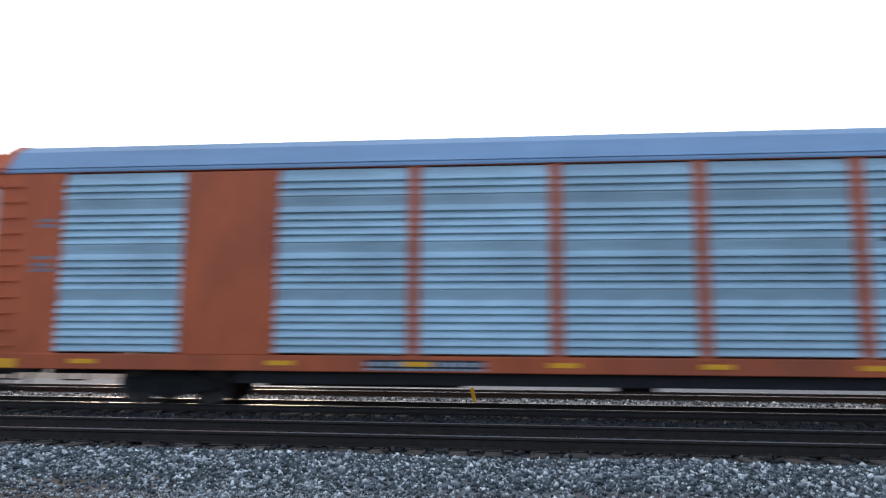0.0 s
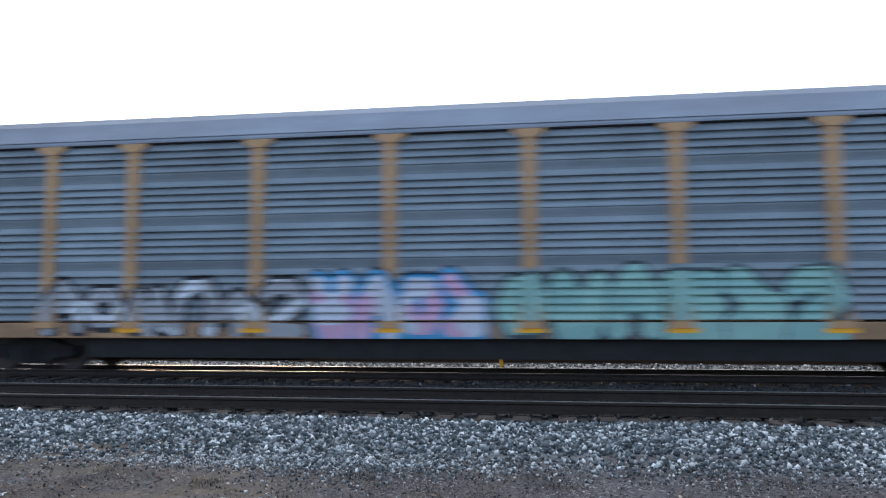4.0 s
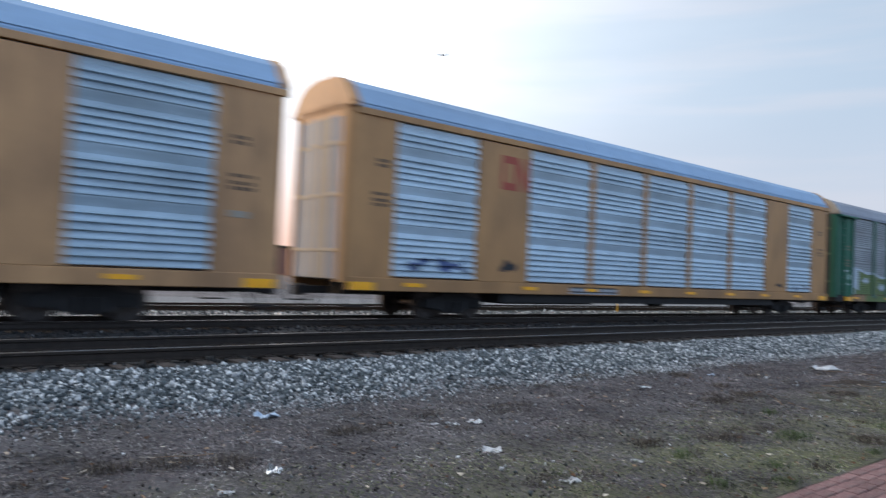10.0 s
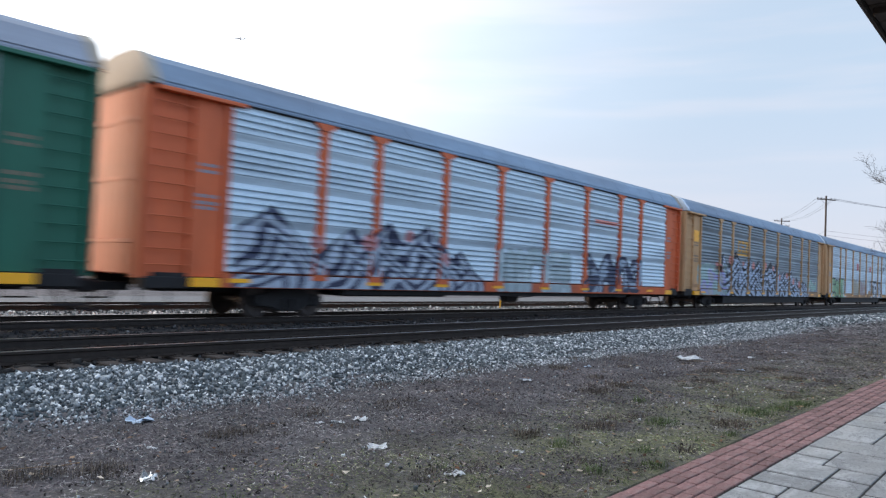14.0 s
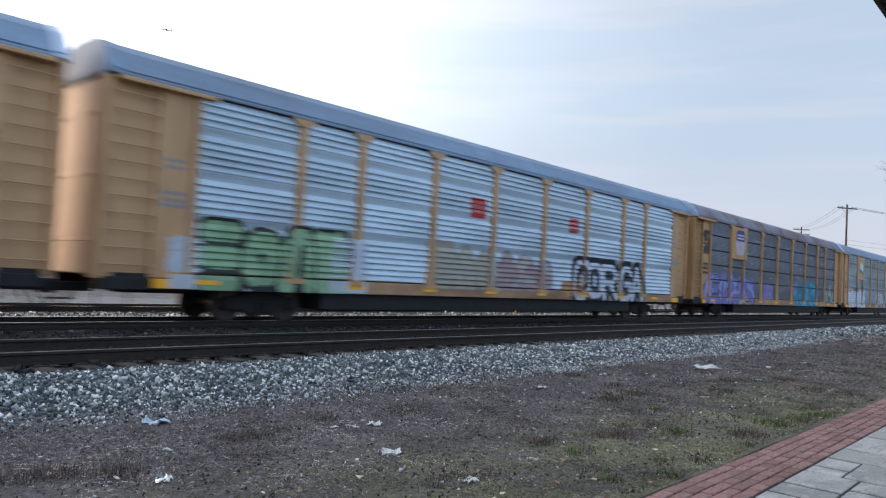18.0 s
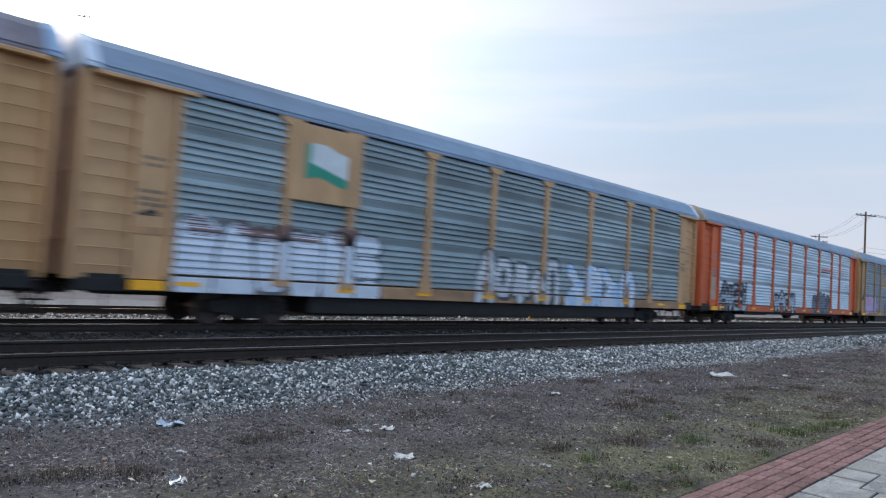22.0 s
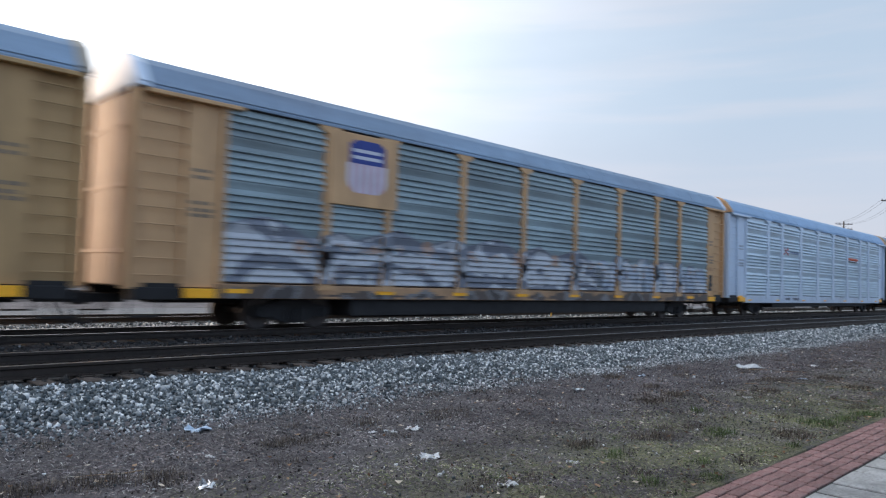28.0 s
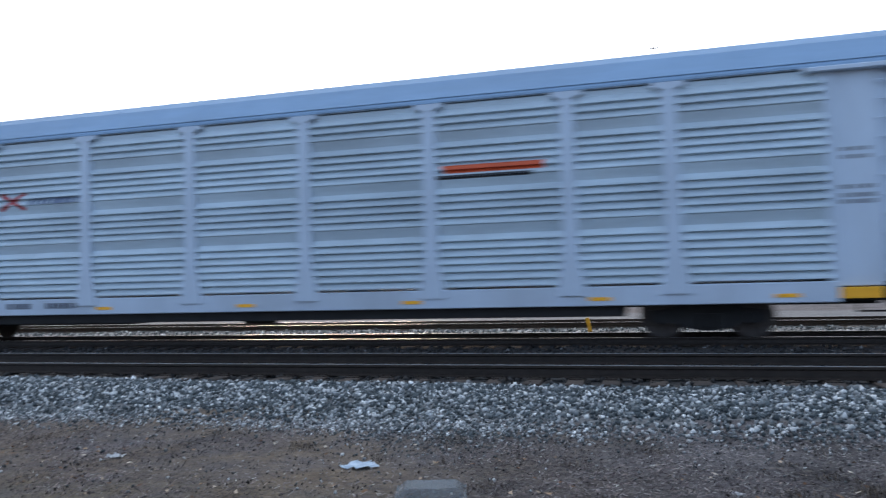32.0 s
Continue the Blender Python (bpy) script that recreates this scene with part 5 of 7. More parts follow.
SPEC = [
    (-1, "orange", "panel_cyan", "plain", "wide", "roof_pale", "orange-red autorack car with pale ribbed panels", "orange", "white", []),
    (0, "orange", "panel_cyan", "plain", "wide", "roof_pale", "orange-red autorack car with pale blue ribbed panels and stripe", "orange", "white", [
        ("placard", (12.75, 13.25, 2.0, 2.16), "yellow"), ("placard", (12.8, 13.05, 2.3, 2.52), "panel_pale"), ("placard", (13.45, 13.7, 2.6, 2.85), "panel_pale"), ("board", (4.75, 7.4, 3.44, 3.76), [(0.55, 0.09, 0.045), (0.07, 0.085, 0.10)], None, stripe)]),
    (1, "tan", "panel_dark", "tee", "fine", "roof_grey", "tan autorack car with dark panels and pale blue graffiti", "roof", "cream", [
        ("nicks", (-12.0, 12.0, 2.3, 4.9), [(0.55, 0.58, 0.62)], 40), ("tag", (-12.25, -2.35, 0.76, 2.38), [(0.36, 0.56, 0.66), (0.16, 0.20, 0.34), (0.020, 0.020, 0.045), (0.20, 0.22, 0.33)], "EATBRAINS", 0.135, 0.15, 0.06, 0.06, 0.08, 0.19, 0.07), ("smear", (-2.3, -0.02, 0.95, 2.3), [(0.08, 0.12, 0.09), (0.05, 0.07, 0.06), (0.12, 0.17, 0.14)], 0.3),
        ("smear", (-0.2, 2.9, 1.9, 2.35), [(0.2, 0.23, 0.24), (0.08, 0.10, 0.10), (0.12, 0.16, 0.14)], 0.3, 1.3), ("tag", (-0.05, 2.85, 0.76, 2.12), [(0.44, 0.58, 0.78), (0.40, 0.53, 0.74), (0.05, 0.06, 0.09)], "737", 0.30, 0.05, 0.0, 0.0, 0.02, 0.2, 0.02, 0.0), ("tag", (4.25, 9.3, 0.76, 2.32), [(0.44, 0.58, 0.80), (0.42, 0.55, 0.76), (0.012, 0.012, 0.016)], "LEPER", 0.21, 0.09, 0.0, 0.0, 0.07, 0.1, 0.02)]),
    (2, "tan", "panel_blue", "tee", "even", "roof_grey", "tan autorack car with grey-blue panels and mint graffiti", "roof", "cream", [
        ("tag", (-9.6, -3.3, 0.8, 2.2), [GREY, WHITE, BLACK], "508142", 0.15, 0.09), ("tag", (-3.2, 0.6, 0.76, 2.3), [(0.58, 0.60, 0.66), (0.60, 0.38, 0.52), (0.08, 0.32, 0.56), (0.04, 0.05, 0.07)], "9507", 0.19, 0.11, 0.05, 0.0, 0.04, 0.2), ("tag", (0.7, 7.6, 0.76, 2.35), [(0.30, 0.50, 0.44), (0.26, 0.46, 0.42), (0.05, 0.07, 0.08), (0.20, 0.26, 0.27)], "095372", 0.26, 0.07, 0.06, 0.0, 0.04, 0.2), ("smear", (9.2, 12.2, 1.14, 2.2), [(0.5, 0.52, 0.56), (0.1, 0.1, 0.11), (0.12, 0.12, 0.13)], -0.1, 1.2)]),
    (3, "tan", "panel_soot", "tee", "fine", "roof_grey", "tan autorack car with dark panels and white block graffiti", "roof", "cream", [
        ("tag", (8.05, 11.95, 0.95, 2.45), [(0.58, 0.62, 0.70), (0.52, 0.56, 0.64), (0.30, 0.31, 0.34)], "638", 0.29, 0.03, 0.0, 0.0, 0.04, 0.2, 0.02, 0.0)]),
    (4, "bright_white", "panel_bright", "plain", "wide", "roof_pale", "white autorack car with black and violet graffiti", "amber", "white", [
        ("tag", (-13.5, -6.9, 0.76, 2.4), [(0.56, 0.58, 0.68), (0.09, 0.08, 0.17), (0.010, 0.010, 0.014), (0.20, 0.19, 0.30)], "0581690", 0.14, 0.14, 0.05, 0.0, 0.09, 0.24, 0.015, 0.14), ("tag", (-1.5, 4.7, 0.76, 2.5), [(0.30, 0.32, 0.37), (0.024, 0.024, 0.027), (0.013, 0.013, 0.015), (0.10, 0.11, 0.13)], "105086", 0.065, 0.20, 0.03, 0.12, 0.0, 0.2, 0.03, 0.06),
        ("placard", (12.7, 13.2, 2.05, 2.22), "reflector"), ("placard", (12.6, 13.3, 3.3, 3.42), "cream"), ("tag", (-5.9, -4.75, 1.3, 2.3), [(0.14, 0.16, 0.20), (0.2, 0.22, 0.26), (0.26, 0.28, 0.33)], "24", 0.08, 0.03, 0.0, 0.2), ("tag", (-4.4, -2.0, 1.3, 2.4), [(0.12, 0.13, 0.18), (0.2, 0.22, 0.26), (0.26, 0.28, 0.33)], "5470", 0.08, 0.03, 0.0, 0.2)]),
    (5, "yellow", "panel_steel", "plain", "wide", "roof_pale", "yellow autorack car with a shield emblem and ribbed panels", "yellow", "steel_door", [
        ("placard", (12.75, 13.2, 2.3, 2.45), "cream"), ("shield", (-9.40, -8.0, 3.62, 5.03), None), ("words", (-8.68,), [("BUILDING", 3.15), ("AMERICA", 2.78)])]),
    (6, "ochre", "panel_ice", "plain", "wide", "roof_pale", "grimy ochre autorack car with a faded red line emblem", "ochre", "steel_door", [
        ("board", (-8.85, -6.95 - 0.75, 3.8, 4.8), [(0.36, 0.07, 0.04)], None, worm), ("smear", (-8.9, -7.9, 1.4, 1.8), [BLACK, (0.06, 0.04, 0.03), BLACK], -0.2), ("smear", (-12.4, -9.8, 1.25, 1.9), [DARK_BLUE, (0.1, 0.14, 0.2), BLACK], 0.35, 1.4), ("smear", (10.0, 12.4, 1.2, 1.7), [DARK_BLUE, GREY, BLACK], 0.4, 1.4), ("smear", (8.2, 9.2, 1.3, 1.75), [BLACK, (0.06, 0.04, 0.03), BLACK], 0.0)]),
    (7, "green", "panel_grey_violet", "tee", "dense", "roof_grey", "dark green autorack car with grey panels and cyan graffiti", "cream", "olive_cream", [
        ("board", (-7.2, -4.6, 3.35, 4.3), [WHITE], "green", rail_lines), ("piece", (-12.3, -6.3, 0.76, 2.55), [(0.115, 0.175, 0.045), (0.05, 0.08, 0.03), (0.46, 0.53, 0.60)], olive_piece), ("smear", (-13.2, -12.42, 1.6, 2.4), [(0.30, 0.48, 0.42), WHITE, (0.3, 0.42, 0.4)], 0.05, 1.4), ("piece", (-5.6, -0.4, 0.76, 2.5), [(0.42, 0.70, 0.72), (0.12, 0.26, 0.30)], round_piece),
        ("smear", (-0.6, 1.1, 1.1, 1.95), [(0.3, 0.28, 0.4), GREY, (0.1, 0.1, 0.16)], -0.05), ("slab", (1.7, 3.1, 1.14, 2.05), [(0.28, 0.31, 0.36), (0.20, 0.22, 0.26)]), ("slab", (3.2, 3.75, 1.14, 2.0), [(0.36, 0.50, 0.40), (0.05, 0.07, 0.06)]), ("slab", (3.95, 4.65, 1.14, 2.1), [(0.34, 0.46, 0.36), (0.05, 0.07, 0.06)]), ("slab", (5.2, 7.3, 1.14, 2.0), [(0.26, 0.30, 0.14), (0.10, 0.12, 0.06)]), ("slab", (7.7, 9.0, 1.14, 1.95), [(0.24, 0.29, 0.16), (0.08, 0.10, 0.06)]), ("slab", (9.7, 12.0, 1.14, 2.1), [(0.28, 0.35, 0.42), (0.2, 0.24, 0.3)])]),
    (8, "orange", "panel_pale", "tee", "even", "roof", "orange autorack car with pale panels and dark blue graffiti", "cream", "orange", [
        ("wild", (-12.1, -2.3, 0.78, 2.9), [(0.40, 0.46, 0.54), (0.030, 0.036, 0.075), (0.46, 0.20, 0.20), (0.40, 0.46, 0.54)], [(-11.0, 2.85), (-8.3, 2.5), (-6.9, 2.75), (-5.2, 2.8), (-3.6, 2.1)], 0.42), ("tag", (-1.6, 3.4, 0.78, 2.45), [(0.46, 0.54, 0.56), (0.36, 0.44, 0.46), (0.24, 0.28, 0.30)], "613", 0.24, 0.04, 0.0, 0.0, 0.03, 0.3), ("tag", (4.3, 9.6, 0.82, 2.5), [(0.30, 0.36, 0.44), (0.045, 0.055, 0.10), (0.028, 0.034, 0.065)], "7510", 0.17, 0.13, 0.0, 0.15, 0.06, 0.2), ("board", (5.1, 7.2, 3.62, 3.9), [CORAL, GREY], None, stripe)]),
    (9, "tan", "panel_slate", "tee", "even", "roof", "tan autorack car covered in black and white zigzag graffiti", "white", "skylit_tan", [
        ("placard", (-13.15, -12.5, 3.65, 4.25), "reflector"), ("placard", (-13.15, -12.5, 1.18, 1.36), "yellow"), ("smear", (-12.6, -8.2, 0.8, 2.6), [(0.34, 0.46, 0.45), (0.36, 0.34, 0.58), (0.40, 0.40, 0.42)], -0.25, 0.55), ("smear", (-11.6, -8.4, 2.0, 2.75), [CORAL, CORAL, (0.4, 0.42, 0.44)], 0.25, 0.7), ("wild", (-9.3, 9.6, 0.76, 3.4), [(0.42, 0.50, 0.62), (0.018, 0.020, 0.028), (0.62, 0.24, 0.20), (0.30, 0.29, 0.58)], [(-8.9, 3.2), (-6.7, 3.45), (-4.5, 3.2), (-2.5, 3.1), (0.0, 3.1), (1.2, 3.0), (3.2, 2.6), (4.6, 2.75), (6.3, 2.2), (8.0, 2.0)], 0.56), ("smear", (9.0, 12.0, 1.15, 2.1), [MINT, BEIGE, WHITE], 0.05, 1.3),
        ("board", (-6.5, -4.62, 3.2, 4.1), [(0.62, 0.32, 0.03)], None, three_blocks)]),
    (10, "tan", "panel_pale", "tee", "even", "roof", "tan autorack car with pale panels and green graffiti", "roof", "skylit_tan", [
        ("slab", (-12.9, -12.0, 0.78, 2.0), [(0.52, 0.57, 0.60), (0.4, 0.45, 0.5)]), ("slab", (-8.4, -7.0, 0.78, 2.3), [(0.56, 0.60, 0.66), (0.5, 0.55, 0.62)]), ("tag", (-12.2, -7.7, 0.76, 2.45), [(0.28, 0.44, 0.25), (0.22, 0.36, 0.20), (0.012, 0.016, 0.014), (0.46, 0.53, 0.56)], "3016", 0.24, 0.10, 0.06, 0.0, 0.06, 0.2, 0.02, 0.12), ("tag", (-4.4, -1.3, 1.0, 2.5), [BEIGE, (0.37, 0.35, 0.28), (0.27, 0.26, 0.24)], "950", 0.30, 0.04, 0.0, 0.0, 0.02, 0.3), ("tag", (-1.3, 2.2, 1.0, 2.4), [(0.40, 0.38, 0.35), (0.34, 0.25, 0.25), (0.28, 0.22, 0.21)], "510", 0.28, 0.03, 0.0, 0.0, 0.02, 0.3),
        ("smear", (2.6, 4.4, 0.8, 2.0), [(0.44, 0.20, 0.08), (0.46, 0.28, 0.10), (0.40, 0.18, 0.10)], 0.15, 1.0), ("tag", (3.5, 9.6, 0.76, 2.5), [(0.56, 0.60, 0.66), (0.54, 0.58, 0.64), (0.012, 0.016, 0.024), (0.36, 0.38, 0.42)], "CORGA", 0.125, 0.23, 0.05, 0.0, 0.0, 0.05, 0.05, 0.1), ("board", (-2.72, -1.95, 3.35, 4.0), [RED, (0.5, 0.3, 0.3)], None, square), ("board", (3.2, 3.85, 3.35, 3.9), [RED, (0.5, 0.3, 0.3)], None, square)]),
    (11, "amber", "panel_black", "tee", "flat", "roof_rust", "amber autorack car with dark panels and a rusted roof", "roof_pale", "skylit_tan", [
        ("nicks", (-12.0, 12.0, 2.3, 4.9), [(0.50, 0.52, 0.55)], 30), ("shield", (-9.0, -7.62, 3.55, 4.95), (-9.5, -7.2, 3.3, 5.1)), ("tag", (-12.9, -5.4, 0.76, 2.5), [(0.34, 0.38, 0.70), (0.22, 0.20, 0.48), (0.06, 0.06, 0.11), (0.24, 0.24, 0.46)], "53158908", 0.20, 0.03, 0.06, 0.08, 0.05, 0.24), ("slab", (-3.95, -2.1, 1.1, 2.15), [(0.26, 0.23, 0.52), (0.17, 0.15, 0.36)]), ("slab", (-4.1, -3.7, 0.76, 1.3), [(0.26, 0.23, 0.52), (0.2, 0.18, 0.44)]), ("smear", (1.7, 3.1, 1.5, 2.5), [(0.30, 0.27, 0.46), (0.24, 0.22, 0.40), (0.34, 0.30, 0.42)], 0.05, 1.3), ("tag", (2.3, 7.6, 0.76, 2.55), [(0.06, 0.43, 0.58), (0.04, 0.24, 0.38), (0.03, 0.09, 0.15), (0.07, 0.28, 0.38)], "85930", 0.24, 0.04, 0.08, 0.0, 0.07, 0.25, 0.05, 0.0), ("tag", (9.5, 12.2, 0.95, 2.5), [(0.34, 0.46, 0.46), (0.12, 0.14, 0.14), (0.06, 0.06, 0.065), (0.3, 0.3, 0.3)], "8052", 0.10, 0.06, 0.05, 0.1, 0.03, 0.2),
        ("smear", (-13.3, -12.1, 3.35, 4.75), [BLACK, (0.05, 0.04, 0.03), (0.2, 0.12, 0.06)], -0.15, 1.3), ("board", (-13.15, -12.5, 2.2, 3.0), [(0.04, 0.03, 0.025)], None, lambda u, v: 0 if (v * 3.5) % 1 > 0.5 and (u * 5 + v * 3) % 1 < 0.8 else -1), ("smear", (-13.2, -12.45, 1.4, 2.1), [(0.1, 0.07, 0.05), (0.2, 0.12, 0.06), (0.05, 0.04, 0.03)], 0.35, 2.0)]),
    (12, "tan", "panel_sage", "tee", "even", "roof", "tan autorack car with a flag emblem and white graffiti", "white", "skylit_tan", [
        ("placard", (-13.15, -12.5, 1.95, 2.12), "yellow"), ("smear", (-13.15, -12.5, 2.35, 2.62), [BLACK, (0.05, 0.04, 0.03), BLACK], 0.0, 2.0), ("flag", (-9.05, -7.7, 3.55, 4.7), (-9.5, -7.2, 3.15, 5.08)), ("smear", (-12.2, -7.0, 2.0, 2.6), [(0.17, 0.10, 0.09), (0.20, 0.12, 0.10), (0.15, 0.1, 0.1)], 0.1), ("tag", (-12.3, -6.2, 0.76, 2.5), [(0.64, 0.70, 0.77), (0.60, 0.66, 0.74), (0.10, 0.12, 0.14)], "650913", 0.30, 0.05, 0.0, 0.0, 0.05, 0.15, 0.03, 0.06), ("tag", (-2.2, 2.6, 0.76, 2.55), [(0.56, 0.59, 0.61), (0.48, 0.50, 0.53), (0.05, 0.06, 0.07)], "50841", 0.17, 0.08, 0.0, 0.1, 0.05, 0.2), ("tag", (2.9, 8.2, 0.76, 2.35), [(0.42, 0.58, 0.76), (0.58, 0.65, 0.74), (0.06, 0.07, 0.10)], "7671", 0.24, 0.05, 0.0, 0.0, 0.04, 0.25, 0.02), ("smear", (8.0, 10.8, 1.1, 2.0), [GREY, (0.12, 0.12, 0.13), (0.3, 0.3, 0.3)], 0.25, 1.3)]),
    (13, "orange", "panel_pale", "tee", "even", "roof", "orange autorack car with pale panels and three dark tags", "cream", "skylit_tan", [
        ("tag", (-12.2, -8.4, 0.76, 2.35), [(0.40, 0.48, 0.54), (0.18, 0.21, 0.25), (0.014, 0.016, 0.02)], "5839", 0.085, 0.18, 0.0, 0.08, 0.0, 0.2), ("tag", (-4.4, -0.2, 0.76, 2.15), [(0.46, 0.55, 0.62), (0.40, 0.47, 0.54), (0.012, 0.014, 0.018)], "8508", 0.10, 0.17, 0.0, 0.0, 0.0, 0.1, 0.07), ("tag", (3.2, 7.3, 0.76, 2.3), [(0.07, 0.085, 0.12), (0.14, 0.17, 0.21), (0.03, 0.036, 0.05), (0.32, 0.38, 0.46)], "0950", 0.24, 0.06, 0.04, 0.0, 0.05, 0.25), ("board", (5.0, 7.3, 3.62, 3.92), [CORAL, BLACK], None, stripe),
        ("slab", (-13.2, -12.45, 1.3, 2.55), [(0.46, 0.33, 0.22), (0.42, 0.3, 0.2)])]),
    (14, "mustard", "panel_grey", "tee", "even", "roof", "mustard autorack car with grey panels and violet graffiti", "cream", "skylit_tan", [
        ("tag", (-12.2, -8.8, 1.0, 2.4), [(0.46, 0.38, 0.66), (0.50, 0.33, 0.46), (0.36, 0.24, 0.40), (0.46, 0.20, 0.22)], "7531", 0.27, 0.04, 0.07, 0.0, 0.02, 0.2), ("smear", (-13.15, -12.5, 1.95, 2.5), [BLACK, (0.05, 0.04, 0.03), BLACK], -0.2, 2.0), ("placard", (-13.05, -12.5, 1.55, 1.8), "yellow"), ("smear", (-8.8, -7.6, 1.3, 2.0), [(0.36, 0.29, 0.50), PINK, PURPLE], 0.0), ("smear", (-6.4, -3.8, 0.8, 2.3), [(0.10, 0.10, 0.11), GREY, (0.06, 0.06, 0.06)], 0.0, 1.3), ("slab", (-2.7, -0.3, 1.0, 1.95), [(0.26, 0.25, 0.07), (0.18, 0.17, 0.05)]),
        ("tag", (-0.3, 4.6, 0.78, 2.6), [(0.56, 0.62, 0.70), (0.42, 0.52, 0.66), (0.018, 0.03, 0.11), (0.46, 0.16, 0.20)], "6095", 0.20, 0.09, 0.05, 0.0, 0.07, 0.14), ("smear", (5.2, 12.0, 1.0, 2.1), [(0.42, 0.42, 0.42), GREY, (0.2, 0.2, 0.2)], 0.3, 1.5), ("board", (-6.6, -4.8, 3.2, 4.05), [(0.60, 0.30, 0.03)], None, three_blocks)]),
    (15, "tan", "panel_sage", "tee", "even", "roof", "tan autorack car with a shield emblem and faded graffiti", "white", "skylit_tan", [
        ("placard", (12.55, 13.1, 2.2, 2.36), "yellow"), ("shield", (-8.95, -7.62, 3.55, 4.95), (-9.5, -7.2, 3.2, 5.1)), ("smear", (-12.3, 12.3, 0.77, 1.09), [(0.10, 0.075, 0.06), (0.20, 0.19, 0.19), (0.06, 0.05, 0.045)], -0.3, 0.7), ("smear", (12.5, 13.15, 1.25, 2.05), [(0.03, 0.027, 0.026), (0.05, 0.04, 0.035), (0.03, 0.03, 0.03)], 0.05, 1.2), ("wild", (-12.2, 3.4, 1.14, 2.7), [(0.46, 0.47, 0.49), (0.17, 0.18, 0.21), (0.36, 0.24, 0.18), (0.42, 0.42, 0.44)], [(-11.2, 2.75), (-9.0, 2.5), (-7.0, 2.7), (-4.8, 2.6), (-2.8, 2.75), (-0.6, 2.6), (1.6, 2.6)], 0.95, 0.3, 0.0), ("tag", (2.8, 12.2, 1.14, 2.5), [(0.45, 0.46, 0.48), (0.32, 0.36, 0.42), (0.14, 0.15, 0.19)], "057193508", 0.20, 0.05, 0.0, 0.0, 0.05, 0.25), ("smear", (-11.4, 11.8, 1.3, 2.5), [(0.34, 0.35, 0.37), (0.40, 0.28, 0.20), (0.30, 0.38, 0.46)], 0.45, 1.6)]),
    (16, "white", "panel_white", "flared", "bold", "roof_pale", "grey-white autorack car with clean panels and red marks", "yellow", "white", [
        ("placard", (-13.15, -12.6, 0.98, 1.06), "reflector"), ("board", (-7.15, -6.35, 3.4, 3.85), [(0.40, 0.05, 0.05)], None, crossed), ("board", (-6.25, -4.65, 3.5, 3.72), [(0.12, 0.15, 0.24)], None, lambda u, v: 0 if (u * 9) % 1 < 0.72 and 0.1 < v < 0.8 else -1), ("board", (4.62, 6.95, 3.48, 3.78), [(0.62, 0.10, 0.03), BLACK], None, stripe),
        ("board", (-6.9, -6.1, 0.86, 1.0), [(0.1, 0.11, 0.14)], None, lambda u, v: 0 if (u * 4) % 1 < 0.75 else -1), ("board", (-5.7, -4.7, 0.86, 1.0), [(0.1, 0.11, 0.14)], None, lambda u, v: 0 if (u * 6) % 1 < 0.75 else -1)]),
    (17, "dark_grey", "panel_white", "tee", "even", "roof", "dark grey autorack car with white panels and teal graffiti", "cream", "dark_grey", [
        ("board", (-7.0, -5.2, 4.1, 4.9), [RED, (0.5, 0.3, 0.3)], None, square), ("tag", (-12.0, -8.4, 0.78, 2.2), [TEAL, CYAN, (0.3, 0.5, 0.5)], "7513", 0.2, 0.08), ("board", (-12.0, 12.0, 2.35, 2.75), [(0.22, 0.05, 0.05)], None, lambda u, v: 0 if v > 0.55 or v < 0.25 else -1), ("smear", (-3, 8, 0.8, 2.2), [(0.1, 0.25, 0.2), GREY, TEAL], 0.1)]),
]
for spec in SPEC:
    build_car(*spec)

# ---- ballast stones, weeds, leaves ----
def island_material(name, ramp, rough=0.9, scale=8.0, low=0.65, high=1.3):
    """A colour for each loose piece of a joined mesh, with a fine mottle."""
    m = bpy.data.materials.new(name)
    m.use_nodes = True
    n, l = m.node_tree.nodes, m.node_tree.links
    b = n["Principled BSDF"]
    b.inputs["Roughness"].default_value = rough
    geo = n.new("ShaderNodeNewGeometry")
    cr = n.new("ShaderNodeValToRGB")
    while len(cr.color_ramp.elements) < len(ramp):
        cr.color_ramp.elements.new(0.5)
    for e, (p, c) in zip(cr.color_ramp.elements, ramp):
        e.position, e.color = p, (*c, 1)
    l.new(geo.outputs["Random Per Island"], cr.inputs[0])
    co = n.new("ShaderNodeTexCoord")
    no = n.new("ShaderNodeTexNoise")
    no.inputs["Scale"].default_value, no.inputs["Detail"].default_value = scale, 5
    l.new(co.outputs["Object"], no.inputs["Vector"])
    mr = n.new("ShaderNodeMapRange")
    mr.inputs[1].default_value, mr.inputs[2].default_value, mr.inputs[3].default_value, mr.inputs[4].default_value = 0.3, 0.7, low, high
    l.new(no.outputs[0], mr.inputs[0])
    mul = n.new("ShaderNodeVectorMath")
    mul.operation = "SCALE"
    l.new(cr.outputs[0], mul.inputs[0])
    l.new(mr.outputs[0], mul.inputs["Scale"])
    l.new(mul.outputs[0], b.inputs["Base Color"])
    return m


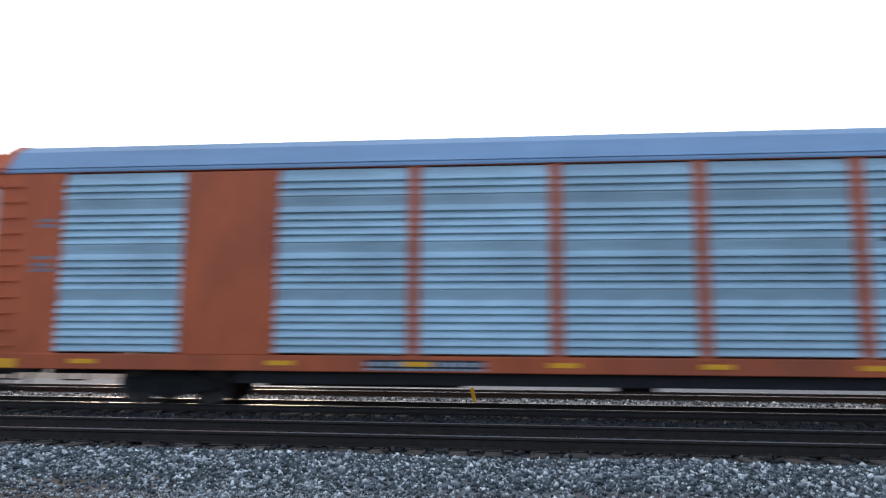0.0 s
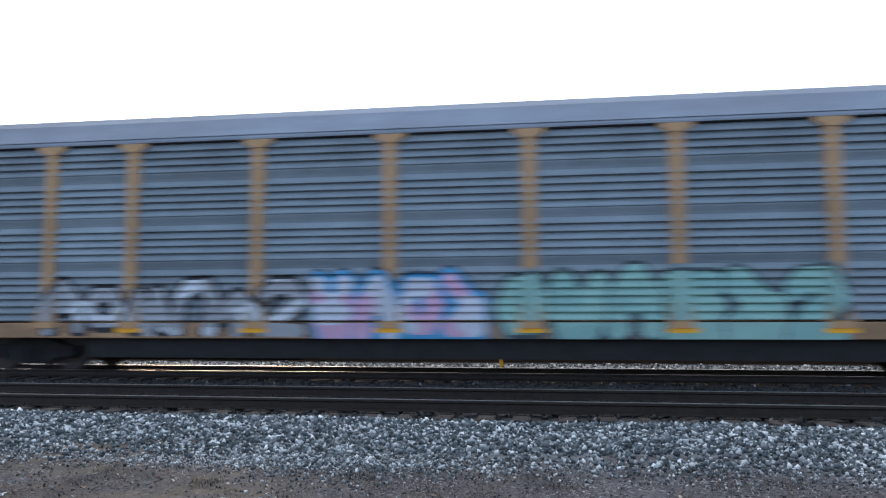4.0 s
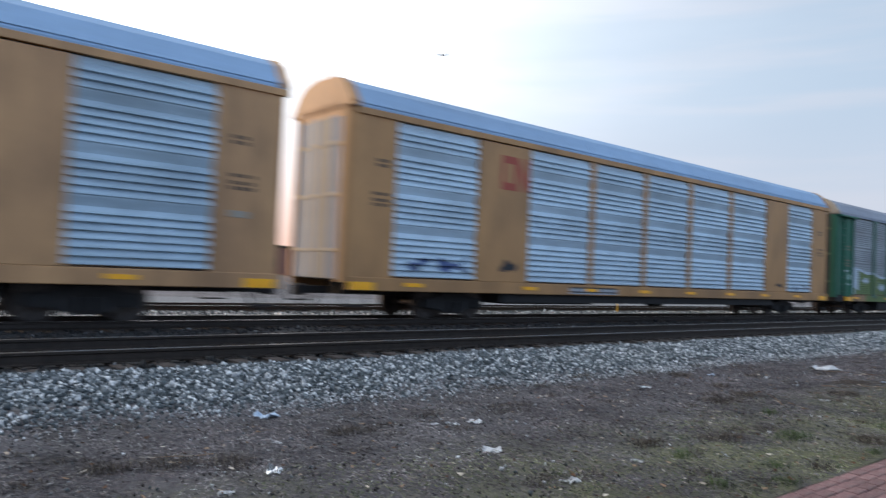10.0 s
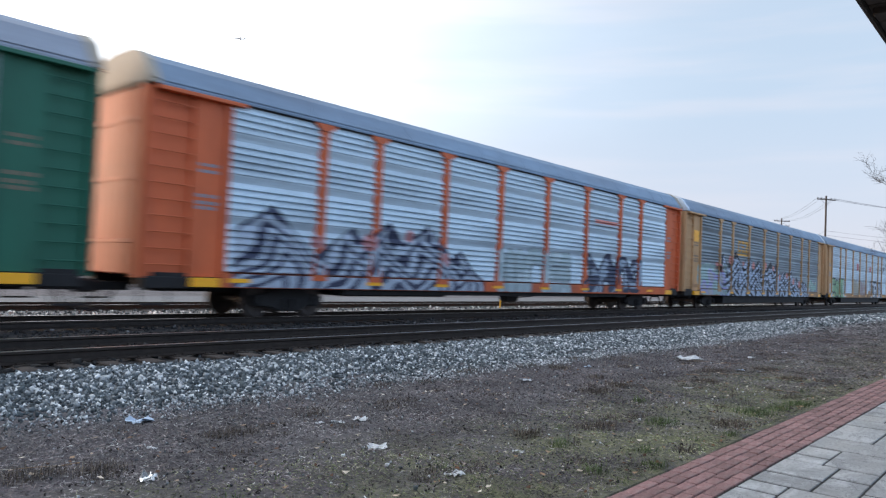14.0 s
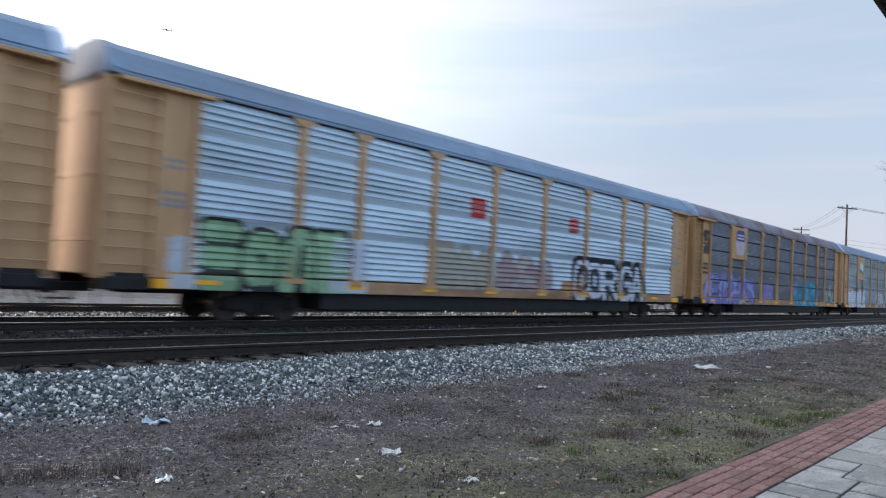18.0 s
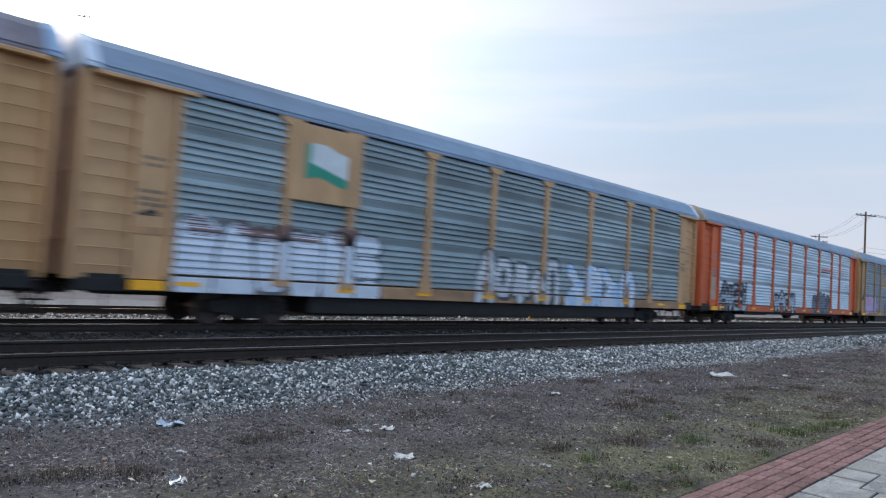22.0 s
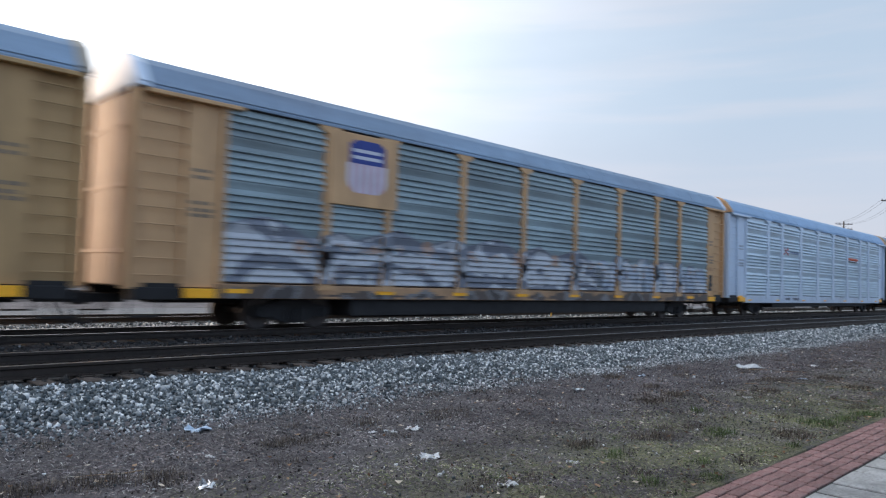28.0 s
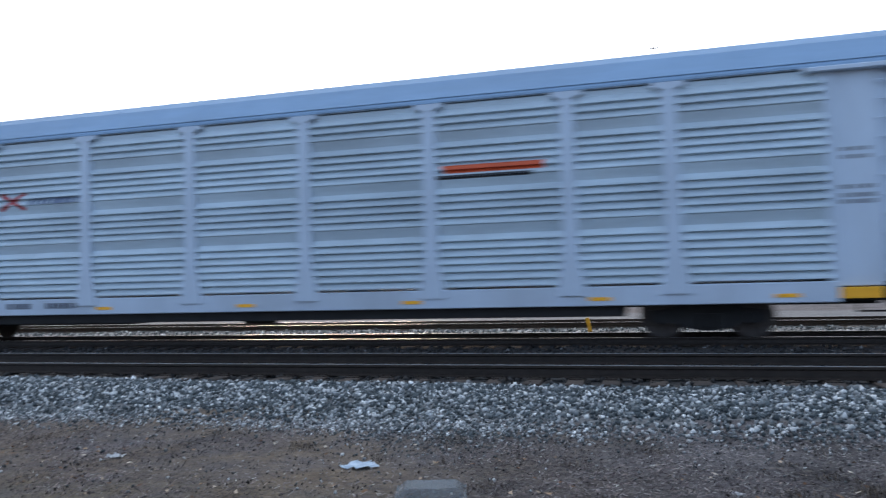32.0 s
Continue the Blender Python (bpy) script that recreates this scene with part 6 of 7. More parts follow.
M["stones"] = island_material("ballast_stone", [(0.0, (0.04, 0.05, 0.055)), (0.45, (0.10, 0.12, 0.13)), (0.70, (0.22, 0.24, 0.25)), (0.86, (0.50, 0.52, 0.53)), (1.0, (0.85, 0.86, 0.86))])
M["dry"] = island_material("dry_weed", [(0.0, (0.035, 0.028, 0.024)), (0.5, (0.09, 0.072, 0.058)), (0.85, (0.17, 0.135, 0.10)), (1.0, (0.28, 0.23, 0.17))])
M["green_grass"] = island_material("short_grass", [(0.0, (0.045, 0.075, 0.025)), (0.6, (0.09, 0.135, 0.045)), (1.0, (0.17, 0.19, 0.085))])
M["leaf"] = island_material("dead_leaf", [(0.0, (0.07, 0.035, 0.018)), (0.35, (0.17, 0.085, 0.04)), (0.65, (0.34, 0.23, 0.14)), (1.0, (0.66, 0.60, 0.50))])


def joined(name, verts, faces, mat, label, category):
    me = bpy.data.meshes.new(name)
    verts = np.asarray(verts, dtype=np.float32).reshape(-1, 3)
    faces = np.asarray(faces, dtype=np.int32)
    me.vertices.add(len(verts))
    me.vertices.foreach_set("co", verts.ravel())
    k = faces.shape[1]
    me.loops.add(faces.size)
    me.loops.foreach_set("vertex_index", faces.ravel())
    me.polygons.add(len(faces))
    me.polygons.foreach_set("loop_start", np.arange(0, faces.size, k, dtype=np.int32))
    me.update(calc_edges=True)
    me.validate()
    me.materials.append(M[mat])
    ob = new(name, me)
    return tagged(ob, label, category, kind="stuff")


def heights(x, y):
    return np.array([ground_height(float(a), float(b)) for a, b in zip(x, y)])


def build_stones(name, n, x_range, y_range, size, label, seed, mat="stones", sink=0.3, skip=None):
    rng = np.random.default_rng(seed)
    x, y = rng.uniform(*x_range, n), rng.uniform(*y_range, n)
    if skip is not None:
        keep = skip(x, y, rng)
        x, y = x[keep], y[keep]
        n = len(x)
    z = heights(x, y)
    base = np.array([(1, 0, 0), (-1, 0, 0), (0, 1, 0), (0, -1, 0), (0, 0, 1), (0, 0, -1)], dtype=float)
    tri = np.array([(0, 2, 4), (2, 1, 4), (1, 3, 4), (3, 0, 4), (2, 0, 5), (1, 2, 5), (3, 1, 5), (0, 3, 5)])
    v = base[None] + rng.uniform(-0.38, 0.38, (n, 6, 3))
    s = rng.uniform(size[0], size[1], (n, 1, 1)) * (1 + 0.5 * (rng.random((n, 1, 1)) > 0.9)) * np.clip(0.45 + (y - 6.4) * 0.5, 0.5, 1.0)[:, None, None]
    v = v * s * np.array([1.0, 1.0, 0.75])
    q = rng.normal(size=(n, 4))
    q /= np.linalg.norm(q, axis=1, keepdims=True)
    w, a, b, c = q.T
    r = np.stack([1 - 2 * (b * b + c * c), 2 * (a * b - c * w), 2 * (a * c + b * w), 2 * (a * b + c * w), 1 - 2 * (a * a + c * c), 2 * (b * c - a * w), 2 * (a * c - b * w), 2 * (b * c + a * w), 1 - 2 * (a * a + b * b)], -1).reshape(n, 3, 3)
    v = np.einsum("nij,nkj->nki", r, v)
    v += np.stack([x, y, z + s[:, 0, 0] * (0.75 - sink)], -1)[:, None]
    f = tri[None] + 6 * np.arange(n)[:, None, None]
    joined(name, v.reshape(-1, 3), f.reshape(-1, 3), mat, label, "ballast")


def shoulder(x, y, rng):
    """Stones lie thick on the slope and thin out into the dirt; a bare dusty streak runs along it."""
    edge = 6.35 + np.array([0.45 * noise.noise((float(a) * 0.35, 3.1, 0)) for a in x])
    edge = edge - 0.70 * np.exp(-((x + 2.0) / 1.0) ** 2)
    thin = np.clip((y - edge) / 1.1, 0.02, 1.0) ** 1.3
    streak = np.exp(-((y - 7.45 - 0.12 * np.sin(x * 0.7)) / 0.16) ** 2) * (np.sin(x * 0.9 + 1.3) > -0.3)
    return rng.random(len(x)) < thin * (1 - 0.75 * streak)


build_stones("ballast_stones", 145000, (-16, 32), (5.55, 9.25), (0.013, 0.033), "loose grey and white crushed ballast stones", 3, skip=shoulder)
build_stones("ballast_stones", 21000, (32, 110), (6.2, 9.25), (0.035, 0.06), "loose grey and white crushed ballast stones", 4, skip=shoulder)
def dusty(x, y, rng):
    """Fine pale gravel gathers in a broken strip at the foot of the ballast."""
    line = 7.0 + np.array([0.28 * noise.noise((float(a) * 0.3, 1.7, 0)) for a in x])
    much = np.clip(0.55 + np.array([0.9 * noise.noise((float(a) * 0.5, 6.3, 0)) for a in x]), 0.05, 1)
    return rng.random(len(x)) < np.exp(-((y - line) / 0.22) ** 2) * much


M["pale_gravel"] = island_material("pale_fine_gravel", [(0.0, (0.12, 0.125, 0.13)), (0.4, (0.32, 0.33, 0.34)), (1.0, (0.72, 0.73, 0.74))])
build_stones("fine_gravel", 110000, (-16, 36), (6.3, 7.7), (0.010, 0.020), "fine pale gravel and dust along the ballast foot", 8, "pale_gravel", 0.1, skip=dusty)
build_stones("scattered_stones", 2600, (-10, 30), (3.2, 6.8), (0.014, 0.034), "small pale stones scattered on the dirt", 5, sink=0.0)
M["clods"] = island_material("soil_crumb", [(0.0, (0.018, 0.015, 0.014)), (0.6, (0.06, 0.052, 0.050)), (0.92, (0.14, 0.125, 0.12)), (1.0, (0.40, 0.38, 0.36))])
build_stones("soil_crumbs", 10000, (-6, 24), (2.45, 6.9), (0.010, 0.024), "dark crumbs of soil and chips on the dirt", 9, "clods", 0.1)
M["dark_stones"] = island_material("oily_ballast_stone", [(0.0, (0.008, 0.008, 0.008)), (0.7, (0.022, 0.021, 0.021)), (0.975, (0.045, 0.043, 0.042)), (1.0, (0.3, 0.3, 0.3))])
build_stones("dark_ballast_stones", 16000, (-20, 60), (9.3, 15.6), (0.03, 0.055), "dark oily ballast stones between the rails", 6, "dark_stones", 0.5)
build_stones("far_ballast_stones", 9000, (-25, 70), (17.6, 21.0), (0.03, 0.055), "pale ballast stones behind the train", 7)


def build_blades(name, n, mat, label, length, width, seed, where, category="weeds"):
    rng = np.random.default_rng(seed)
    x, y = rng.uniform(-9, 34, n), 2.4 + 4.6 * rng.random(n)
    keep = where(x, y, rng)
    x, y = x[keep], y[keep]
    n = len(x)
    z = heights(x, y)
    a = rng.uniform(0, 2 * np.pi, n)
    lean = rng.uniform(0.2, 1.3, n)
    ln = rng.uniform(*length, n)
    dx, dy = np.cos(a), np.sin(a)
    wx, wy = -np.sin(a) * width / 2, np.cos(a) * width / 2
    p0 = np.stack([x, y, z - 0.005], -1)
    p1 = p0 + np.stack([dx * ln * 0.35 * lean, dy * ln * 0.35 * lean, ln * 0.6], -1)
    p2 = p0 + np.stack([dx * ln * 0.8 * lean, dy * ln * 0.8 * lean, ln * (1.05 - 0.35 * lean)], -1)
    w = np.stack([wx, wy, 0 * wx], -1)
    v = np.stack([p0 - w, p0 + w, p1 + w * 0.8, p1 - w * 0.8, p2 + w * 0.15, p2 - w * 0.15], 1)
    f = np.array([(0, 1, 2, 3), (3, 2, 4, 5)])[None] + 6 * np.arange(n)[:, None, None]
    joined(name, v.reshape(-1, 3), f.reshape(-1, 4), mat, label, category)


def patchy(low, scale, seed, y_low=2.4, y_high=6.9):
    def where(x, y, rng):
        v = np.array([noise.noise((float(a) * scale, float(b) * scale * 1.4, seed)) for a, b in zip(x, y)])
        fade = np.clip((y_high - y) / 0.8, 0, 1) * np.clip((y - y_low) / 0.05 + 0.2, 0, 1)
        return (v > low + 0.35 * (rng.random(len(x)) - 0.5)) & (rng.random(len(x)) < fade)
    return where


def clumps(spots):
    """Thick clumps of blades, each (x, y, radius)."""
    def where(x, y, rng):
        keep = np.zeros(len(x), bool)
        for cx, cy, r in spots:
            keep |= np.hypot((x - cx), (y - cy) * 1.4) < r * (0.4 + 0.8 * rng.random(len(x)))
        return keep
    return where


GRASS_SPOTS = ((7.4, 3.23, 0.24), (9.0, 2.76, 0.30), (9.55, 2.66, 0.2), (10.2, 2.6, 0.24), (5.62, 2.5, 0.13), (7.4, 2.5, 0.10), (5.66, 3.43, 0.14), (6.1, 2.8, 0.12), (8.5, 4.0, 0.14), (5.1, 2.75, 0.13))
WEED_SPOTS = ((8.63, 7.0, 0.26), (11.85, 6.95, 0.22), (10.5, 6.4, 0.26), (8.7, 4.7, 0.30), (9.4, 4.75, 0.28), (5.8, 3.85, 0.20), (6.75, 3.57, 0.26), (7.95, 2.7, 0.28), (6.4, 2.55, 0.16), (3.63, 5.56, 0.22), (3.75, 5.5, 0.18), (1.92, 5.25, 0.26), (2.3, 5.1, 0.22), (1.5, 5.3, 0.2), (4.76, 5.75, 0.14), (11.2, 4.2, 0.3), (12.6, 4.6, 0.35), (13.8, 4.1, 0.3), (9.9, 5.4, 0.2), (12.9, 3.4, 0.3))


def build_thatch(name, n, mat, label, seed, where, length, width, rise, category="weeds", x_range=(-8, 30)):
    """Dead stalks and blades lying every way on the soil."""
    rng = np.random.default_rng(seed)
    x, y = rng.uniform(*x_range, n), 2.4 + 4.9 * rng.random(n)
    keep = where(x, y, rng)
    x, y = x[keep], y[keep]
    n = len(x)
    z = heights(x, y) + rng.uniform(0.002, rise, n)
    a, ln, wd = rng.uniform(0, 2 * np.pi, n), rng.uniform(*length, n), rng.uniform(*width, n)
    tip, roll = rng.uniform(-0.4, 0.5, n), rng.uniform(-0.8, 0.8, n)
    d = np.stack([np.cos(a), np.sin(a), tip], -1) * ln[:, None] / 2
    w = np.stack([-np.sin(a), np.cos(a), roll], -1) * wd[:, None] / 2
    c = np.stack([x, y, z], -1)
    v = np.stack([c - d - w, c - d + w, c + d + w * 0.4, c + d - w * 0.4], 1)
    f = np.array([(0, 1, 2, 3)])[None] + 4 * np.arange(n)[:, None, None]
    joined(name, v.reshape(-1, 3), f.reshape(-1, 4), mat, label, category)


def tufts(count, seed, y_low, y_high, radius):
    def where(x, y, rng):
        r2 = np.random.default_rng(seed)
        cx, cy, cr = r2.uniform(-6, 28, count), r2.uniform(y_low, y_high, count), r2.uniform(radius * 0.4, radius, count)
        keep = np.zeros(len(x), bool)
        for a, b, c in zip(cx, cy, cr):
            keep |= np.hypot(x - a, (y - b) * 1.3) < c * (0.3 + 0.9 * rng.random(len(x)))
        return keep
    return where


def greenness(x, y):
    """1 where damp green moss and grass grow near the paving, 0 in the dry dirt."""
    v = np.array([noise.noise((float(a) * 0.45, float(b) * 0.7, 8.0)) + 0.5 * noise.noise((float(a) * 1.6, float(b) * 2.2, 3.0)) for a, b in zip(x, y)])
    return np.clip((4.8 - y) / 1.3, 0, 1) * np.clip((x - 0.0) / 2.5, 0, 1) * np.clip((15.0 - x) / 4.0, 0.15, 1) * np.clip(0.85 + v * 1.5, 0, 1)


def dry_part(x, y, rng):
    far = np.clip((y - 4.3) / 1.2, 0, 1) * np.clip((x - 5.0) / 4.0, 0, 1)
    return patchy(-0.5, 0.9, 2, y_high=7.4)(x, y, rng) & (rng.random(len(x)) > np.maximum(0.85 * greenness(x, y), 0.85 * far)) & (rng.random(len(x)) > 0.75 * np.clip((0.5 - x) / 3.0, 0, 1))


def red_part(x, y, rng):
    """Red-brown weeds in patches, thickest on the further dirt."""
    far = np.clip((y - 4.0) / 1.2, 0, 1) * np.clip((x - 4.0) / 4.0, 0, 1)
    return patchy(-0.05, 0.6, 9, y_high=7.0)(x, y, rng) | ((rng.random(len(x)) < 0.75 * far) & (y < 6.7))


def green_part(x, y, rng):
    return rng.random(len(x)) < greenness(x, y)


M["thatch"] = island_material("dead_thatch", [(0.0, (0.040, 0.035, 0.037)), (0.40, (0.134, 0.123, 0.126)), (0.75, (0.27, 0.248, 0.250)), (0.94, (0.395, 0.364, 0.345)), (1.0, (0.570, 0.585, 0.537))], scale=1.3, low=0.4, high=1.55)
M["red_thatch"] = island_material("red_brown_thatch", [(0.0, (0.030, 0.022, 0.024)), (0.5, (0.094, 0.075, 0.081)), (0.85, (0.178, 0.140, 0.142)), (1.0, (0.40, 0.33, 0.29))], scale=1.3, low=0.4, high=1.55)
M["moss"] = island_material("mossy_blade", [(0.0, (0.075, 0.092, 0.040)), (0.5, (0.185, 0.215, 0.095)), (0.85, (0.30, 0.30, 0.165)), (1.0, (0.48, 0.45, 0.31))], scale=1.3, low=0.4, high=1.55)
build_thatch("thatch", 380000, "thatch", "matted dead grey-brown weeds lying on the dirt", 11, dry_part, (0.011, 0.048), (0.0035, 0.008), 0.020)
build_thatch("red_thatch", 240000, "red_thatch", "red-brown dead weeds lying in patches", 15, red_part, (0.012, 0.052), (0.0035, 0.007), 0.030)
build_thatch("moss_grass", 390000, "moss", "thin short green grass among the dead weeds", 13, green_part, (0.010, 0.038), (0.0035, 0.008), 0.022, "grass")
build_thatch("far_thatch", 60000, "thatch", "matted dead weeds on the further dirt", 19, patchy(-0.6, 0.5, 4, y_high=7.6), (0.05, 0.16), (0.012, 0.03), 0.05, x_range=(28, 80))
build_blades("weed_tufts", 800000, "dry", "dark wiry dead weed tufts", (0.012, 0.055), 0.004, 12, tufts(210, 3, 2.6, 7.3, 0.22))
build_blades("dry_stalks", 200000, "dry", "thin dead weed stalks standing in loose tufts", (0.05, 0.17), 0.003, 17, tufts(90, 23, 2.8, 6.7, 0.14))
build_blades("green_tufts", 300000, "green_grass", "small green grass tufts near the paving", (0.02, 0.07), 0.005, 16, tufts(60, 7, 2.45, 4.2, 0.13), "grass")
build_blades("grass_clumps", 700000, "green_grass", "thick green grass clumps near the paving", (0.03, 0.09), 0.005, 14, clumps(GRASS_SPOTS), "grass")
build_blades("weed_clumps", 800000, "dry", "dark wiry dead weed clumps on the dirt", (0.02, 0.10), 0.004, 18, clumps(WEED_SPOTS))


def build_leaves():
    rng = np.random.default_rng(21)
    n = 1700
    x, y = rng.uniform(-6, 28, n), 2.42 + 3.9 * rng.random(n) ** 1.5
    z = heights(x, y) + 0.022
    a, s = rng.uniform(0, 6.28, n), rng.uniform(0.012, 0.034, n)
    c, d = np.cos(a), np.sin(a)
    lift = rng.uniform(0.0, 0.022, (n, 4))
    loc = np.array([(-1, 0), (0, -0.55), (1, 0), (0, 0.55)])
    px = x[:, None] + s[:, None] * (loc[None, :, 0] * c[:, None] - loc[None, :, 1] * d[:, None])
    py = y[:, None] + s[:, None] * (loc[None, :, 0] * d[:, None] + loc[None, :, 1] * c[:, None])
    v = np.stack([px, py, z[:, None] + lift], -1)
    f = np.array([(0, 1, 2, 3)])[None] + 4 * np.arange(n)[:, None, None]
    joined("dead_leaves", v.reshape(-1, 3), f.reshape(-1, 4), "leaf", "curled dead brown leaves on the dirt", "leaves")


build_leaves()

# ---- litter, each piece by itself ----
M["paper"] = material("dirty_white_paper", (0.62, 0.63, 0.64), 0.8, 0, 0.15, 20)
M["blue_paper"] = material("pale_blue_paper", (0.48, 0.58, 0.70), 0.7, 0, 0.12, 20)
M["clear"] = material("scuffed_clear_plastic", (0.55, 0.58, 0.6), 0.25, 0, 0.1, 20)
M["clear"].node_tree.nodes["Principled BSDF"].inputs["Transmission Weight"].default_value = 0.75


def litter(name, x, y, size, mat, label, seed, crumple=0.5, long=1.6):
    rnd = random.Random(seed)
    n = 5
    g = Geo()
    pts = [[(size * long * (i / n - 0.5) + rnd.uniform(-1, 1) * size * 0.12, size * (j / n - 0.5) + rnd.uniform(-1, 1) * size * 0.12, 0.008 + abs(rnd.gauss(0, 1)) * crumple * size * 0.28) for i in range(n + 1)] for j in range(n + 1)]
    v = [p for row in pts for p in row]
    drop = {(0, 0), (n - 1, 0), (0, n - 1)} if seed % 2 else {(n - 1, n - 1), (n - 1, n - 2)}
    f = [(j * (n + 1) + i, j * (n + 1) + i + 1, (j + 1) * (n + 1) + i + 1, (j + 1) * (n + 1) + i) for j in range(n) for i in range(n) if (i, j) not in drop]
    o = len(v)
    g.add(v + [(a, b, c - 0.004) for a, b, c in v], f + [tuple(i + o for i in reversed(q)) for q in f])
    ob = put(name, g.mesh(name, mat))
    ob.location = (x, y, ground_height(x, y) - 0.002)
    ob.rotation_euler = (0, 0, rnd.uniform(0, 6.28))
    return tagged(ob, label, "litter", "litter on the dirt")


PAPERS = [
    (14.1, 5.64, 0.30, "paper"), (15.92, 5.0, 0.14, "paper"), (3.31, 6.54, 0.16, "blue_paper"), (4.31, 4.37, 0.12, "paper"), (4.98, 5.31, 0.11, "paper"), (8.7, 5.85, 0.11, "paper"), (4.21, 3.44, 0.09, "paper"), (11.16, 6.24, 0.12, "blue_paper"),
    (4.72, 5.35, 0.07, "paper"), (4.55, 5.42, 0.06, "paper"), (-4.58, 5.53, 0.10, "paper"), (17.9, 4.9, 0.12, "paper"), (13.2, 4.35, 0.10, "blue_paper"), (2.0, 4.45, 0.06, "paper"), (2.9, 5.5, 0.05, "paper"), (5.2, 3.55, 0.06, "paper"), (10.3, 4.1, 0.08, "paper"), (0.6, 5.2, 0.05, "paper"),
]
for i, (x, y, s, m) in enumerate(PAPERS):
    litter("paper_scrap", x, y, s, m, "crumpled dirty white paper scrap on the dirt" if m == "paper" else "crumpled pale blue paper scrap on the dirt", 40 + i)
litter("paper_cup", 2.45, 4.68, 0.10, "clear", "crushed clear plastic cup on the dirt", 71, 0.9, 1.2)
litter("folded_paper", -2.24, 5.51, 0.20, "blue_paper", "folded pale blue paper sheet on the dirt", 72, 0.25, 1.3)


def build_tray():
    """A clear plastic food tray, upside down."""
    g = Geo()
    a, b, h = (0.24, 0.16), (0.18, 0.11), 0.06
    for (p, q), z in ((a, 0.004), (b, h)):
        g.v += [(-p, -q, z), (p, -q, z), (p, q, z), (-p, q, z)]
    g.f = [(0, 1, 5, 4), (1, 2, 6, 5), (2, 3, 7, 6), (3, 0, 4, 7), (4, 5, 6, 7)]
    g.m = [0] * 5
    for x0, y0, x1, y1 in ((-0.25, -0.17, 0.25, -0.15), (-0.25, 0.15, 0.25, 0.17), (-0.25, -0.15, -0.23, 0.15), (0.23, -0.15, 0.25, 0.15)):
        g.box(x0, x1, y0, y1, 0.0, 0.006)
    ob = put("plastic_tray", g.mesh("plastic_tray", "clear"))
    ob.location = (-1.46, 4.92, ground_height(-1.46, 4.92) + 0.004)
    ob.rotation_euler = (0, 0, 0.25)
    tagged(ob, "scuffed clear plastic food tray upside down on dirt", "litter", "litter on the dirt")


build_tray()
WHITE_BITS = [(-1.0, 11.6), (4.0, 11.7), (2.2, 11.75), (-4.2, 11.6), (6.4, 11.8), (9.5, 11.6)]
for i, (x, y) in enumerate(WHITE_BITS):
    litter("paper_scrap", x, y, 0.09 if i else 0.14, "paper", "dirty white paper scrap between the tracks", 90 + i)


def build_twigs():
    rnd = random.Random(8)
    for i in range(14):
        x, y = rnd.choice(((2.0, 5.1), (9.5, 4.0), (13.5, 4.6), (11.8, 4.3))) if i < 9 else (rnd.uniform(0, 18), rnd.uniform(3, 6))
        x, y = x + rnd.uniform(-1, 1), y + rnd.uniform(-0.5, 0.5)
        a, n = rnd.uniform(0, 6.28), rnd.randint(3, 5)
        g = Geo()
        p = Vector((0, 0, 0.01))
        for j in range(n):
            q = p + Vector((math.cos(a), math.sin(a), 0)) * rnd.uniform(0.08, 0.16) + Vector((0, 0, rnd.uniform(-0.004, 0.02)))
            g.tube(p, q, 0.006 - j * 0.001, 0.005 - j * 0.001, n=5)
            if rnd.random() < 0.6:
                b = a + rnd.choice((-0.7, 0.7))
                g.tube(q, q + Vector((math.cos(b), math.sin(b), 0.15)) * 0.09, 0.003, 0.002, n=4)
            p, a = q, a + rnd.uniform(-0.4, 0.4)
        ob = put("twig", g.mesh("twig", "leaf"))
        ob.location = (x, y, ground_height(x, y) - 0.003)
        tagged(ob, "thin dry broken twig on the dirt", "twig", "twigs on the dirt")


build_twigs()


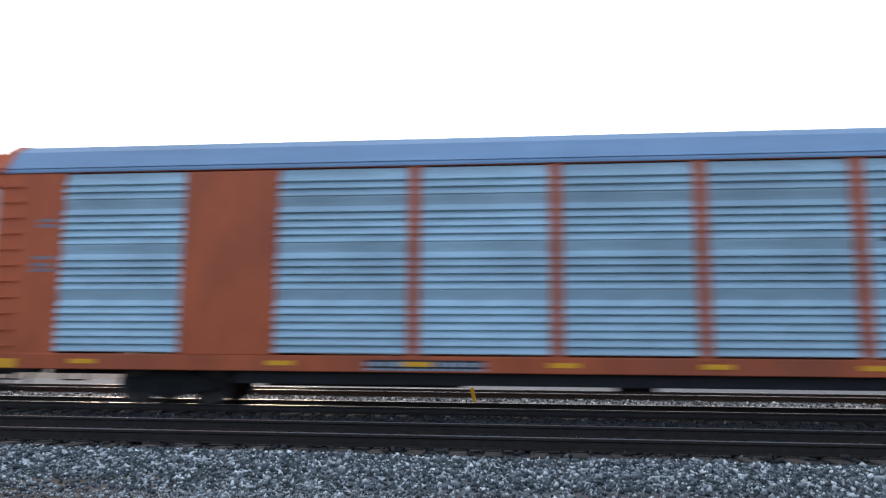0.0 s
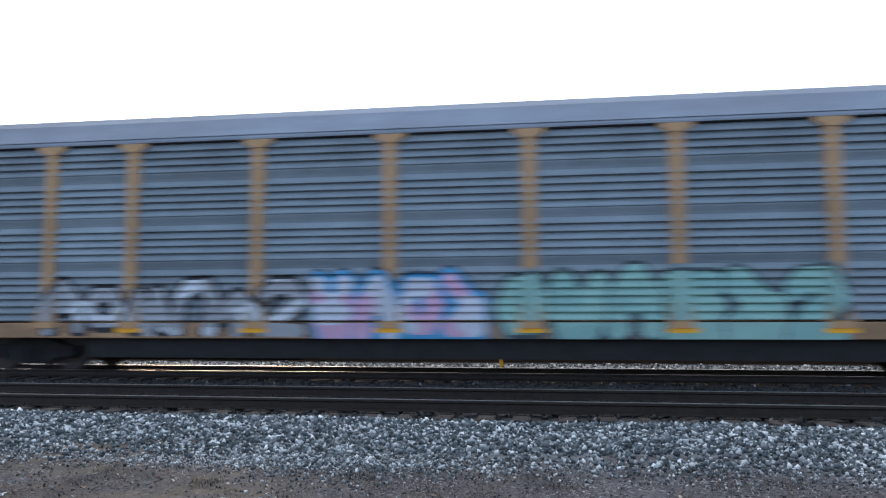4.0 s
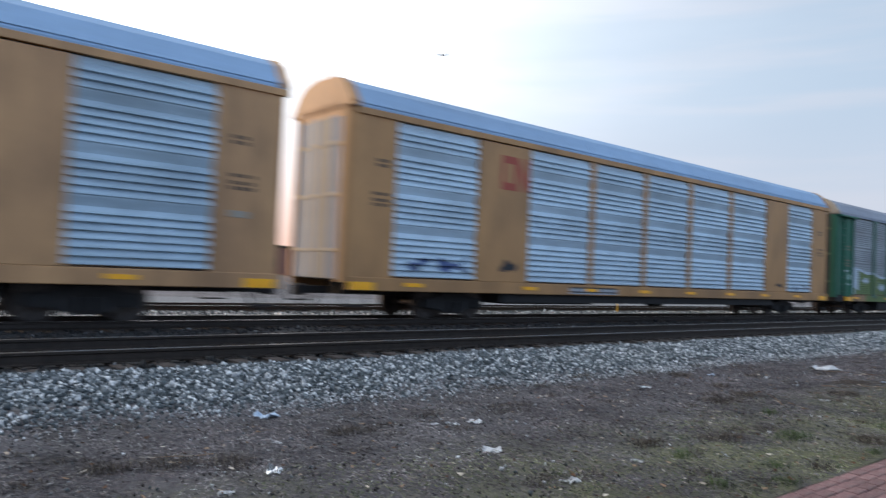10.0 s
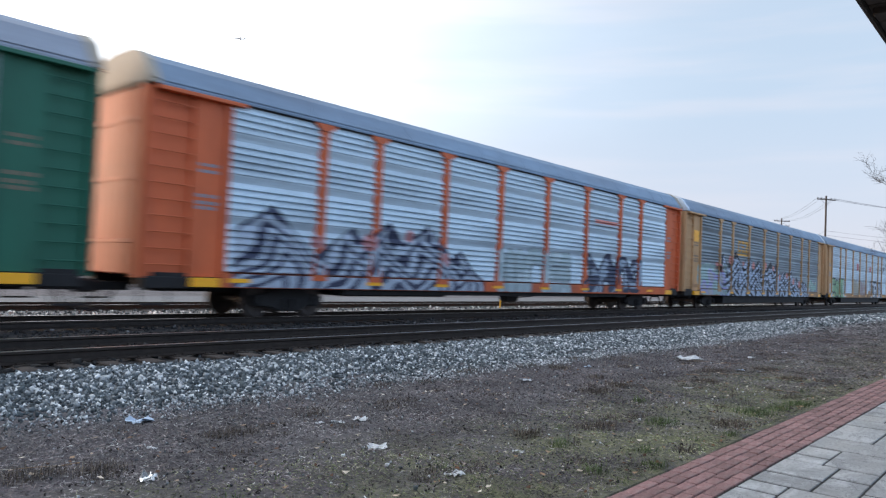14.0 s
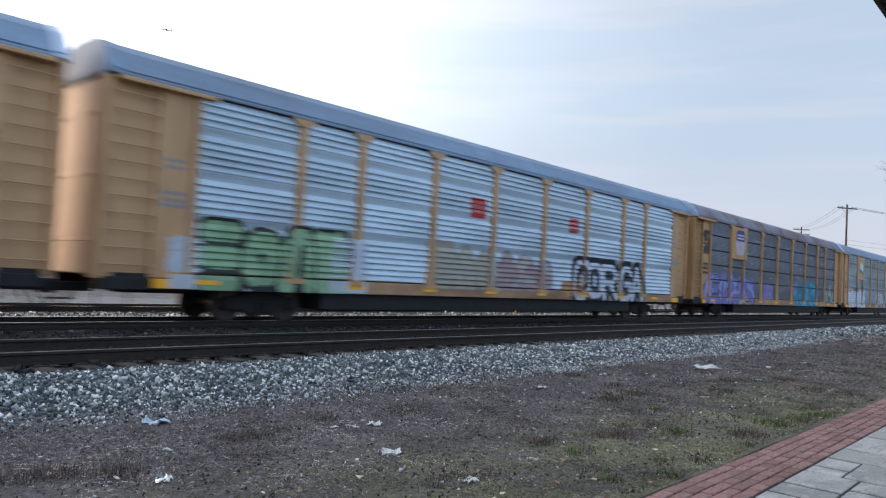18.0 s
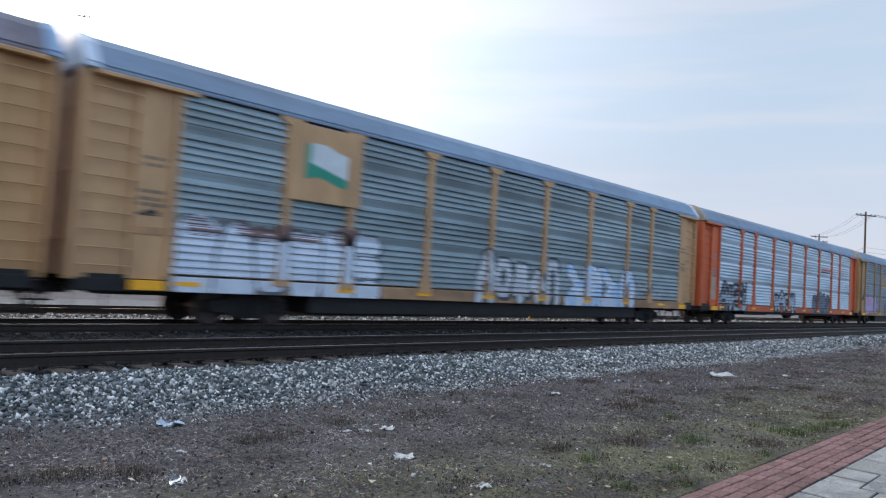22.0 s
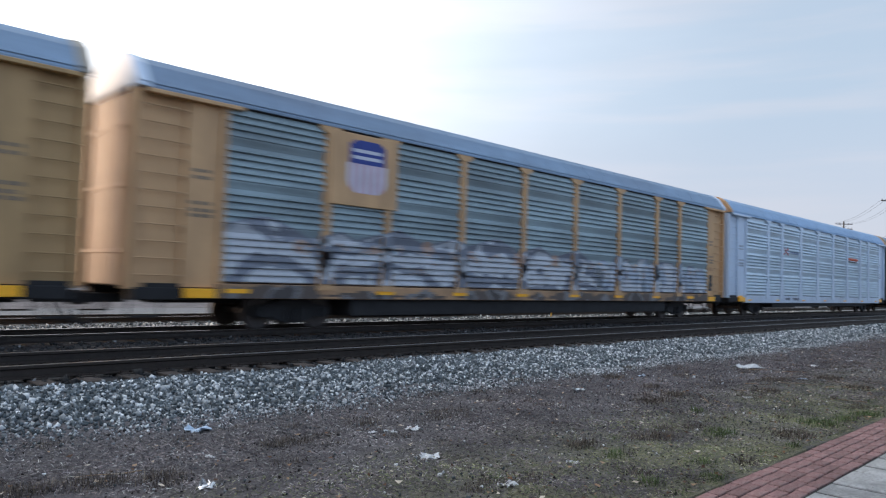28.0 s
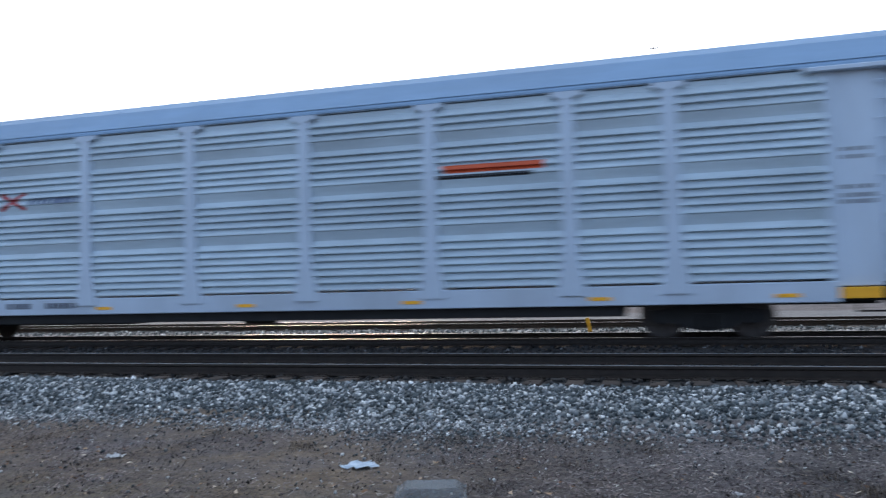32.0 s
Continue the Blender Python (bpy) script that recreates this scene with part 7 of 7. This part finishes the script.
# ---- paving with its brick border ----
def build_paving():
    rnd = random.Random(5)
    pav = Geo()
    pav.box(-30, 70, -12, 1.86, -0.3, -0.010)
    base = put("pavement", pav.mesh("pavement", "mortar"))
    tagged(base, "grey stamped flagstone paving with dark joints", "pavement", kind="structure")
    sizes, far = {}, Geo()

    def flagstone(x, y, w, d):
        """One stone with its corner at (x, y), w along the edge of the paving and d across it."""
        lift = rnd.uniform(-0.004, 0.002)
        if 2.0 < x < 13.5 and y > 0.2 and len(base.children) < 300:
            key = (round(w, 2), round(d, 2))
            if key not in sizes:
                g = Geo()
                g.box(-w / 2 + 0.022, w / 2 - 0.022, -d / 2 + 0.009, d / 2 - 0.009, -0.05, 0.0, 0, 0.005)
                sizes[key] = g.mesh("flagstone", "stone")
            put("flagstone", sizes[key], base, pose(x + w / 2, y - d / 2, lift, rnd.uniform(-0.2, 0.2), rnd.uniform(-0.2, 0.2), 0))
        else:
            far.box(x + 0.022, x + w - 0.022, y - d + 0.009, y - 0.009, -0.05, lift)

    y = 1.855
    while y > -3.4:
        x = -12 - rnd.uniform(0, 0.5)
        while x < 46:
            w = rnd.choice((0.48, 0.60, 0.75, 0.96))
            if w < 1.0 and rnd.random() < 0.3:
                flagstone(x, y, w, 0.74)
            else:
                top = rnd.choice((0.30, 0.44))
                for y0, d in ((y, top), (y - top, 0.74 - top)):
                    cut = rnd.choice((0.0, 0.4, 0.5, 0.6)) if w > 0.7 else 0.0
                    if cut:
                        flagstone(x, y0, w * cut, d)
                        flagstone(x + w * cut, y0, w * (1 - cut), d)
                    else:
                        flagstone(x, y0, w, d)
            x += w
        y -= 0.74
    tagged(put("far_flagstones", far.mesh("far_flagstones", "stone"), base), kind="stuff")
    bb = Geo()
    bb.box(-30, 14.78, 1.862, 2.385, -0.3, -0.013)
    border = put("brick_border", bb.mesh("brick_border", "mortar"))
    tagged(border, "red brick border of the paving", "paving border", kind="structure")
    g = Geo()
    g.box(-0.099, 0.099, -0.049, 0.049, -0.06, 0.0, 0, 0.007)
    brick = g.mesh("brick", "brick")
    rest = Geo()
    for r in range(5):
        y = 1.917 + r * 0.104
        for i in range(132):
            x = -12.3 + i * 0.205 + (0.1025 if r % 2 else 0)
            if 2.5 < x < 14.68:
                put("brick", brick, border, pose(x, y, rnd.uniform(-0.005, 0.004), rnd.uniform(-1.0, 1.0), rnd.uniform(-0.6, 0.6), rnd.uniform(-0.8, 0.8)))
            elif x < 14.68:
                rest.box(x - 0.099, x + 0.099, y - 0.049, y + 0.049, -0.06, rnd.uniform(-0.005, 0.004))
    tagged(put("further_bricks", rest.mesh("further_bricks", "brick"), border), kind="stuff")
    far = Geo()
    x = 14.8
    while x < 60:
        w = rnd.choice((0.60, 0.78, 0.96))
        far.box(x + 0.015, x + w - 0.015, 1.875, 2.24, -0.05, rnd.uniform(-0.004, 0.002))
        x += w
    tagged(put("edge_flagstones", far.mesh("edge_flagstones", "stone"), base), kind="stuff")
    g = Geo()
    g.box(14.8, 60, 1.862, 2.245, -0.3, -0.012)
    put("joint_bed", g.mesh("joint_bed", "mortar"), base)
    for i in range(15):
        g = Geo()
        g.box(0.006, 2.994, 0, 0.15, -0.25, 0.035, 0, 0.015)
        tagged(put("kerb_stone", shared(("kerb_stone",), lambda: g.mesh("kerb_stone", "kerb")), None, pose(14.8 + i * 3.0, 2.25, 0)), "grey weathered concrete kerb stone beside the dirt", "kerb", "kerb stones", "structure")


# ---- station canopy, of which only the eave shows ----
def build_canopy():
    root = new("canopy")
    tagged(root, "dark brown timber station canopy with boarded soffit", "canopy", kind="structure")
    put("deck", box_mesh(("canopy_deck",), (-12, 60, -3.6, 1.60, 4.56, 4.70, 0, 0.01), mat="soffit"), root)
    put("fascia", box_mesh(("canopy_fascia",), (-12, 60, 1.60, 1.64, 4.47, 4.74, 0, 0.008), mat="soffit"), root)
    g = Geo()
    g.box(-0.13, 0.13, -3.5, 1.59, -0.02, 0.02, 0, 0.006)
    board = g.mesh("soffit_board", "soffit")
    g = Geo()
    g.box(-0.05, 0.05, -3.5, 1.56, -0.09, -0.022, 0, 0.006)
    rafter = g.mesh("rafter", "soffit")
    for i in range(130):
        x = 4 + i * 0.29
        put("soffit_board", board, root, pose(x, 0, 4.535))
        if i % 4 == 0:
            put("rafter", rafter, root, pose(x, 0, 4.535))
    for x in (-8, 4, 16, 28, 40, 52):
        put("canopy_post", box_mesh(("canopy_post",), (-0.12, 0.12, -0.12, 0.12, -0.03, 4.56, 0, 0.02), mat="soffit"), root, pose(x, -3.2, 0))


# ---- far things: poles, wires, tree, buildings, markers ----
def build_pole(x, y, h, arms, label, r=0.17):
    root = new("utility_pole")
    root.location = (x, y, -0.05)
    tagged(root, label, "utility pole", "utility poles")
    g = Geo()
    g.tube((0, 0, -0.3), (0, 0, h), r, r * 0.65, n=10)
    put("pole", g.mesh("pole", "pole"), root)
    for z, turn in arms:
        g = Geo()
        g.box(-0.06, 0.06, -1.5, 1.5, -0.07, 0.07, 0, 0.01)
        for s in (-1, 1):
            g.tube((0.08, 0, -0.7), (0.08, s * 0.8, -0.02), 0.02, n=5)
        arm = put("crossarm", g.mesh("crossarm", "pole"), root, pose(0.12, 0, z, 0, 0, turn))
        g = Geo()
        g.tube((0, 0, 0.06), (0, 0, 0.14), 0.03, 0.03, n=6)
        g.tube((0, 0, 0.14), (0, 0, 0.24), 0.06, 0.045, n=8)
        ins = shared(("insulator",), lambda: g.mesh("insulator", "wire"))
        for s in (-1.4, -0.8, 0.8, 1.4):
            put("insulator", ins, arm, pose(0, s, 0))
    return root


def wire(a, b, sag, r=0.013):
    g = Geo()
    a, b = Vector(a), Vector(b)
    last = a
    for i in range(1, 17):
        u = i / 16
        p = a.lerp(b, u) - Vector((0, 0, 4 * sag * u * (1 - u)))
        g.tube(last, p, r, n=4, caps=False)
        last = p
    ob = put("overhead_wire", g.mesh("overhead_wire", "wire"))
    return tagged(ob, "thin black sagging overhead wire between utility poles", "wire", "overhead wires")


P1, P2 = (107.2, 24.5), (146.0, 41.0)
build_pole(*P1, 14.4, [(13.9, 55)], "tall weathered wooden utility pole with one crossarm")
build_pole(*P2, 15.0, [(14.5, 40), (13.6, 40)], "distant wooden utility pole with two crossarms")
build_pole(150, 2.0, 14.6, [(14.1, 80)], "wooden utility pole behind the bare tree")
for o in (-1.4, -0.8, 0.8, 1.4):
    c, s = math.cos(radians(55)), math.sin(radians(55))
    start = (P1[0] + 0.12 - s * o, P1[1] + c * o, 14.05)
    wire(start, (P2[0] - o * 0.8, P2[1] + o, 14.6), 0.7)
    wire(start, (150 - o * 0.5, 2.0 + o * 0.4, 14.2), 0.7)
for z in (9.0, 9.6):
    wire((P1[0], P1[1], z), (150, 2.0, z + 0.2), 0.5)
    wire((P1[0], P1[1], z), (P2[0], P2[1], z + 0.2), 0.5)


def build_tree(x, y, h, seed):
    root = new("bare_tree")
    root.location = (x, y, -0.02)
    tagged(root, "leafless grey tree with fine spreading twigs", "tree")
    rnd = random.Random(seed)
    trunk, crown = Geo(), Geo()

    def grow(g, p, d, ln, r, level):
        steps = 4
        for i in range(steps):
            d = (d + Vector((rnd.uniform(-1, 1), rnd.uniform(-1, 1), rnd.uniform(-0.5, 0.7))) * 0.16).normalized()
            q = p + d * ln / steps
            g.tube(p, q, r, r * 0.86, n=6 if level < 3 else 3, caps=False)
            p, r = q, r * 0.86
            if level < 5 and (i > 0 or level > 0):
                for _ in range(2 if level in (0, 3) else 1):
                    side = Vector((rnd.uniform(-1, 1), rnd.uniform(-1, 1), rnd.uniform(-0.25, 0.9))).normalized()
                    grow(crown, p, (d * 0.5 + side).normalized(), ln * rnd.uniform(0.5, 0.72), max(r * 0.58, 0.008), level + 1)

    grow(trunk, Vector((0, 0, -0.2)), Vector((0, 0, 1)), h * 0.5, 0.24, 0)
    put("trunk", trunk.mesh("trunk", "bark"), root)
    put("crown", crown.mesh("crown", "bark"), root)


build_tree(52, 5.6, 10.0, 3)


def build_marker(x, y, lean):
    root = new("track_marker")
    root.location = (x, y, ground_height(x, y) - 0.01)
    tagged(root, "leaning yellow plastic marker stake beside the track", "marker stake", "yellow marker stakes")
    g = Geo()
    g.box(-0.05, 0.05, -0.012, 0.012, 0, 0.42, 0, 0.005)
    put("blade", g.mesh("blade", "yellow_marker"), root, pose(0, 0, 0, 0, lean, 0))
    g = Geo()
    g.box(-0.035, 0.035, -0.02, 0.02, -0.02, 0.05, 0, 0.004)
    put("base", g.mesh("base", "black"), root)


build_marker(-1.25, 19.6, -12)
build_marker(27.6, 20.2, 3)


def build_far_building(x0, x1, y, h, label, mat, seed):
    root = new("far_building")
    root.location = ((x0 + x1) / 2, y, -0.05)
    tagged(root, label, "building", "low buildings behind the tracks")
    w = (x1 - x0) / 2
    g = Geo()
    g.box(-w, w, 0, 14, 0, h)
    put("wall", g.mesh("wall", mat), root)
    g = Geo()
    g.box(-w - 0.2, w + 0.2, -0.2, 14.2, h, h + 0.35, 0, 0.04)
    put("roof", g.mesh("roof", "black"), root)
    pane = box_mesh(("far_window",), (-0.7, 0.7, -0.06, 0.0, 0, 1.3), mat="wheel")
    n = int((x1 - x0) / 5)
    for i in range(n):
        put("window", pane, root, pose(-w + 2.5 + i * 5, 0, 1.2))


build_far_building(-95, -22, 72, 3.4, "long low red brick building behind the tracks", "brick_wall", 1)
build_far_building(-20, 30, 70, 3.6, "low red brick building with a flat dark roof", "brick_wall", 2)
build_far_building(1, 9, 66, 6.0, "small taller brick block with a dark roof", "brick_wall", 3)
build_far_building(40, 160, 95, 4.0, "distant low brick building behind the tracks", "brick_wall", 4)

# ---- aeroplane, far off ----
M["plane"] = material("grey_aircraft_skin", (0.14, 0.15, 0.17), 0.5, 0.2, 0.1, 1)
PLANE = new("aeroplane")
tagged(PLANE, "small distant grey aeroplane in the sky", "aeroplane")
pg = Geo()
pg.tube((-14, 0, 0), (12, 0, 0), 1.5, 1.5, n=10)
pg.tube((-18, 0, -0.3), (-14, 0, 0), 0.3, 1.5, n=10)
pg.tube((12, 0, 0), (20, 0, 0.8), 1.5, 0.3, n=10)
put("fuselage", pg.mesh("fuselage", "plane"), PLANE)
for s in (-1, 1):
    pg = Geo()
    pg.add([(-4, 0, -0.6), (3, 0, -0.6), (7, s * 16, 0.9), (5, s * 16, 0.9), (-4, 0, -0.2), (3, 0, -0.2), (7, s * 16, 1.1), (5, s * 16, 1.1)], [(0, 1, 2, 3), (4, 5, 6, 7), (0, 1, 5, 4), (1, 2, 6, 5), (2, 3, 7, 6), (3, 0, 4, 7)])
    put("wing", pg.mesh("wing", "plane"), PLANE)
pg = Geo()
pg.add([(14, -0.15, 0.8), (20, -0.15, 0.9), (21, -0.15, 6), (18.5, -0.15, 6), (14, 0.15, 0.8), (20, 0.15, 0.9), (21, 0.15, 6), (18.5, 0.15, 6)], [(0, 1, 2, 3), (4, 5, 6, 7), (0, 1, 5, 4), (1, 2, 6, 5), (2, 3, 7, 6), (3, 0, 4, 7)])
put("tail_fin", pg.mesh("tail_fin", "plane"), PLANE)

build_canopy()
build_paving()


def plane_pose(t):
    """It flies level to the left, in front of the bright sky."""
    az = radians(56.2 - 1.7 * t)
    r = 2600.0
    return pose(r * math.sin(az), r * math.cos(az), r * math.tan(radians(17.0)), 0, 0, -56.2 + 1.7 * t)


def motions():
    times = [i * 1.0 for i in range(33)]
    for k, car in CARS:
        walk(car, [(t, pose(train_place(t) + MIDDLE[k], TRAIN_Y, TRAIN_Z)) for t in times])
    walk(PLANE, [(t * 2.0, plane_pose(t * 2.0)) for t in range(17)])
    first = WHEELS[0]
    rows = []
    for i in range(32 * FPS + 1):
        t = i / FPS
        rows.append((t, pose(0, 0, 0, 0, math.degrees((train_place(t) - train_place(0)) / 0.42), 0)))
    walk(first, rows)
    for w in WHEELS[1:]:
        w.rotation_mode = "QUATERNION"
        w.animation_data_create()
        w.animation_data.action = first.animation_data.action
        w.animation_data.action_slot = first.animation_data.action_slot


motions()
